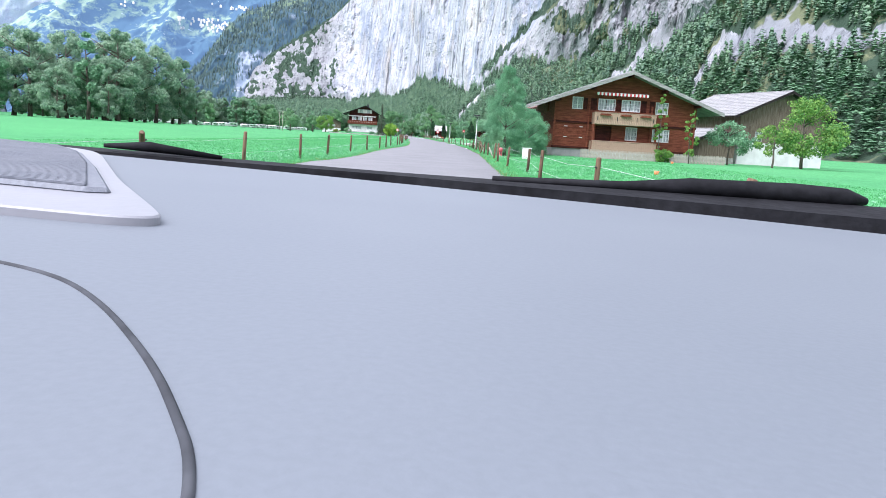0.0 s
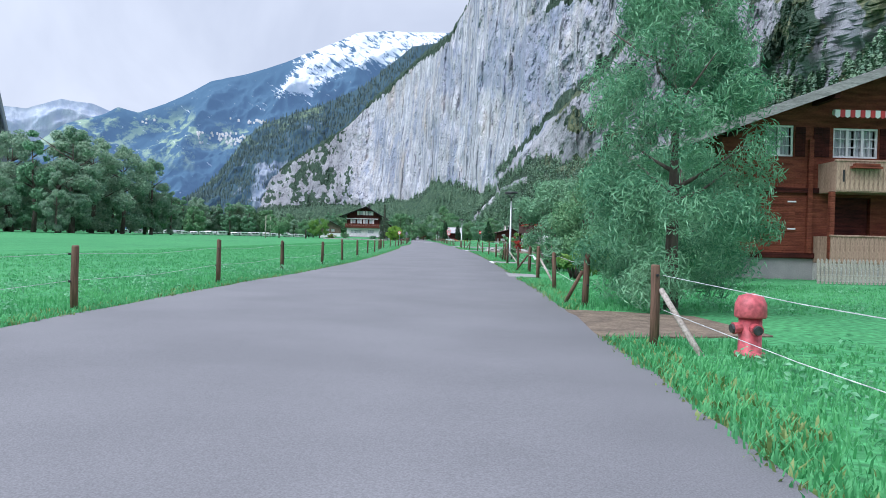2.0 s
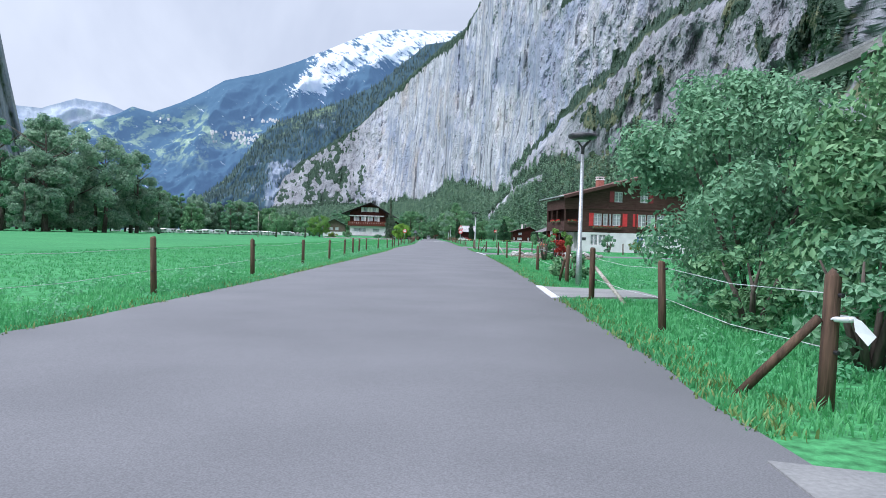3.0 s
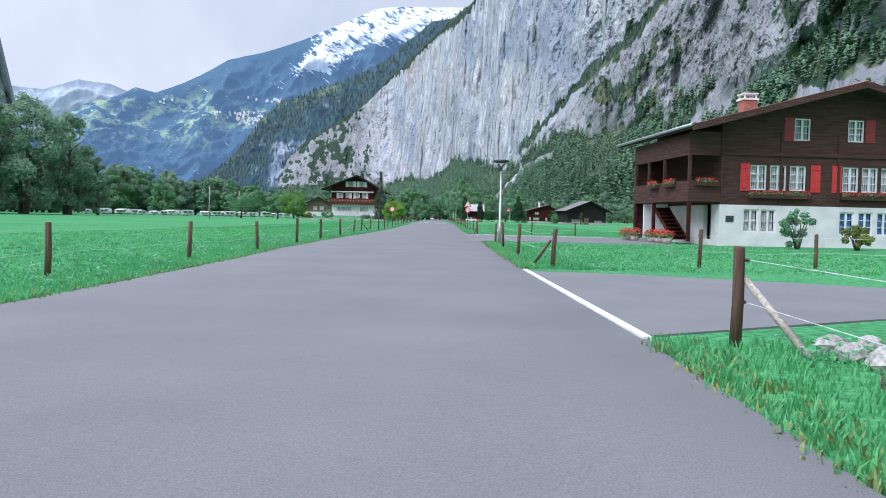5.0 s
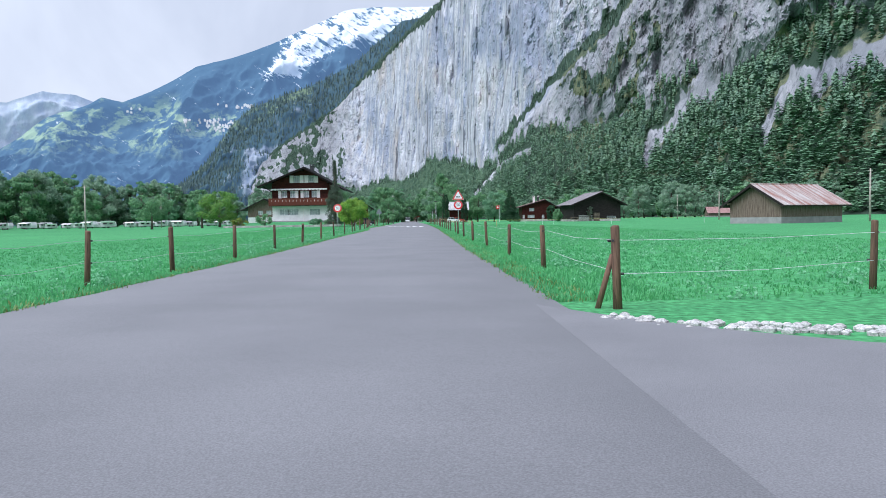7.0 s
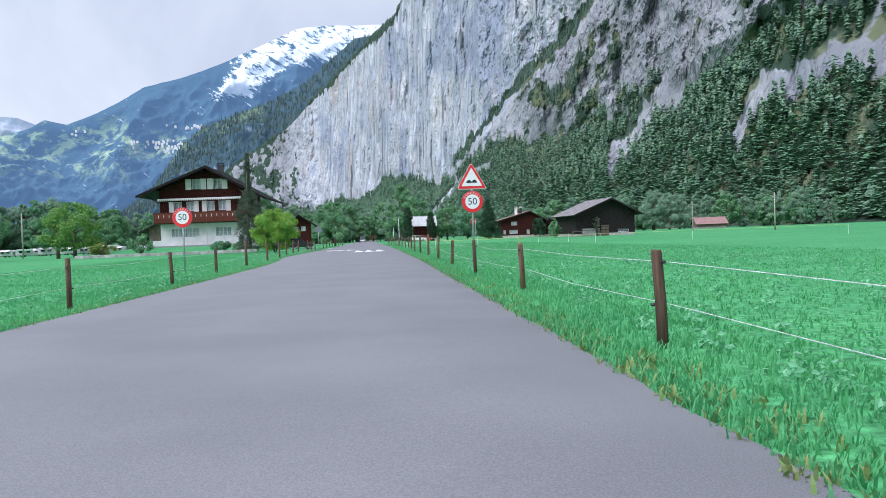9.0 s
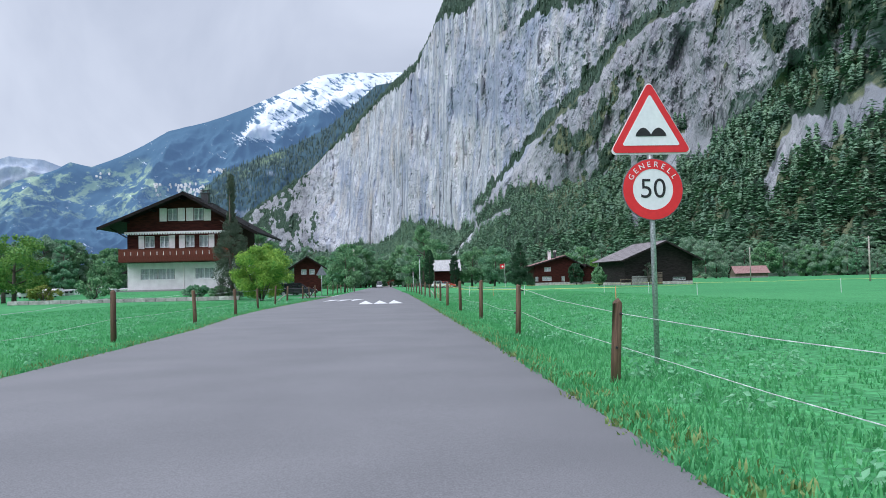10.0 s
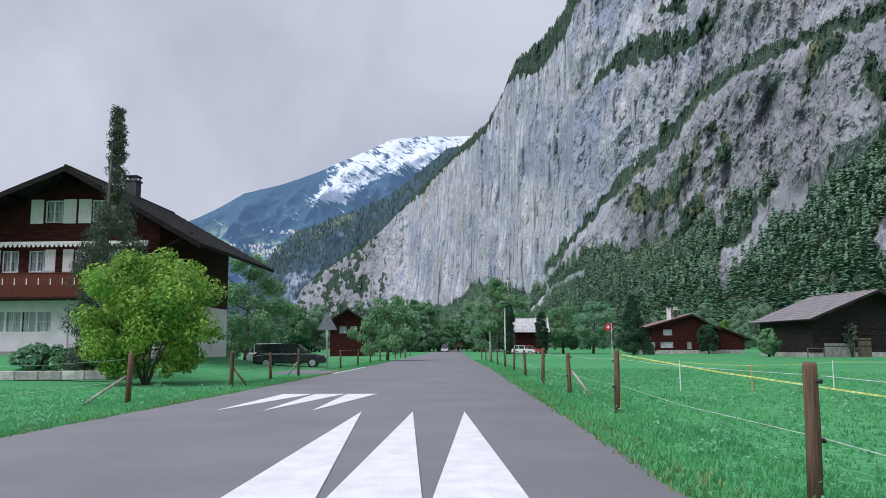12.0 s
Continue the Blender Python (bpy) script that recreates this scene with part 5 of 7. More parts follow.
# ---- houses ----
def clip_poly(poly, a, b, c):
    """The part of a flat outline where a*x + b*z <= c."""
    out = []
    for i, p in enumerate(poly):
        q = poly[(i + 1) % len(poly)]
        dp, dq = a * p[0] + b * p[1] - c, a * q[0] + b * q[1] - c
        if dp <= 0:
            out.append(p)
        if dp * dq < 0:
            t = dp / (dp - dq)
            out.append((p[0] + t * (q[0] - p[0]), p[1] + t * (q[1] - p[1])))
    return out


def wall_mesh(x0, x1, z0, z1, holes, y0, y1, planes=()):
    """A wall in the xz plane with openings right through it, cut off by slanting planes: one joined shell."""
    xs = sorted({x0, x1, *[h[i] for h in holes for i in (0, 1)]})
    zs = sorted({z0, z1, *[h[i] for h in holes for i in (2, 3)]})
    index, flat, faces = {}, [], []

    def vert(p):
        key = (round(p[0], 4), round(p[1], 4))
        if key not in index:
            index[key] = len(flat)
            flat.append(key)
        return index[key]

    for xa, xb in zip(xs, xs[1:]):
        for za, zb in zip(zs, zs[1:]):
            cx, cz = (xa + xb) / 2, (za + zb) / 2
            if xb <= x0 or xa >= x1 or zb <= z0 or za >= z1 or any(h[0] < cx < h[1] and h[2] < cz < h[3] for h in holes):
                continue
            poly = [(xa, za), (xb, za), (xb, zb), (xa, zb)]
            for pl in planes:
                poly = clip_poly(poly, *pl)
                if len(poly) < 3:
                    break
            ids = []
            for p in poly if len(poly) >= 3 else ():
                k = vert(p)
                if k not in ids:
                    ids.append(k)
            if len(ids) >= 3:
                faces.append(ids)
    n = len(flat)
    edges = {}
    for f in faces:
        for a, b in zip(f, f[1:] + f[:1]):
            edges[(a, b)] = True
    fs = [tuple(f) for f in faces] + [tuple(k + n for k in reversed(f)) for f in faces]
    fs += [(b, a, a + n, b + n) for a, b in edges if (b, a) not in edges]
    return MB().add([(x, y0, z) for x, z in flat] + [(x, y1, z) for x, z in flat], fs)


def window(parent, x0, x1, z0, z1, y, cols=2, rows=3, paint=None, behind=None, turn=None):
    """A casement window in an opening: frame and bars, glass, curtain."""
    paint, behind = paint or M_TRIM, behind or M_CURTAIN
    w, h, f = x1 - x0, z1 - z0, 0.07
    lights = []
    for c in range(cols):
        xa, xb = (f if c == 0 else w * c / cols + 0.045), (w - f if c == cols - 1 else w * (c + 1) / cols - 0.045)
        halves = 2 if w / cols > 0.5 else 1
        for k in range(halves):
            for j in range(rows):
                lights.append((xa + (xb - xa) * k / halves + (0.014 if k else 0), xa + (xb - xa) * (k + 1) / halves - (0.014 if k < halves - 1 else 0), f + (h - 2 * f) * j / rows + (0.014 if j else 0), f + (h - 2 * f) * (j + 1) / rows - (0.014 if j < rows - 1 else 0)))
    mb = wall_mesh(0, w, 0, h, lights, -0.02, 0.06)
    m = (turn or Matrix()) @ pose(x0, y + 0.08, z0)
    win = part("window", mb, paint, parent, m=m)
    pane = part("pane", MB().box(f, 0.018, f, w - f, 0.026, h - f), M_GLASS, win)
    pane.visible_shadow = False
    cur = MB()
    for side in (0, 1):
        n = 8
        for k in range(n):
            xa = f + (w / 2 - f) * (0.0 if side == 0 else 1) + (w * 0.46 - f) * k / n + (0.02 * w if side else 0)
            xb = xa + (w * 0.46 - f) / n
            dz = 0.03 * math.sin(k * 2.2)
            cur.add([(xa, 0.13 + dz, f), (xb, 0.13 - dz, f), (xb, 0.13 - dz, h - f), (xa, 0.13 + dz, h - f)], [(0, 1, 2, 3)])
    part("curtain", cur, behind, win)
    return win


def shutter(parent, x0, x1, z0, z1, y, material, turn=None):
    """A boarded shutter with cross battens, laid against the wall."""
    n, wd = 4, x1 - x0
    w = wd / n
    comb = [(wd, 0), (0, 0)]
    for i in range(n):
        comb += [(i * w + (0.012 if i else 0), -0.035), ((i + 1) * w - (0.012 if i < n - 1 else 0), -0.035)]
        if i < n - 1:
            comb += [((i + 1) * w - 0.012, -0.018), ((i + 1) * w + 0.012, -0.018)]
    sh = part("shutter", MB().prism(comb, "z", 0, z1 - z0), material, parent, m=(turn or Matrix()) @ pose(x0, y - 0.005, z0))
    for q in (0.15, 0.85):
        part("batten", MB().box(0.02, -0.06, (z1 - z0) * q - 0.04, wd - 0.02, -0.035, (z1 - z0) * q + 0.04), material, sh)
    return sh


def gable_roof(parent, x0, x1, peak_x, z0l, z0r, zp, y0, y1, thick, material, edge, label, ribs=0):
    """Two sloping slabs with barge boards; ribs: sheet joints or tile courses on each slope."""
    roof = part("roof", MB().prism([(x0, z0l), (peak_x, zp), (peak_x, zp + thick), (x0, z0l + thick)], "y", y0, y1).prism([(peak_x, zp), (x1, z0r), (x1, z0r + thick), (peak_x, zp + thick)], "y", y0, y1), edge, parent, label)
    n = ribs
    for xa, za, xb, zb in ((x0, z0l, peak_x, zp), (peak_x, zp, x1, z0r)):
        mb = MB()
        if n:
            low, high, up = [], [], zb > za
            for i in range(n):
                for f, lift in ((i / n, 0.055 if up else 0.02), ((i + 1) / n, 0.02 if up else 0.055)):
                    high.append((xa + (xb - xa) * f, za + (zb - za) * f + thick + lift))
            low = [(xb, zb + thick + 0.004), (xa, za + thick + 0.004)]
            mb.prism(high + low, "y", y0 + 0.02, y1 - 0.02)
        else:
            mb.prism([(xa, za + thick + 0.004), (xb, zb + thick + 0.004), (xb, zb + thick + 0.03), (xa, za + thick + 0.03)], "y", y0, y1)
        part("roof_covering", mb, material, roof)
    fascia = MB()
    for xa, za, xb, zb in ((x0, z0l, peak_x, zp), (peak_x, zp, x1, z0r)):
        fascia.prism([(xa, za - 0.12), (xb, zb - 0.12), (xb, zb + thick + 0.03), (xa, za + thick + 0.03)], "y", y0 - 0.05, y0 - 0.004)
    part("barge_board", fascia, edge, roof)
    rid = MB().tube([(peak_x, y0 - 0.03, zp + thick + 0.03), (peak_x, y1 + 0.03, zp + thick + 0.03)], [0.08, 0.08], 8)
    part("ridge_cap", rid, material, roof)
    return roof


def purlins(parent, xs, zf, y0, y1, material):
    for x in xs:
        part("purlin", MB().box(x - 0.09, y0, zf(x) - 0.30, x + 0.09, y1, zf(x) - 0.06), material, parent)


def shell(parent, W, D, plinth, eave, peak_x, peak, front_holes, left_holes, material, low_material, low_top, t=0.25):
    """Four walls: a gabled front and back, two sides; the low part in another material."""
    sl, sr = (peak - eave) / peak_x, (peak - eave) / (W - peak_x)
    planes = ((-sl, 1, eave), (sr, 1, eave + sr * W))
    part("front_wall", wall_mesh(0, W, low_top, peak, front_holes, 0, t, planes), material, parent)
    part("back_wall", wall_mesh(0, W, low_top, peak, [], D - t, D, planes), material, parent)
    part("front_base", wall_mesh(0, W, -0.45, low_top, front_holes, 0, t), low_material, parent)
    part("back_base", wall_mesh(0, W, -0.45, low_top, [], D - t, D), low_material, parent)
    turn = Matrix.Rotation(radians(90), 4, "Z")
    for x, holes in ((t, left_holes), (W, [])):
        part("side_wall", wall_mesh(t, D - t, low_top, eave, holes, 0, t), material, parent, m=Matrix.Translation((x, 0, 0)) @ turn)
        part("side_base", wall_mesh(t, D - t, -0.45, low_top, holes, 0, t), low_material, parent, m=Matrix.Translation((x, 0, 0)) @ turn)
    part("floor", MB().box(t, t, 0.02, W - t, D - t, 0.1).box(t, t, low_top + 0.2, W - t, D - t, low_top + 0.4), M_INSIDE, parent)
    part("inner_wall", MB().box(t + 0.02, 1.6, 0.1, W - t - 0.02, 1.75, eave - 0.1), M_INSIDE, parent)


def chimney(parent, x, y, z0, z1, w, material, cap):
    c = part("chimney", MB().box(x - w / 2, y - w / 2, z0, x + w / 2, y + w / 2, z1), material, parent, bevel=0.01)
    mb = MB().box(x - w / 2 - 0.07, y - w / 2 - 0.07, z1 + 0.004, x + w / 2 + 0.07, y + w / 2 + 0.07, z1 + 0.1)
    for a in (-1, 1):
        for b in (-1, 1):
            mb.box(x + a * w * 0.42 - 0.04, y + b * w * 0.42 - 0.04, z1 + 0.1, x + a * w * 0.42 + 0.04, y + b * w * 0.42 + 0.04, z1 + 0.32)
    mb.box(x - w / 2 - 0.05, y - w / 2 - 0.05, z1 + 0.32, x + w / 2 + 0.05, y + w / 2 + 0.05, z1 + 0.38)
    part("chimney_cap", mb, cap, c)


def balcony(parent, x0, x1, z0, z1, y0, y1, material, label, cut=True):
    """A boarded balcony: floor, rail, upright boards with cut-outs, end panels."""
    b = part("balcony", MB().box(x0, y0, z0 - 0.14, x1, y1, z0), material, parent, label)
    n = int((x1 - x0) / 0.16)
    w = (x1 - x0) / n
    g = random.Random(int(x0 * 100 + 7))
    bd = MB().box(0.004, y0 - 0.03, z0 - 0.1, w - 0.004, y0, z1 - 0.05)
    me = bd.mesh("board")
    for i in range(n):
        part("board", me, material, b, m=pose(x0 + i * w, 0.004 * g.random(), 0))
    part("rail", MB().box(x0 - 0.04, y0 - 0.06, z1 - 0.06, x1 + 0.04, y0 + 0.06, z1), material, b, bevel=0.01)
    part("end_panel", MB().box(x0, y0 + 0.01, z0, x0 + 0.04, y1, z1 - 0.05).box(x1 - 0.04, y0 + 0.01, z0, x1, y1, z1 - 0.05), material, b)
    return b


def flower_box(parent, x0, x1, y, z, seed, material=None):
    box = part("flower_box", MB().box(x0, y - 0.2, z, x1, y, z + 0.17), M_BROWN, parent)
    g = random.Random(seed)
    n = max(4, int((x1 - x0) / 0.18))
    pts = [(x0 + (x1 - x0) * (i + 0.5) / n, y - 0.12, z + 0.22 + g.uniform(-0.05, 0.06)) for i in range(n)]
    part("foliage", leaf_mesh("foliage", pts, [0.17] * n, n * 26, 0.09, seed), M_OAK, box)
    part("blossom", leaf_mesh("blossom", [(p[0], p[1] - 0.05, p[2] + 0.08) for p in pts], [0.15] * n, n * 16, 0.08, seed + 1), material or M_FLOWER, box)
    return box


def first_chalet():
    h = thing("chalet", pose(11.0, 67.95, -0.35), "large red-brown log chalet with a pale carved balcony and grey roof", "house")
    W, D, eave, px, peak = 13.1, 11.0, 5.55, 6.6, 8.05
    fh = [(1.6, 2.6, 4.7, 5.8), (4.0, 5.6, 4.7, 5.75), (6.15, 7.9, 4.7, 5.75), (9.3, 10.5, 4.6, 5.7), (6.7, 7.8, 2.1, 3.3), (9.2, 10.8, 2.1, 3.25), (3.9, 5.4, 1.3, 3.3)]
    shell(h, W, D, 1.1, eave, px, peak, fh, [(3.0, 4.0, 4.5, 5.5), (6, 7.1, 1.8, 3.0)], M_LOG, M_CONC, 1.1)
    for i, (a, b, c, d) in enumerate(fh[:6]):
        window(h, a, b, c, d, 0, 3 if b - a > 1.3 else 2, 3)
    part("door", MB().box(3.95, 0.12, 1.32, 5.35, 0.18, 3.28), M_LOG_DARK, h, "dark wooden loggia door")
    sl = (peak - eave) / px
    gable_roof(h, -2.5, W + 2.0, px, eave - 2.5 * sl, eave - 2.0 * (peak - eave) / (W - px), peak, -1.7, D + 0.8, 0.16, M_ROOFGREY, M_ROOFEDGE, "shallow grey slate roof with wide eaves", ribs=22)
    purlins(h, (0.2, 3.3, 6.6, 9.8, 12.9), lambda x: min(eave + sl * x, eave + (peak - eave) / (W - px) * (W - x)), -1.6, 0.0, M_LOG_DARK)
    # upper storey beams and corner joints
    for z in (3.42, 1.12):
        part("beam", MB().box(-0.1, -0.12, z, W + 0.1, -0.004, z + 0.18), M_LOG_DARK, h)
    for x in (0.0, 3.1, 8.9, W - 0.16):
        part("log_end", MB().box(x, -0.16, 1.3, x + 0.16, -0.004, 5.3), M_LOG, h)
    b = balcony(h, 3.5, 9.1, 3.55, 4.5, -1.25, 0.0, M_BALC, "pale carved wooden balcony front")
    for x in (3.95, 5.8, 7.6):
        part("flower_shelf", MB().box(x, -1.52, 4.2, x + 1.0, -1.29, 4.27).box(x + 0.08, -1.5, 4.27, x + 0.92, -1.31, 4.36), M_LOG, b)
    for x in (3.75, 5.55, 7.35, 8.85):
        part("cutout", MB().box(x - 0.03, -1.295, 3.75, x + 0.03, -1.283, 4.15), M_BLACK, b)
    low = balcony(h, 3.4, 9.3, 1.12, 1.95, -1.25, 0.0, M_BALC, "plain pale boarded terrace front")
    part("terrace_base", MB().box(3.4, -1.25, 0, 9.3, -0.004, 0.97), M_STONE, h)
    for x in (3.45, 9.2):
        part("balcony_post", MB().box(x - 0.08, -1.2, 1.12, x + 0.08, -1.04, 3.42), M_LOG, h)
    # closed shutter with white strap hinges, shutters by the upper windows
    shutter(h, 1.0, 2.7, 2.05, 3.2, 0, M_LOG)
    for x in (0.98, 2.42):
        for z in (2.12, 3.08):
            part("hinge", MB().box(x, -0.08, z, x + 0.3, -0.066, z + 0.05), M_TRIM, h)
    for x0, x1 in ((3.3, 3.85), (5.65, 6.1), (7.95, 8.45), (2.65, 3.0), (8.75, 9.2)):
        shutter(h, x0, x1, 4.7, 5.75, 0, M_LOG_DARK)
    aw = part("awning", MB().tube([(3.7, -0.55, 6.2), (8.4, -0.55, 6.2)], [0.1, 0.1], 10), M_SHUTWHITE, h, "rolled red and white striped awning")
    for i in range(27):
        x = 3.7 + 4.7 * i / 27
        part("stripe", MB().prism([(x, 6.28), (x + 4.7 / 27, 6.28), (x + 4.7 / 27, 6.06), (x + 2.35 / 27, 6.0), (x, 6.06)], "y", -0.68, -0.665), M_SHUT if i % 2 else M_SIGNWHITE, aw)
    g = random.Random(4)
    pf = thing("picket_fence", pose(13.1, 64.9, 0), "weathered grey-brown wooden picket fence before the chalet", "fence")
    pk = MB().prism([(0, 0), (0.08, 0), (0.08, 0.72), (0.04, 0.8), (0, 0.72)], "y", 0, 0.025).mesh("picket")
    for i in range(100):
        part("picket", pk, M_POSTTOP, pf, m=pose(i * 0.13, 0, 0.02, 0, g.uniform(-3, 3), 0))
    for z in (0.2, 0.55):
        part("rail", MB().box(0, 0.03, z, 13.0, 0.07, z + 0.07), M_POSTTOP, pf)


first_chalet()


def plain_barn(name, x, y, rz, W, D, eave, peak, wall_mat, roof_mat, label, over=(1.0, 1.0, 0.8), windows=(), ribs=10, z=0.0, px=None, roof_label="", low_mat=None, low=0.6, category="barn", leftover=None):
    h = thing(name, pose(x, y, z, 0, 0, rz), label, category)
    px = px or W / 2
    shell(h, W, D, 0.6, eave, px, peak, list(windows), [], wall_mat, low_mat or M_STONE, low, 0.2)
    for a, b, c, d in windows:
        window(h, a, b, c, d, 0, 2, 2)
    sl, sr = (peak - eave) / px, (peak - eave) / (W - px)
    gable_roof(h, -over[0], W + over[1], px, eave - over[0] * sl, eave - over[1] * sr, peak, -over[2], D + 0.5, 0.12, roof_mat, M_BARN if wall_mat != M_LOG else M_LOG_DARK, roof_label or "weathered sloping roof", ribs)
    purlins(h, (0.2, px, W - 0.2), lambda q: min(eave + sl * q, eave + sr * (W - q)), -over[2] * 0.9, 0.0, wall_mat)
    return h


# farmhouse behind the orchard
_f = plain_barn("farmhouse", 33.2, 80.0, 14, 11.0, 13.0, 5.6, 8.0, M_BARN2, M_ROOFGREY, "tall pale-roofed farmhouse with weathered brown boards", (1.4, 1.4, 1.0), [(2, 3, 2.6, 3.6), (6, 7, 2.6, 3.6)], 14, low_mat=M_PLASTER, low=2.4, category="farmhouse")
_s = plain_barn("lean_to_shed", 28.4, 78.5, 10, 4.2, 5.0, 2.6, 3.5, M_BARN2, M_ROOFGREY, "small lean-to shed with a pale sheet roof", (0.6, 0.6, 0.6), (), 6, category="shed")


def red_shutter_house():
    """The brown house with red shutters and a corner loggia."""
    h = thing("brown_house", pose(15.4, 145.35, 0.2, 0, 0, 6), "dark brown boarded house with red shutters and flower boxes", "house")
    W, D, eave, px, peak = 13.0, 9.1, 5.95, 6.5, 7.7
    fw = [(1.5 + i * 1.02, 2.35 + i * 1.02, 2.6, 3.85) for i in range(3)]
    fw2 = [(6.3 + i * 1.02, 7.15 + i * 1.02, 2.6, 3.85) for i in range(3)]
    up = [(3.7, 4.55, 5.1, 6.2), (6.5, 7.35, 5.1, 6.2)]
    gw = [(1.2, 2.0, 0.5, 1.65), (2.1, 2.9, 0.5, 1.65)]
    gb = [(6.2 + i * 1.0, 7.0 + i * 1.0, 0.45, 1.6) for i in range(3)]
    holes = fw + fw2 + up + gw + gb
    shell(h, W, D, 0, eave, px, peak, holes, [(1.0, 2.0, 0.1, 1.9)], M_BROWN, M_PLASTER, 1.85)
    for q in fw + fw2 + up:
        window(h, *q, 0, 2, 3)
    for q in gw:
        window(h, *q, 0, 2, 2, M_SHUTWHITE)
    for q in gb:
        window(h, *q, 0, 2, 3, M_TRIM, M_BLUE)
    shutter(h, 0.98, 1.46, 2.55, 3.9, 0, M_SHUT)
    shutter(h, 4.62, 5.12, 2.55, 3.9, 0, M_SHUT)
    shutter(h, 5.74, 6.24, 2.55, 3.9, 0, M_SHUT)
    shutter(h, 9.3, 9.8, 2.55, 3.9, 0, M_SHUT)
    shutter(h, 3.16, 3.64, 5.08, 6.22, 0, M_SHUTDARK)
    shutter(h, 7.41, 7.9, 5.08, 6.22, 0, M_SHUTDARK)
    flower_box(h, 1.4, 4.5, -0.03, 2.2, 91)
    flower_box(h, 6.2, 9.3, -0.03, 2.2, 92)
    sl = (peak - eave) / px
    gable_roof(h, -2.1, W + 1.6, px, eave - 2.1 * sl, eave - 1.4 * sl, peak, -1.4, D + 0.8, 0.16, M_ROOFRED, M_BROWN, "broad roof of faded red tiles", ribs=24)
    for x in (-0.02, 3.0, 6.0, 9.4, W - 0.12):
        part("wall_post", MB().box(x, -0.07, 1.9, x + 0.14, -0.004, 5.4), M_BROWN, h)
    part("beam", MB().box(0, -0.09, 4.3, W, -0.004, 4.45), M_BROWN, h)
    part("gutter", MB().tube([(-2.17, -1.44, eave - 2.1 * sl + 0.16), (-2.17, D + 0.84, eave - 2.1 * sl + 0.16)], [0.075, 0.075], 10), M_STEEL, h, "pale metal eaves gutter", smooth=True)
    chimney(h, 3.4, 4.5, 6.4, 7.7, 0.75, M_BRICK, M_SHUTWHITE)
    # corner loggia on the left, carried on posts over the open stair
    x0, y0, y1 = -1.65, 0.0, 8.0
    lg = part("loggia", MB().box(x0, y0, 1.98, -0.004, y1, 2.15), M_BROWN, h, "open wooden loggia on posts with flower boxes")
    part("parapet", MB().box(x0, y0, 2.154, -0.004, y0 + 0.08, 3.0).box(x0, y0 + 0.084, 2.154, x0 + 0.08, y1, 3.0), M_BROWN, lg)
    part("lintel", MB().box(x0, y0, 4.25, -0.004, y0 + 0.14, 5.4).box(x0, y0 + 0.144, 4.25, x0 + 0.14, y1, 5.3), M_BROWN, lg)
    for px_, py_ in ((x0 + 0.07, y0 + 0.07), (x0 + 0.07, 3.4), (x0 + 0.07, 5.8), (x0 + 0.07, y1 - 0.1)):
        part("upright", MB().box(px_ - 0.07, py_ - 0.07, 3.004, px_ + 0.07, py_ + 0.07, 4.246), M_BROWN, lg)
    for px_, py_ in ((x0 + 0.1, y0 + 0.1), (x0 + 0.1, y1 - 0.1), (x0 + 0.1, 5.0)):
        part("support_post", MB().box(px_ - 0.08, py_ - 0.08, 0, px_ + 0.08, py_ + 0.08, 1.976), M_LOG_DARK, lg)
    part("back_panel", MB().box(x0, y1 + 0.01, 0, -0.01, y1 + 0.12, 5.3), M_BROWN, lg)
    part("store_wall", MB().box(-1.5, 6.7, 0.0, -0.1, 6.85, 1.95), M_PLASTER, h, "white plastered wall under the loggia")
    st = part("stair", MB().prism([(2.2, 0.02), (2.5, 0.02), (5.4, 1.75), (5.1, 1.75)], "x", -1.5, -1.42).prism([(2.2, 0.02), (2.5, 0.02), (5.4, 1.75), (5.1, 1.75)], "x", -0.7, -0.62).prism([(2.38, 0.02), (2.46, 0.02), (5.34, 1.72), (5.26, 1.72)], "x", -1.418, -0.702), M_LOG_DARK, h, "steep dark wooden outside stair")
    for i in range(8):
        part("tread", MB().box(-1.415, 2.35 + i * 0.36, 0.2 + i * 0.2, -0.705, 2.62 + i * 0.36, 0.24 + i * 0.2), M_LOG_DARK, st)
    flower_box(lg, x0 + 0.3, x0 + 1.4, y0 - 0.01, 2.75, 95)
    for i, yy in enumerate((1.6, 4.0)):
        fb = flower_box(lg, 0, 1.3, 0, 2.75, 96 + i)
        fb.matrix_basis = Matrix.Translation((x0 - 0.01, yy + 1.3, 0)) @ Matrix.Rotation(radians(-90), 4, "Z")
    part("vent", MB().box(0.3, -0.04, 1.0, 0.7, -0.004, 1.3), M_DARKMETAL, h)
    for i, (x, y, s) in enumerate(((-2.3, 7.3, 0.6), (-2.2, 6.2, 0.6), (-2.2, 3.4, 0.5), (-2.2, 2.3, 0.55), (-2.2, 1.2, 0.5))):
        p = h.matrix_basis @ Vector((x, y, 0))
        tub = thing("flower_tub", pose(p.x, p.y, 0), "round tub of red geraniums beside the house", "plant tub", "tubs of red geraniums")
        part("tub", MB().tube([(0, 0, 0), (0, 0, 0.3)], [0.22, 0.28], 12), M_POSTTOP, tub, smooth=True)
        part("foliage", leaf_mesh("foliage", [(0, 0, 0.4), (0.15, 0.1, 0.4), (-0.15, 0, 0.42)], [s * 0.6] * 3, 260, 0.12, 140 + i), M_OAK, tub)
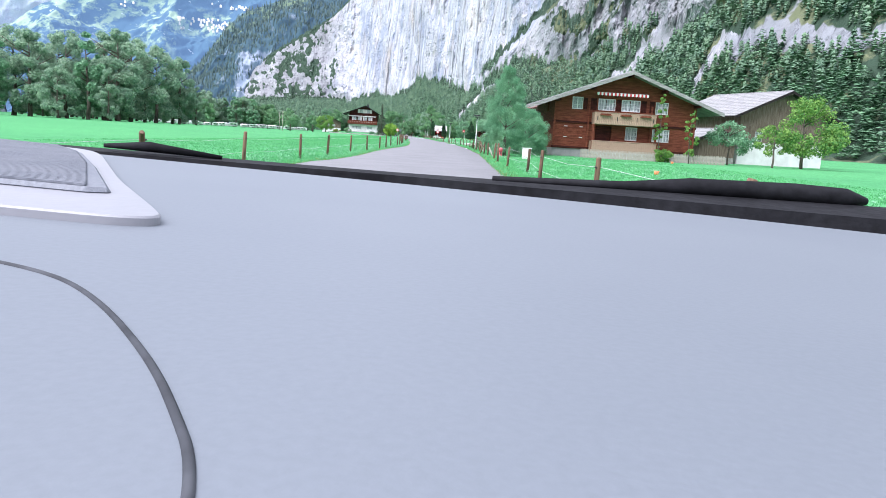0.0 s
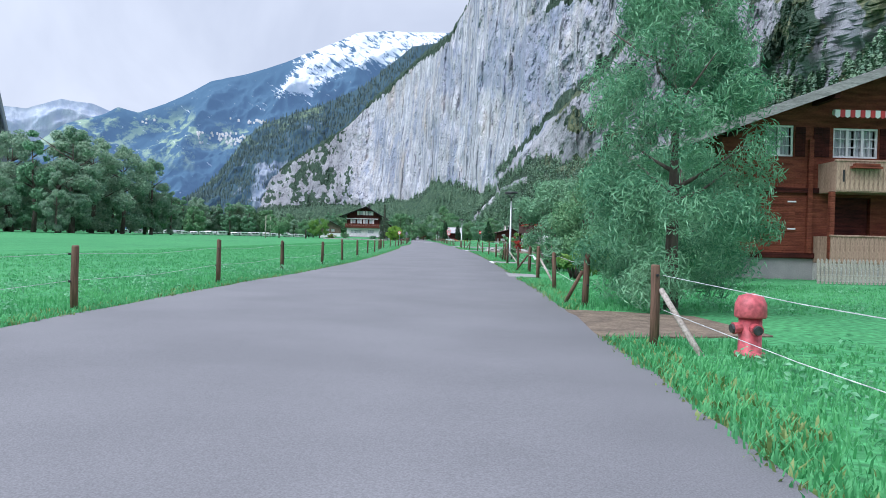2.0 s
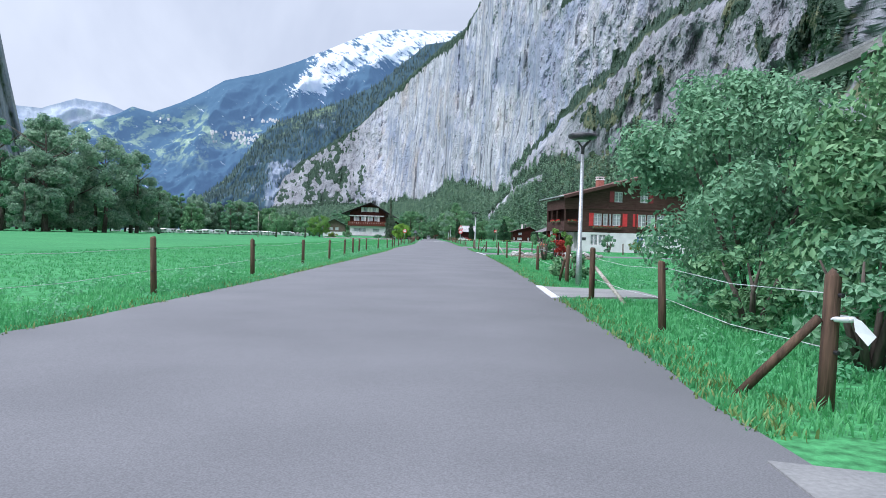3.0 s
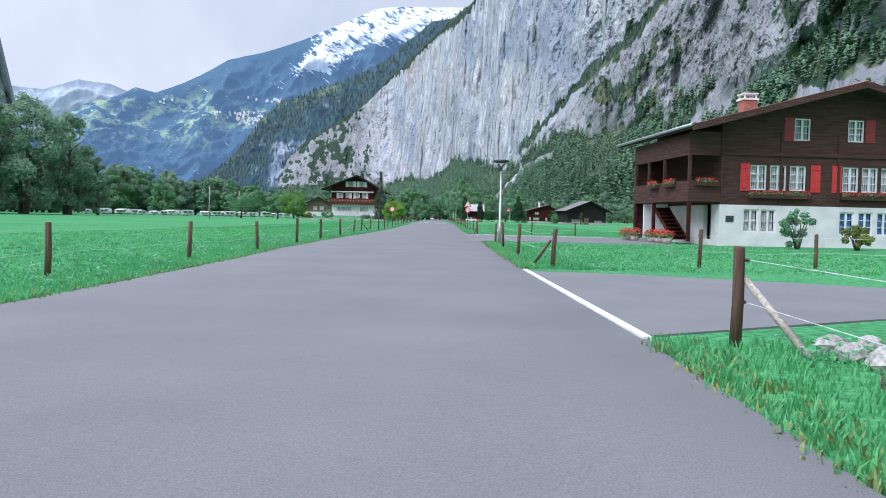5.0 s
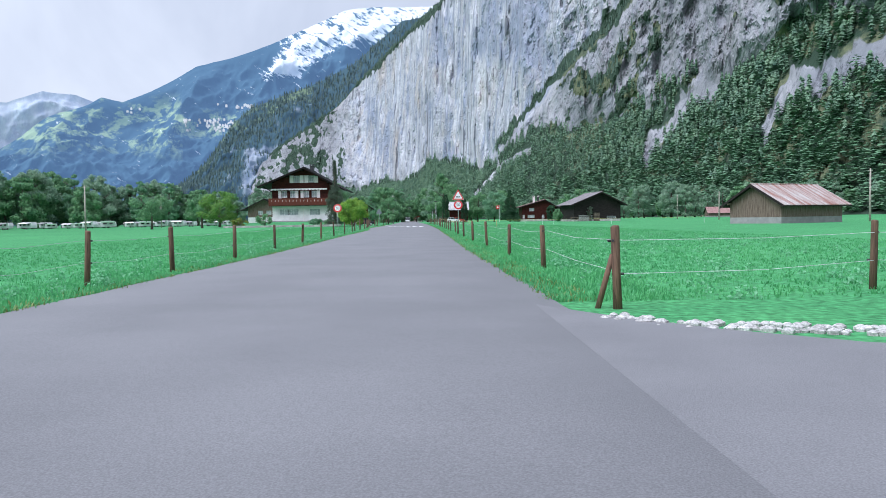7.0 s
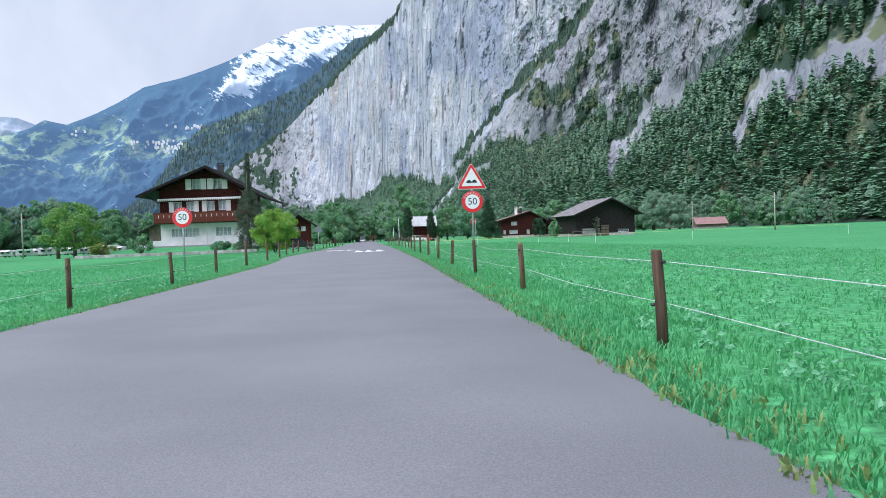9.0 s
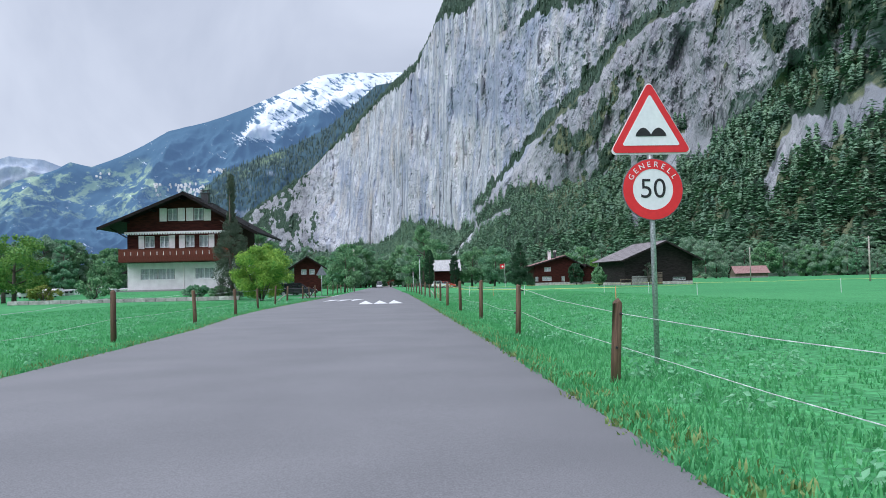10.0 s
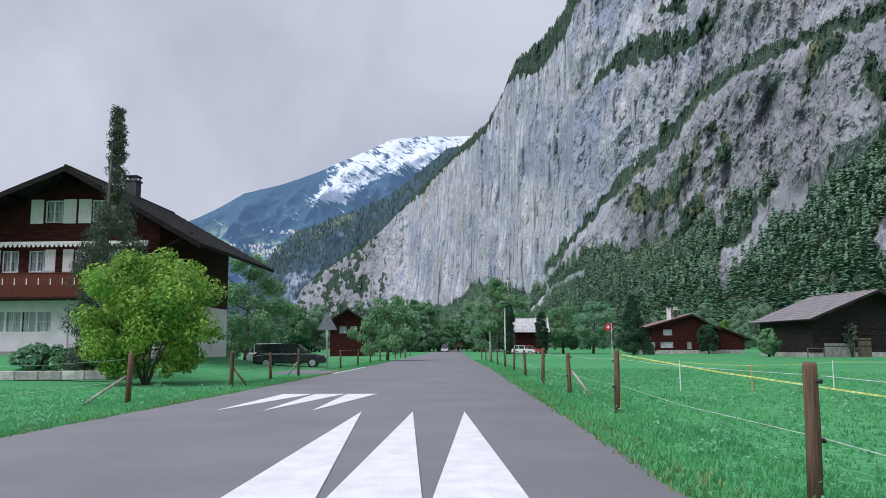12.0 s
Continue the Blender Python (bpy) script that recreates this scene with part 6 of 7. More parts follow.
        part("blossom", leaf_mesh("blossom", [(0, 0, 0.55), (0.2, 0.1, 0.5), (-0.2, 0, 0.52)], [s * 0.55] * 3, 220, 0.1, 150 + i), M_FLOWER, tub)


red_shutter_house()


def left_chalet():
    h = thing("chalet", pose(-28.2, 297.3, 1.15), "dark red chalet with white shutters above a white plastered ground floor", "house")
    W, D, eave, px, peak = 10.6, 12.0, 7.1, 6.2, 9.6
    up = [(4.1, 5.1, 7.05, 8.3), (6.75, 7.75, 7.05, 8.3)]
    mid = [(1.8, 2.75, 4.3, 5.5), (3.3, 4.2, 4.3, 5.5), (5.9, 6.8, 4.3, 5.5), (7.3, 8.2, 4.3, 5.5)]
    low = [(1.3, 4.8, 1.0, 2.2), (6.8, 8.8, 1.0, 2.2)]
    shell(h, W, D, 0, eave, px, peak, up + mid + low, [], M_LOG_DARK, M_PLASTER, 2.75)
    for q in up + mid:
        window(h, *q, 0, 2, 2)
    window(h, *low[0], 0, 4, 2)
    window(h, *low[1], 0, 2, 2)
    for x in (3.3, 5.15, 6.0, 7.8):
        shutter(h, x, x + 0.72, 7.0, 8.35, 0, M_SHUTWHITE)
    for x in (1.15, 4.25, 5.25, 8.25):
        shutter(h, x, x + 0.58, 4.2, 5.55, 0, M_SHUTWHITE)
    sl = (peak - eave) / px
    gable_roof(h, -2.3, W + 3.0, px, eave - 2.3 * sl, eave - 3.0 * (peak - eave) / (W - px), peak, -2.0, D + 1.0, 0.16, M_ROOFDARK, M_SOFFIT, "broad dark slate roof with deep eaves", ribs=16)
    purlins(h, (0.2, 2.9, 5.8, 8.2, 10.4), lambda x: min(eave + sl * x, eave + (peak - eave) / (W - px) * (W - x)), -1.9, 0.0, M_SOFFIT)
    b = balcony(h, -0.4, W + 0.2, 2.95, 4.15, -1.4, 0.0, M_BALC_RED, "long red-brown boarded balcony with small cut-outs")
    for i in range(16):
        x = 0.2 + i * 0.65
        part("cutout", MB().box(x - 0.025, -1.447, 3.5, x + 0.025, -1.434, 3.85), M_SHUTWHITE, b)
    aw = part("awning", MB().tube([(-0.1, -0.5, 5.85), (W - 0.4, -0.5, 5.85)], [0.09, 0.09], 8), M_SHUTWHITE, h, "rolled white scalloped awning")
    for i in range(40):
        x = -0.1 + (W - 0.3) * i / 40
        w = (W - 0.3) / 40
        part("scallop", MB().prism([(x + 0.02, 5.84), (x + w - 0.02, 5.84), (x + w - 0.05, 5.66), (x + w / 2, 5.6), (x + 0.05, 5.66)], "y", -0.62, -0.605), M_SIGNWHITE if i % 2 else M_SHUTWHITE, aw)
    part("downpipe", MB().tube([(5.7, -0.06, 0), (5.7, -0.06, 2.8)], [0.045, 0.045], 8), M_SHUTWHITE, h)
    for x in (-1.6, W + 1.9):
        part("eave_strut", MB().beam((x, -0.2, eave - 0.7), (0.0 if x < 0 else W, -0.2, eave - 1.7), 0.12, 0.12), M_BARN, h)
    chimney(h, 6.7, 5.0, 8.8, 10.35, 0.75, M_DARKMETAL, M_DARKMETAL)
    part("step", MB().box(-0.6, -1.0, -0.5, W + 0.6, -0.01, 0.0), M_CONC, h)
    wl = thing("garden_wall", pose(-34, 284.8, 0.1), "low pale garden wall along the left garden", "wall")
    for i in range(22):
        part("block", MB().box(i * 0.9, 0, 0, i * 0.9 + 0.87, 0.3, 0.34), M_STONE, wl, bevel=0.02)


left_chalet()

# the sheds and houses on the right
_d = plain_barn("dark_barn", 35.2, 340.9, 6, 11.6, 12.0, 4.3, 6.9, M_BARN, M_ROOFBARN, "black weathered timber barn with a wide grey roof", (1.1, 1.1, 1.8), [(8.2, 10.4, 0.62, 1.22)], 12, px=6.5, roof_label="wide grey fibre-sheet roof", low=0.5)
part("stone_infill", MB().box(1.2, -0.06, -0.1, 4.6, -0.004, 1.45), M_STONE, _d, "rough pale rubble stone panel", bevel=0.02)
part("doorway", MB().box(4.9, -0.05, 0.0, 6.4, -0.004, 2.0), M_BARN2, _d, "grey-brown plank door", bevel=0.01)
part("rack", MB().box(-0.9, -0.5, 0.9, 1.0, -0.4, 1.0).box(-0.9, -0.5, 0.0, -0.8, -0.4, 0.9).box(0.9, -0.5, 0.0, 1.0, -0.4, 0.9).box(-0.9, -0.5, 0.42, 1.0, -0.4, 0.5), M_BARN2, _d, "weathered rail before the barn wall")
for _z in (1.1, 1.7, 2.3, 2.9, 3.5):
    part("log_course", MB().box(-0.05, -0.07, _z, 11.65, -0.006, _z + 0.09), M_BARN, _d)
_b = plain_barn("hay_barn", 36.2, 243.2, -62, 7.0, 10.4, 2.35, 4.3, M_BARN2, M_ROOFRUST, "grey-brown hay barn with a rusty sheet-metal roof", (0.9, 0.9, 0.7), (), 1, low_mat=M_CONC, low=0.7, roof_label="rust-streaked pale sheet-metal roof")
_d = plain_barn("red_house", 27.6, 385.0, 0, 10.0, 9.0, 4.4, 6.25, M_LOG_DARK, M_ROOFRED, "small red-brown wooden house with a faded red roof", (1.15, 1.2, 0.9), [(2.2, 3.6, 3.0, 3.9), (1.7, 3.7, 1.0, 1.9), (0.2, 0.8, 0.9, 1.9), (5.9, 6.6, 0.8, 1.9)], 12, px=6.7, category="house")
chimney(_d, 3.9, 3.0, 5.5, 7.2, 0.6, M_SHUTWHITE, M_SHUTWHITE)
chimney(_d, 5.4, 4.5, 5.8, 7.3, 0.5, M_DARKMETAL, M_SHUTWHITE)
plain_barn("annex_shed", 37.9, 387.0, 0, 5.4, 7.0, 2.6, 4.3, M_LOG_DARK, M_BARN, "low dark red shed beside the red house", (0.8, 1.2, 0.6), (), 6, px=1.4, category="shed")
plain_barn("small_shed", 151.0, 540.0, 84, 8.0, 13.5, 2.3, 4.9, M_BARN2, M_ROOFRED, "low shed with a pink-red roof at the meadow's far edge", (0.8, 0.8, 0.6), (), 6, category="shed")
plain_barn("white_roofed_house", 11.9, 394.0, 90, 6.0, 5.6, 4.1, 6.15, M_LOG_DARK, M_ROOFPALE, "dark timber house with a pale grey roof", (0.7, 0.7, 0.4), [(1.2, 2.4, 0.9, 1.9)], 10, category="house")
plain_barn("brown_chalet", -22.2, 372.0, 6, 5.2, 8.0, 5.2, 6.9, M_LOG_DARK, M_ROOFDARK, "red-brown chalet half hidden behind trees", (1.6, 1.8, 1.4), [(1.4, 2.4, 3.4, 4.4), (3.0, 4.0, 3.4, 4.4)], 10, low_mat=M_LOG_DARK, low=2.2, category="house")
plain_barn("brown_chalet", -44.0, 345.0, 6, 8.0, 9.0, 4.6, 6.6, M_BARN2, M_ROOFDARK, "brown chalet behind the white-shuttered house", (1.6, 1.4, 1.2), [(2.4, 3.6, 2.8, 3.8), (4.4, 5.6, 2.8, 3.8)], 10, low_mat=M_PLASTER, low=2.2, category="house")
plain_barn("far_house", -13.5, 520.0, 0, 9.0, 9.0, 3.6, 6.0, M_LOG, M_ROOFRED, "distant house with a reddish roof beside the road", (1.2, 1.2, 1.0), [(3, 4.4, 1.4, 2.4)], 8, category="house")
plain_barn("far_house", -2.0, 505.0, 4, 8.0, 9.0, 3.2, 5.4, M_BARN, M_ROOFDARK, "distant dark house beside the road", (1.2, 1.2, 1.0), [(2.6, 4.0, 1.2, 2.2)], 8, category="house")
plain_barn("annex_shed", 18.0, 158.8, 6, 6.0, 6.5, 4.0, 5.3, M_BARN, M_ROOFBARN, "dark timber annex behind the brown house", (0.8, 0.8, 0.6), (), 8, category="shed")


# ---- street furniture ----
def disc(mb, cx, cz, r, y0, y1, n=32, r_in=0.0):
    """A flat round plate or ring facing the road."""
    if not r_in:
        return mb.prism([(cx + r * math.cos(i * math.tau / n), cz + r * math.sin(i * math.tau / n)) for i in range(n)], "y", y0, y1)
    for i in range(n):
        a, b = i * math.tau / n, (i + 1) * math.tau / n
        mb.prism([(cx + r_in * math.cos(a), cz + r_in * math.sin(a)), (cx + r * math.cos(a), cz + r * math.sin(a)), (cx + r * math.cos(b), cz + r * math.sin(b)), (cx + r_in * math.cos(b), cz + r_in * math.sin(b))], "y", y0, y1)
    return mb


def lettering(text, size, parent, material, x, y, z, name="lettering", turn=0.0):
    cu = bpy.data.curves.new(name, "FONT")
    cu.body, cu.size, cu.align_x, cu.align_y, cu.extrude = text, size, "CENTER", "CENTER", 0.001
    tmp = bpy.data.objects.new(name, cu)
    scene.collection.objects.link(tmp)
    bpy.context.view_layer.update()
    me = bpy.data.meshes.new_from_object(tmp.evaluated_get(bpy.context.evaluated_depsgraph_get()))
    bpy.data.objects.remove(tmp)
    return part(name, me, material, parent, m=pose(x, y, z, 0, turn, 0) @ pose(0, 0, 0, 90, 0, 0))


def rounded_triangle(cx, z0, w, h, r, n=5):
    """An upright triangle with rounded corners."""
    pts = []
    cs = ((cx - w / 2 + r * 1.6, z0 + r), (cx + w / 2 - r * 1.6, z0 + r), (cx, z0 + h - r * 1.9))
    for (px, pz), a0 in zip(cs, (150, 270, 30)):
        pts += [(px + r * math.cos(radians(a0 + 120 * i / n)), pz + r * math.sin(radians(a0 + 120 * i / n))) for i in range(n + 1)]
    return pts


def limit_plate(ob, z, r):
    pl = part("limit_plate", disc(MB(), 0, z, r, -0.06, -0.045), M_SIGNBACK, ob, "round sign with a red ring and the number 50")
    part("face", disc(MB(), 0, z, r * 0.70, -0.066, -0.0615), M_SIGNWHITE, pl)
    part("ring", disc(MB(), 0, z, r * 0.97, -0.070, -0.0615, 40, r * 0.66), M_RED, pl)
    lettering("50", r * 0.88, pl, M_BLACK, 0, -0.069, z)
    for i, ch in enumerate("GENERELL"):
        a = 60 - 120 * i / 7
        lettering(ch, r * 0.25, pl, M_SIGNWHITE, r * 0.80 * math.sin(radians(-a)), -0.074, z + r * 0.80 * math.cos(radians(a)), turn=-a)


def ramp_sign():
    ob = thing("road_sign", pose(3.98, 225.96, 0, 0, 0, 2), "grey pole with a red bump triangle above a 50 limit disc", "road sign")
    part("pole", MB().tube([(0, 0, -0.1), (0, 0, 3.7)], [0.036, 0.036], 10), M_STEEL, ob, smooth=True)
    tri = part("warning_plate", MB().prism(rounded_triangle(0, 2.86, 1.10, 0.97, 0.05), "y", -0.055, -0.04), M_RED, ob, "white triangle with a red border and a double hump")
    part("face", MB().prism(rounded_triangle(0, 2.955, 0.80, 0.70, 0.02), "y", -0.061, -0.0565), M_SIGNWHITE, tri)
    part("rim", MB().prism(rounded_triangle(0, 2.835, 1.15, 1.02, 0.055), "y", -0.039, -0.030), M_SIGNWHITE, tri)
    hump = [(-0.21, 3.08), (0.21, 3.08)] + [(0.21 - 0.42 * i / 24, 3.10 + 0.095 * abs(math.sin(math.tau * i / 24)) ** 0.8) for i in range(25)]
    part("hump_symbol", MB().prism(hump, "y", -0.067, -0.0625), M_BLACK, tri)
    limit_plate(ob, 2.36, 0.42)
    for z in (2.5, 3.1):
        part("clamp", MB().box(-0.06, -0.04, z, 0.06, 0.04, z + 0.04), M_STEEL, ob)


ramp_sign()
_l = thing("road_sign", pose(-7.8, 229.4, 0, 0, 0, -3), "grey pole with a round 50 limit disc in the meadow", "road sign")
part("pole", MB().tube([(0, 0, -0.1), (0, 0, 2.7)], [0.036, 0.036], 10), M_STEEL, _l, smooth=True)
limit_plate(_l, 2.28, 0.42)
_k = thing("road_sign", pose(-8.7, 299.5, 0), "triangular sign seen from its grey back on a pole", "road sign")
part("pole", MB().tube([(0, 0, -0.1), (0, 0, 3.0)], [0.04, 0.04], 10), M_STEEL, _k, smooth=True)
part("plate_back", MB().prism(rounded_triangle(0, 2.25, 1.15, 1.02, 0.05), "y", -0.05, -0.03), M_SIGNBACK, _k, "grey metal back of the triangle")
part("clamp", MB().box(-0.3, -0.028, 2.5, 0.3, -0.01, 2.55), M_STEEL, _k)


def street_lamp(x, y, h=3.65):
    ob = thing("street_lamp", pose(x, y, 0), "grey steel street lamp with a flat round head", "street lamp", "street lamps along the road")
    part("pole", MB().tube([(0, 0, -0.1), (0, 0, 0.9), (0, 0, 0.92), (0.01, 0, h - 0.45)], [0.075, 0.07, 0.055, 0.04], 12), M_STEEL, ob, smooth=True)
    part("neck", MB().tube([(0.01, 0, h - 0.46), (0.03, 0, h - 0.28), (0.2, 0, h - 0.10)], [0.045, 0.035, 0.03], 8), M_DARKMETAL, ob, smooth=True)
    part("neck", MB().tube([(0.01, 0, h - 0.46), (-0.01, 0, h - 0.28), (-0.16, 0, h - 0.10)], [0.03, 0.025, 0.02], 8), M_DARKMETAL, ob, smooth=True)
    part("lamp_head", MB().tube([(0, 0, h - 0.12), (0, 0, h - 0.07), (0, 0, h), (0, 0, h + 0.03)], [0.20, 0.34, 0.36, 0.30], 20), M_DARKMETAL, ob, smooth=True)
    part("diffuser", MB().tube([(0, 0, h - 0.145), (0, 0, h - 0.121)], [0.15, 0.17], 16), M_SHUTWHITE, ob)


street_lamp(4.95, 81.6)
street_lamp(4.3, 140.75)
street_lamp(2.0, 320.6, 4.9)
street_lamp(1.2, 350.0)


def hydrant():
    ob = thing("hydrant", pose(4.28, 48.2, 0), "faded red cast-iron hydrant in the grass", "hydrant")
    part("barrel", MB().tube([(0, 0, 0), (0, 0, 0.05), (0, 0, 0.06), (0, 0, 0.40)], [0.15, 0.15, 0.115, 0.115], 14), M_HYDRANT, ob, smooth=True)
    part("bonnet", MB().tube([(0, 0, 0.40), (0, 0, 0.42), (0, 0, 0.54), (0, 0, 0.62), (0, 0, 0.65)], [0.15, 0.16, 0.155, 0.12, 0.03], 14), M_HYDRANT, ob, smooth=True)
    for dx, dy in ((-0.16, -0.02), (0.0, -0.17)):
        out = part("outlet", MB().tube([(dx * 0.6, dy * 0.6, 0.30), (dx * 1.15, dy * 1.15, 0.29)], [0.055, 0.062], 10), M_HYDRANT, ob)
        part("cap", MB().tube([(dx * 1.16, dy * 1.16, 0.29), (dx * 1.3, dy * 1.3, 0.288)], [0.05, 0.045], 10), M_DARKMETAL, out)


hydrant()
_bx = thing("utility_cabinet", pose(5.8, 46.4, 0, 0, 0, 4), "pale grey utility cabinet standing in the grass", "utility cabinet")
part("body", MB().box(-0.26, -0.16, 0.0, 0.26, 0.16, 0.68), M_SHUTWHITE, _bx, bevel=0.012)
part("lid", MB().box(-0.29, -0.19, 0.684, 0.29, 0.19, 0.73), M_SHUTWHITE, _bx, bevel=0.01)
part("door", MB().box(-0.22, -0.172, 0.06, 0.22, -0.163, 0.62), M_SHUTWHITE, _bx)
for _i, (_x, _y) in enumerate(((9.4, 30.0), (19.6, 59.5))):
    _o = thing("orange_bucket", pose(_x, _y, 0), "small orange plastic bucket lying in the grass", "bucket")
    part("bucket", MB().tube([(0, 0, 0), (0, 0, 0.18)], [0.09, 0.12], 12), M_ORANGE, _o, smooth=True)


def flag():
    ob = thing("flagpole", pose(20.4, 378.5, 0), "white pole with a red flag bearing a white cross", "flagpole")
    part("pole", MB().tube([(0, 0, 0), (0, 0, 4.9)], [0.05, 0.03], 8), M_SIGNWHITE, ob)
    vs, fs = [], []
    n = 10
    for i in range(n + 1):
        for j in range(n + 1):
            vs.append((-0.04 - 0.95 * i / n, 0.06 * math.sin(i * 0.9), 3.75 + 1.0 * j / n - 0.1 * (i / n) ** 2))
    fs = [(i * (n + 1) + j, (i + 1) * (n + 1) + j, (i + 1) * (n + 1) + j + 1, i * (n + 1) + j + 1) for i in range(n) for j in range(n)]
    fl = part("flag", MB().add(vs, fs), M_RED, ob, "red flag with a white cross", smooth=True)
    part("cross", MB().box(-0.80, -0.085, 4.12, -0.22, -0.08, 4.30).box(-0.60, -0.09, 3.92, -0.42, -0.086, 4.50), M_SIGNWHITE, fl)


flag()


def utility_pole(x, y, h):
    ob = thing("utility_pole", pose(x, y, 0), "tall slim wooden utility pole in the pasture", "utility pole", "utility poles")
    part("pole", MB().tube([(0, 0, -0.2), (0.03, 0, h)], [0.13, 0.08], 8), M_POSTTOP, ob, smooth=True)
    part("crossarm", MB().box(-0.25, -0.05, h - 0.3, 0.3, 0.05, h - 0.22), M_POSTTOP, ob)


for _x, _y, _h in ((52.5, 243, 6.2), (70.4, 374, 6.9), (62, 318, 6.0), (-60, 330, 7.5), (-47, 262, 6.5), (-8.5, 345, 7.0)):
    utility_pole(_x, _y, _h)


def rock_garden():
    ob = thing("rock_garden", pose(6.6, 110.2, 0), "low rock garden of pale and dark stones with plants", "rock garden")
    g = random.Random(9)
    for i in range(110):
        x, y = g.uniform(-1.0, 4.2), g.uniform(-1.4, 2.9)
        r = g.uniform(0.07, 0.2)
        mb = MB()
        rings = [(-0.4, 0.7), (0.1, 1.0), (0.55, 0.75), (0.8, 0.3)]
        mb.tube([(0, 0, z * r) for z, _ in rings], [k * r * g.uniform(0.85, 1.15) for _, k in rings], 7)
        part("stone", mb, M_STONE, ob, m=pose(x, y, 0.05 + 0.25 * max(0, 1 - abs(y) / 2), g.uniform(-20, 20), g.uniform(-20, 20), g.uniform(0, 360)))
    part("soil", MB().tube([(1.5, 0.4, -0.02), (1.5, 0.4, 0.12), (1.5, 0.4, 0.22)], [3.0, 2.5, 1.2], 18), M_SOIL, ob, smooth=True)


rock_garden()
# pale gravel edge where the side road meets the pasture
_g = random.Random(31)
_v, _f = MB(), 0
for _i in range(420):
    _t = _g.random()
    _x, _y = 3.5 + 8.5 * _t + _g.uniform(-0.15, 0.15), 160.0 - 3.0 * _t ** 0.4 + _g.uniform(0.0, 0.5)
    _r = _g.uniform(0.02, 0.06)
    _v.tube([(_x, _y, -0.01), (_x, _y, _r * 0.6), (_x, _y, _r)], [_r, _r * 1.1, _r * 0.4], 6)
tagged(part("gravel_edge", _v, M_GRAVEL), "pale loose stones along the side road's edge", "gravel", kind="stuff")


# ---- vehicles ----
def car(name, x, y, rz, paint, label, size=(4.4, 1.78, 1.45), estate=True):
    """A parked car: body, glasshouse, wheels, lamps, bumpers."""
    ob = thing(name, pose(x, y, 0.03, 0, 0, rz), label, "car")
    L, Wd, H = size
    side = [(-L / 2, 0.35), (-L / 2 + 0.05, 0.72), (-L / 2 + 0.9, 0.86), (L / 2 - 0.15, 0.92), (L / 2, 0.7), (L / 2 - 0.03, 0.3), (-L / 2 + 0.1, 0.25)]
    part("body", MB().prism(side, "y", -Wd / 2, Wd / 2), paint, ob, bevel=0.06)
    roof_end = L / 2 - (0.35 if estate else 1.0)
    gl = [(-L / 2 + 1.0, 0.87), (-L / 2 + 1.75, H - 0.05), (roof_end - 0.25, H - 0.05), (roof_end + 0.1, 0.91)]
    part("glasshouse", MB().prism(gl, "y", -Wd / 2 + 0.1, Wd / 2 - 0.1), M_CARGLASS, ob, "dark tinted windows", bevel=0.03)
    part("roof", MB().prism([(-L / 2 + 1.7, H - 0.06), (roof_end - 0.2, H - 0.06), (roof_end - 0.3, H), (-L / 2 + 1.9, H)], "y", -Wd / 2 + 0.08, Wd / 2 - 0.08), paint, ob, bevel=0.02)
    for s in (-1, 1):
        for xx in (-L / 2 + 1.75, -L / 2 + 2.7, roof_end - 0.2):
            part("pillar", MB().box(xx - 0.04, s * (Wd / 2 - 0.1) - 0.012, 0.88, xx + 0.04, s * (Wd / 2 - 0.1) + 0.012, H - 0.06), paint, ob)
        part("headlight", MB().box(-L / 2 - 0.01, s * 0.6 - 0.17, 0.58, -L / 2 + 0.1, s * 0.6 + 0.17, 0.72), M_SIGNWHITE, ob, bevel=0.015)
        part("tail_light", MB().box(L / 2 - 0.1, s * 0.68 - 0.13, 0.66, L / 2 + 0.008, s * 0.68 + 0.13, 0.84), M_CARRED, ob, bevel=0.015)
        part("wing_mirror", MB().box(-L / 2 + 1.3, s * (Wd / 2 + 0.08) - 0.08, 0.88, -L / 2 + 1.42, s * (Wd / 2 + 0.08) + 0.08, 1.02), paint, ob, bevel=0.02)
        for xx in (-L / 2 + 0.85, L / 2 - 0.85):
            wh = part("wheel", MB().tube([(0, -0.1, 0), (0, 0.1, 0)], [0.31, 0.31], 20), M_TYRE, ob, m=pose(xx, s * (Wd / 2 - 0.08), 0.29))
            part("rim", MB().tube([(0, -0.115, 0), (0, 0.115, 0)], [0.2, 0.2], 14), M_SILVER, wh)
    part("bumper", MB().box(-L / 2 - 0.05, -Wd / 2 + 0.08, 0.3, -L / 2 + 0.1, Wd / 2 - 0.08, 0.5), paint, ob, bevel=0.03)
    return ob


car("estate_car", -12.3, 306.0, -172, M_CARBLACK, "black estate car parked on the forecourt", (4.6, 1.8, 1.5))
car("hatchback", -14.6, 312.0, -176, M_CARWHITE, "white car parked behind the black estate car", (4.3, 1.78, 1.55))
car("small_car", 7.3, 388.0, 175, M_CARWHITE, "white car parked before the pale-roofed house", (3.9, 1.7, 1.5))
car("small_car", 8.9, 391.0, 175, M_CARRED, "orange-red car parked before the pale-roofed house", (3.9, 1.7, 1.45))
car("white_van", -9.3, 470.0, 92, M_CARWHITE, "white van standing on the road far ahead", (4.6, 1.85, 1.95))


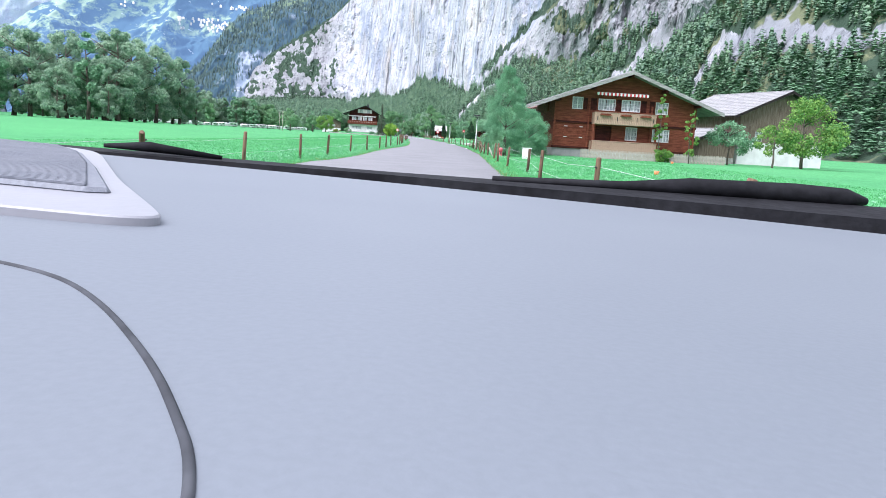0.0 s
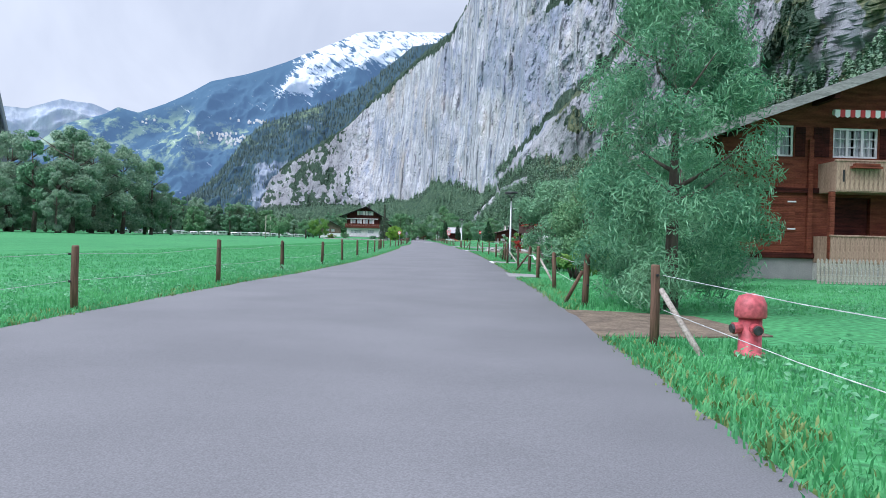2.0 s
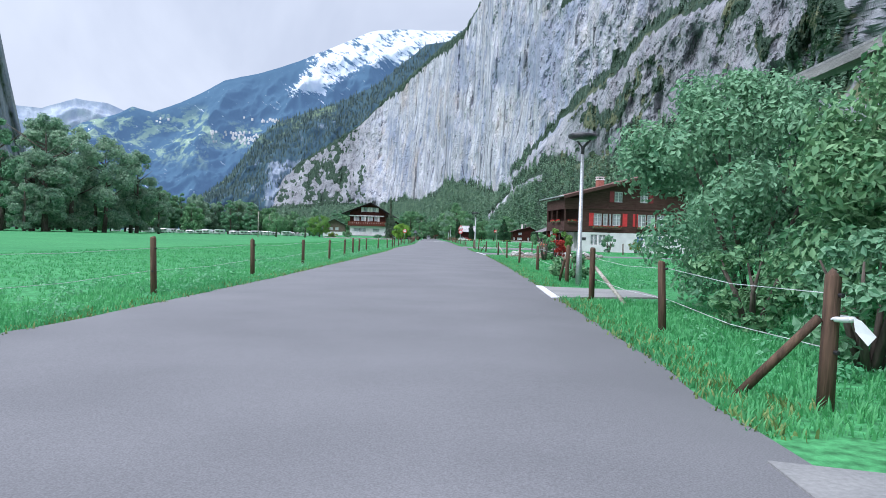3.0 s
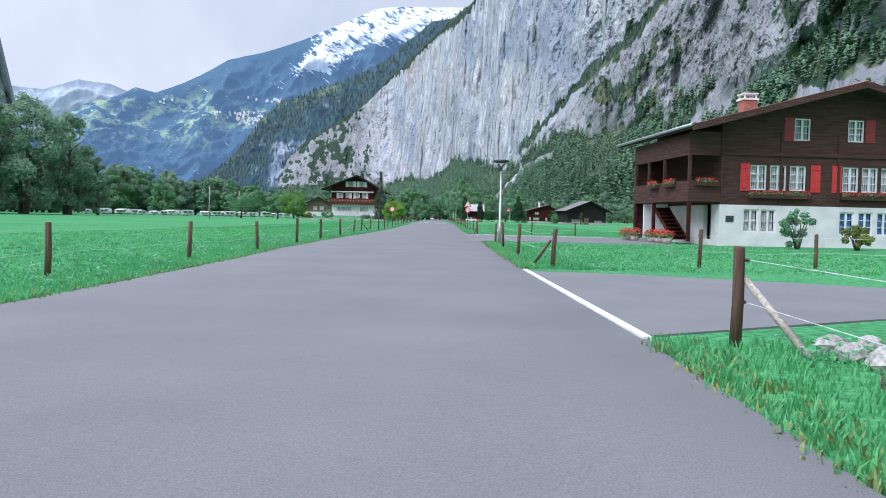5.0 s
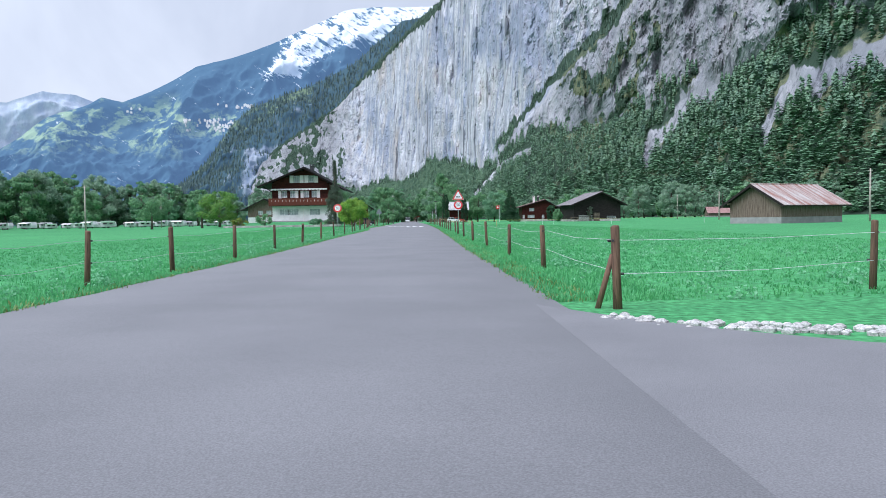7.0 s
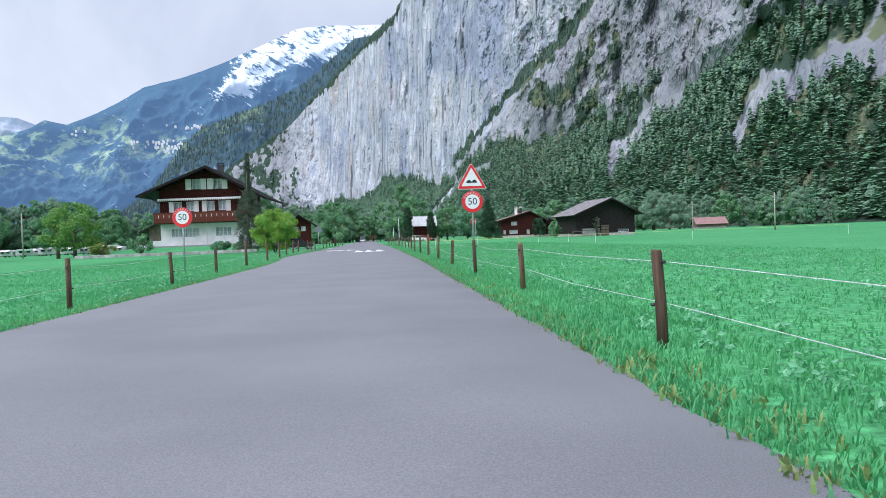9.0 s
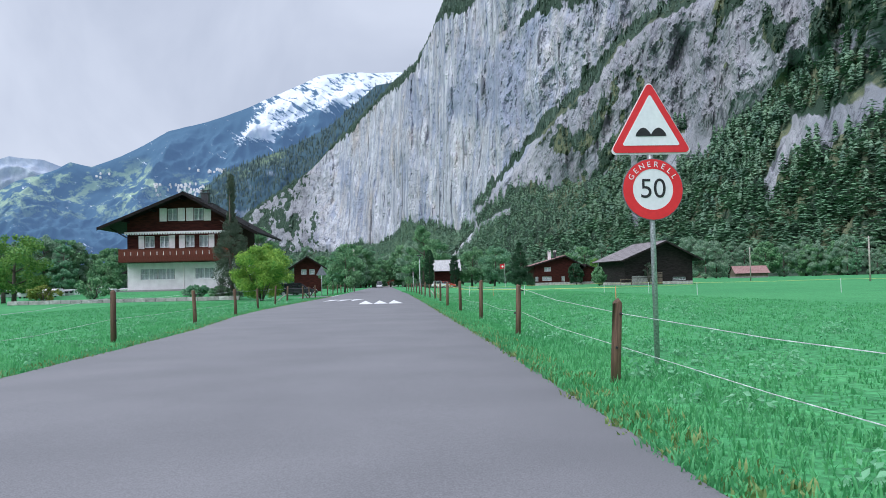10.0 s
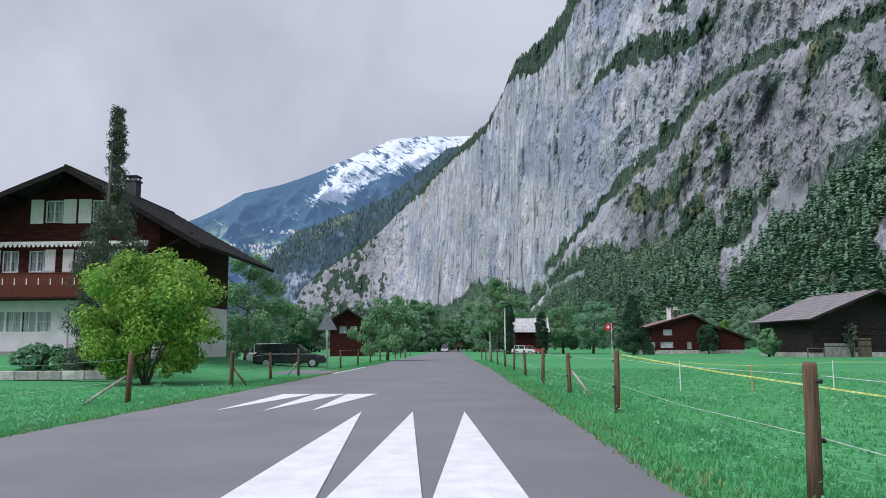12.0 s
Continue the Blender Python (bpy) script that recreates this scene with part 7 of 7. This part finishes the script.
def caravan(x, y, rz, roof):
    ob = thing("caravan", pose(x, y, 0, 0, 0, rz), "white camping caravan with an awning beside the trees", "caravan", "caravans on the camp site")
    part("body", MB().prism([(-2.6, 0.5), (2.6, 0.5), (2.7, 1.4), (2.3, 2.5), (-2.3, 2.5), (-2.7, 1.4)], "y", -1.1, 1.1), M_CARWHITE, ob, bevel=0.05)
    part("window", MB().box(-1.6, -1.115, 1.35, -0.3, -1.102, 1.95), M_CARGLASS, ob)
    part("window", MB().box(0.5, -1.115, 1.35, 1.6, -1.102, 1.95), M_CARGLASS, ob)
    part("awning", MB().prism([(-1.112, 2.35), (-3.0, 1.95), (-3.0, 2.0), (-1.112, 2.42)], "x", -2.2, 2.2), roof, ob)
    for s in (-1, 1):
        part("wheel", MB().tube([(0, s * 1.0, 0.3), (0, s * 1.14, 0.3)], [0.3, 0.3], 12), M_TYRE, ob)
    for px_ in (-2.15, 2.15):
        part("awning_post", MB().tube([(px_, -2.95, 0), (px_, -2.95, 1.96)], [0.03, 0.03], 6), M_STEEL, ob)
    ob.scale = (0.68, 0.68, 0.66)
    return ob


_g = random.Random(12)
VANS = [caravan(-118.0 - 6 * _i, 372.0, 10 * _i, _m) for _i, _m in enumerate((M_SHUTWHITE, M_ROOFGREY, M_OLIVE))]
for _i in range(24):
    _t = _i / 23
    _c = copy_thing(VANS[_i % 3], pose(-116 + 58 * _t + _g.uniform(-1.0, 1.0), 366 + 18 * _t + _g.uniform(-5, 5), 0, 0, 0, _g.uniform(-35, 35)))
    _q = _g.uniform(0.58, 0.8)
    _c.scale = (_q, _q, _q)


# ---- grass at the road's edge ----
def grass(name, region, n, seed, material, label, hmin, hmax, wide=0.012):
    """Bent blades in tufts over a stretch of ground."""
    g = np.random.default_rng(seed)
    xy = np.array(region(g, n))
    blades = 5
    base = np.repeat(xy, blades, 0) + g.normal(size=(n * blades, 2)) * 0.05
    h = g.uniform(hmin, hmax, n * blades) * np.repeat(0.6 + 0.8 * g.random(n), blades)
    a = g.random(n * blades) * math.tau
    lean = h * g.uniform(0.2, 0.8, n * blades)
    w = wide * (0.7 + 0.6 * g.random(n * blades))
    dx, dy = np.cos(a), np.sin(a)
    z0 = np.array([mound(x, y) for x, y in base]) if name == "meadow_grass" else np.zeros(len(base))
    p = lambda fx, side, fz: np.stack([base[:, 0] + dx * lean * fx - dy * w * side, base[:, 1] + dy * lean * fx + dx * w * side, z0 + h * fz], -1)
    vs = np.stack([p(0, -1, 0), p(0, 1, 0), p(0.35, 0.8, 0.6), p(0.35, -0.8, 0.6), p(1, 0, 0.95)], 1).reshape(-1, 3)
    k = np.arange(n * blades)[:, None] * 5
    fs = np.concatenate([k + [0, 1, 2], k + [0, 2, 3], k + [3, 2, 4]], 1).reshape(-1, 3)
    me = bpy.data.meshes.new(name)
    me.from_pydata(vs.tolist(), [], fs.tolist())
    me.update()
    tagged(part(name, me, material), label, "grass", kind="stuff")


def verge(side, near, far, y0, y1, gaps=()):
    def region(g, n):
        out = []
        while len(out) < n:
            y = g.uniform(y0, y1)
            if any(a < y < b for a, b in gaps):
                continue
            d = near + (far - near) * g.random() ** 1.6
            out.append(((road_left(y) - d) if side < 0 else (road_right(y) + d), y))
        return out
    return region


RGAPS = ((49.3, 53.2), (63.2, 67.0), (77, 81), (113.4, 123.6), (142.6, 161.4))
grass("verge_grass", verge(-1, 0.0, 1.6, -2, 330, ((290, 298),)), 44000, 41, M_GRASS, "green grass along the road's left edge", 0.03, 0.10, 0.008)
grass("verge_grass", verge(1, 0.0, 1.6, -2, 330, RGAPS), 48000, 42, M_GRASS, "green grass along the road's right edge", 0.03, 0.11, 0.008)
grass("dry_grass", verge(1, -0.05, 0.5, 10, 300, RGAPS), 5200, 43, M_STRAW, "yellowish dry grass fringe along the asphalt", 0.03, 0.09)
grass("dry_grass", verge(-1, -0.05, 0.4, 10, 300), 4200, 44, M_STRAW, "yellowish dry grass fringe along the asphalt", 0.03, 0.08)
grass("meadow_grass", verge(-1, 1.4, 14.0, 0, 280), 52000, 45, M_GRASS, "short green pasture grass", 0.025, 0.07, 0.011)
grass("meadow_grass", verge(1, 1.4, 16.0, 0, 300, RGAPS), 70000, 46, M_GRASS, "short green pasture grass", 0.025, 0.07, 0.011)


def weeds(region, n, seed, label):
    """Low rosettes of broad leaves."""
    g = np.random.default_rng(seed)
    xy = region(g, n)
    cs = [(x, y, 0.07) for x, y in xy]
    tagged(part("clover", leaf_mesh("clover", cs, g.uniform(0.08, 0.24, n), n * 26, 0.058, seed, 0.7, 0.0, 1.2), M_WEED), label, "weeds", kind="stuff")


weeds(verge(-1, 0.3, 4.0, 10, 280), 1300, 51, "low broad-leaved weeds and clover in the pasture")
weeds(verge(1, 0.9, 12.0, 10, 300, RGAPS), 1900, 52, "low broad-leaved weeds and clover in the meadow")

_c = thing("cloth_strip", pose(4.42, 67.74, 0.62), "white torn cloth strip tied round a fence post", "cloth")
part("knot", MB().tube([(0.0, -0.07, 0.0), (0.06, -0.02, 0.0), (0.06, 0.05, 0.0), (0.0, 0.08, 0.0), (-0.07, 0.04, 0.0), (-0.07, -0.04, 0.0), (0.0, -0.07, 0.0)], [0.02] * 7, 6), M_SIGNWHITE, _c, smooth=True)
part("loose_end", MB().add([(0.02, -0.09, 0.02), (0.07, -0.10, 0.0), (0.16, -0.12, -0.10), (0.10, -0.13, -0.16), (0.03, -0.10, -0.07), (0.06, -0.085, -0.04)], [(0, 1, 5), (1, 2, 5), (2, 3, 5), (3, 4, 5), (4, 0, 5), (0, 4, 3, 2, 1)]), M_SIGNWHITE, _c)


# ---- the open car at the start of the drive ----
M_DASH = surf("soft_grey_dash", (0.150, 0.167, 0.193), (0.168, 0.185, 0.211), 2.0, 0.55, 0.12, 320, dist=0.0008, fmix=0.04)
M_DASHTRIM = surf("satin_silver_trim", (0.25, 0.25, 0.275), (0.29, 0.29, 0.315), 3, 0.4, 0.03, 120, fmix=0.03)
M_GRILLE = surf("speaker_grille", (0.15, 0.16, 0.19), (0.18, 0.19, 0.22), 20, 0.6, 0.2, 300, fmix=0.1)
M_SEAM = surf("dark_dash_joint", (0.045, 0.048, 0.056), (0.06, 0.063, 0.072), 8, 0.7, 0.05, 60, spec=0.2)
M_RUBBER = surf("wiper_rubber", (0.008, 0.008, 0.010), (0.016, 0.016, 0.019), 8, 0.7, 0.1, 60, spec=0.15)


def rounded(pts, times=3):
    """An open line with its corners cut again and again."""
    for _ in range(times):
        out = [pts[0]]
        for (xa, ya), (xb, yb) in zip(pts, pts[1:]):
            out += [(xa * 0.75 + xb * 0.25, ya * 0.75 + yb * 0.25), (xa * 0.25 + xb * 0.75, ya * 0.25 + yb * 0.75)]
        pts = out + [pts[-1]]
    return pts


def open_car():
    root = thing("open_car", pose(-1.22, -4.6, 0.03), "dark car with a pale grey dashboard standing on the road", "car")
    tilt = pose(0, 0, 1.071, -0.59, 2.51, -0.37)
    # dashboard: a broad soft top, rounded at the far edge
    rows, cols = 26, 30
    vs = []
    for j in range(rows + 1):
        for i in range(cols + 1):
            x = -0.82 + 1.64 * i / cols
            y = -0.25 + 1.25 * j / rows - 0.10 * (x / 0.82) ** 2 * (j / rows)
            z = -0.012 * max(0, (j - rows + 2) / 2) ** 2 - 0.05 * max(0, (3 - j) / 3) ** 2
            vs.append((x, y, z))
    n = cols + 1
    fs = [(j * n + i, j * n + i + 1, (j + 1) * n + i + 1, (j + 1) * n + i) for j in range(rows) for i in range(cols)]
    k = len(vs)
    rim = [i for i in range(n)] + [j * n + cols for j in range(1, rows + 1)] + [rows * n + i for i in range(cols - 1, -1, -1)] + [j * n for j in range(rows - 1, 0, -1)]
    vs += [(vs[i][0] * 0.98, vs[i][1] * 0.97, vs[i][2] - 0.28) for i in rim]
    fs += [(rim[a], k + a, k + (a + 1) % len(rim), rim[(a + 1) % len(rim)]) for a in range(len(rim))]
    fs.append(tuple(k + a for a in range(len(rim))))
    dash = part("dashboard", MB().add(vs, fs), M_DASH, root, "pale blue-grey soft dashboard top", smooth=True, m=tilt)
    trim = [(-0.66, 0.262), (-0.145, 0.262), (-0.105, 0.2625), (-0.09, 0.265), (-0.08, 0.271), (-0.0765, 0.279), (-0.0795, 0.292), (-0.122, 0.378), (-0.168, 0.47), (-0.22, 0.587), (-0.27, 0.70), (-0.305, 0.779), (-0.335, 0.835), (-0.352, 0.86), (-0.375, 0.88), (-0.41, 0.892), (-0.46, 0.899), (-0.66, 0.91)]
    part("grille_trim", MB().prism(rounded(trim, 2), "z", -0.004, 0.005), M_DASHTRIM, dash, "satin silver frame of the loudspeaker", bevel=0.003)
    gr = [(-0.64, 0.355), (-0.145, 0.355), (-0.134, 0.365), (-0.218, 0.55), (-0.30, 0.72), (-0.372, 0.83), (-0.64, 0.865)]
    grille = part("loudspeaker_grille", MB().prism(gr, "z", 0.003, 0.0085), M_GRILLE, dash, "grey ribbed loudspeaker grille", bevel=0.003)
    for i in range(60):
        y = 0.36 + 0.465 * i / 60
        xr = float(np.interp(y, (0.355, 0.55, 0.72, 0.83), (-0.14, -0.222, -0.304, -0.376)))
        part("slat", MB().box(-0.635, y, 0.0087, xr - 0.006, y + 0.004, 0.0102), M_GRILLE, grille)
    seam = [(-0.5, 0.162), (-0.3, 0.168), (-0.2, 0.168), (-0.15, 0.164), (-0.11, 0.157), (-0.083, 0.147), (-0.064, 0.136), (-0.049, 0.122), (-0.03, 0.097), (-0.012, 0.068), (0.001, 0.045), (0.012, 0.022), (0.02, 0.004), (0.026, -0.02), (0.03, -0.2)]
    seam = rounded(seam)
    part("seam", MB().tube([(x, y, -0.0002) for x, y in seam], [0.0011] * len(seam), 8), M_SEAM, dash, "dark curved joint in the dashboard", smooth=True)
    # scuttle and wiper beyond the dashboard
    part("scuttle", MB().add([(x, y, z) for x, y, z in ((-0.8, 0.95, -0.05), (0.0, 1.03, -0.05), (0.8, 0.93, -0.05), (-0.8, 1.05, -0.05), (0.0, 1.10, -0.05), (0.8, 1.06, -0.05), (-0.8, 0.96, -0.008), (0.0, 1.035, 0.004), (0.8, 0.94, 0.016), (-0.8, 1.05, -0.006), (0.0, 1.10, 0.006), (0.8, 1.06, 0.030))], [(6, 7, 10, 9), (7, 8, 11, 10), (0, 1, 7, 6), (1, 2, 8, 7), (3, 9, 10, 4), (4, 10, 11, 5), (0, 6, 9, 3), (2, 5, 11, 8), (0, 3, 4, 1), (1, 4, 5, 2)]), M_RUBBER, root, "black plastic scuttle panel", m=tilt)
    part("wiper", MB().tube([(0.16, 1.07, 0.012), (0.36, 1.07, 0.021), (0.46, 1.07, 0.030), (0.62, 1.07, 0.036), (0.70, 1.07, 0.037), (0.735, 1.07, 0.034)], [0.005, 0.008, 0.014, 0.016, 0.015, 0.006], 8), M_RUBBER, root, "black wiper arm lying across the scuttle", smooth=True, m=tilt)
    part("wiper", MB().tube([(-0.40, 1.02, 0.006), (-0.34, 1.03, 0.010), (-0.24, 1.05, 0.004)], [0.003, 0.008, 0.003], 8), M_RUBBER, root, "black wiper arm lying across the scuttle", smooth=True, m=tilt)
    # body below
    part("bonnet", MB().prism([(1.14, 0.65), (2.15, 0.45), (2.25, 0.66), (2.05, 0.82), (1.14, 0.98)], "x", -0.84, 0.84), M_CARBLACK, root, "glossy black bonnet", bevel=0.03)
    part("sill", MB().box(-0.86, -2.1, 0.2, -0.80, 1.1, 0.98), M_CARBLACK, root, bevel=0.015)
    part("sill", MB().box(0.80, -2.1, 0.2, 0.86, 1.1, 0.98), M_CARBLACK, root, bevel=0.015)
    part("floor_pan", MB().box(-0.79, -2.1, 0.2, 0.79, 2.1, 0.27), M_RUBBER, root)
    part("tail", MB().prism([(-2.3, 0.35), (-1.3, 0.28), (-1.3, 0.94), (-2.2, 0.90)], "x", -0.84, 0.84), M_CARBLACK, root, bevel=0.03)
    part("bulkhead", MB().box(-0.78, 0.86, 0.27, 0.78, 0.92, 0.76), M_RUBBER, root)
    for sx in (-1, 1):
        for y in (-1.55, 1.5):
            w = part("wheel", MB().tube([(sx * 0.74, y, 0.30), (sx * 0.89, y, 0.30)], [0.30, 0.30], 20), M_TYRE, root)
            part("rim", MB().tube([(sx * 0.75, y, 0.30), (sx * 0.897, y, 0.30)], [0.19, 0.19], 14), M_SILVER, w)


open_car()
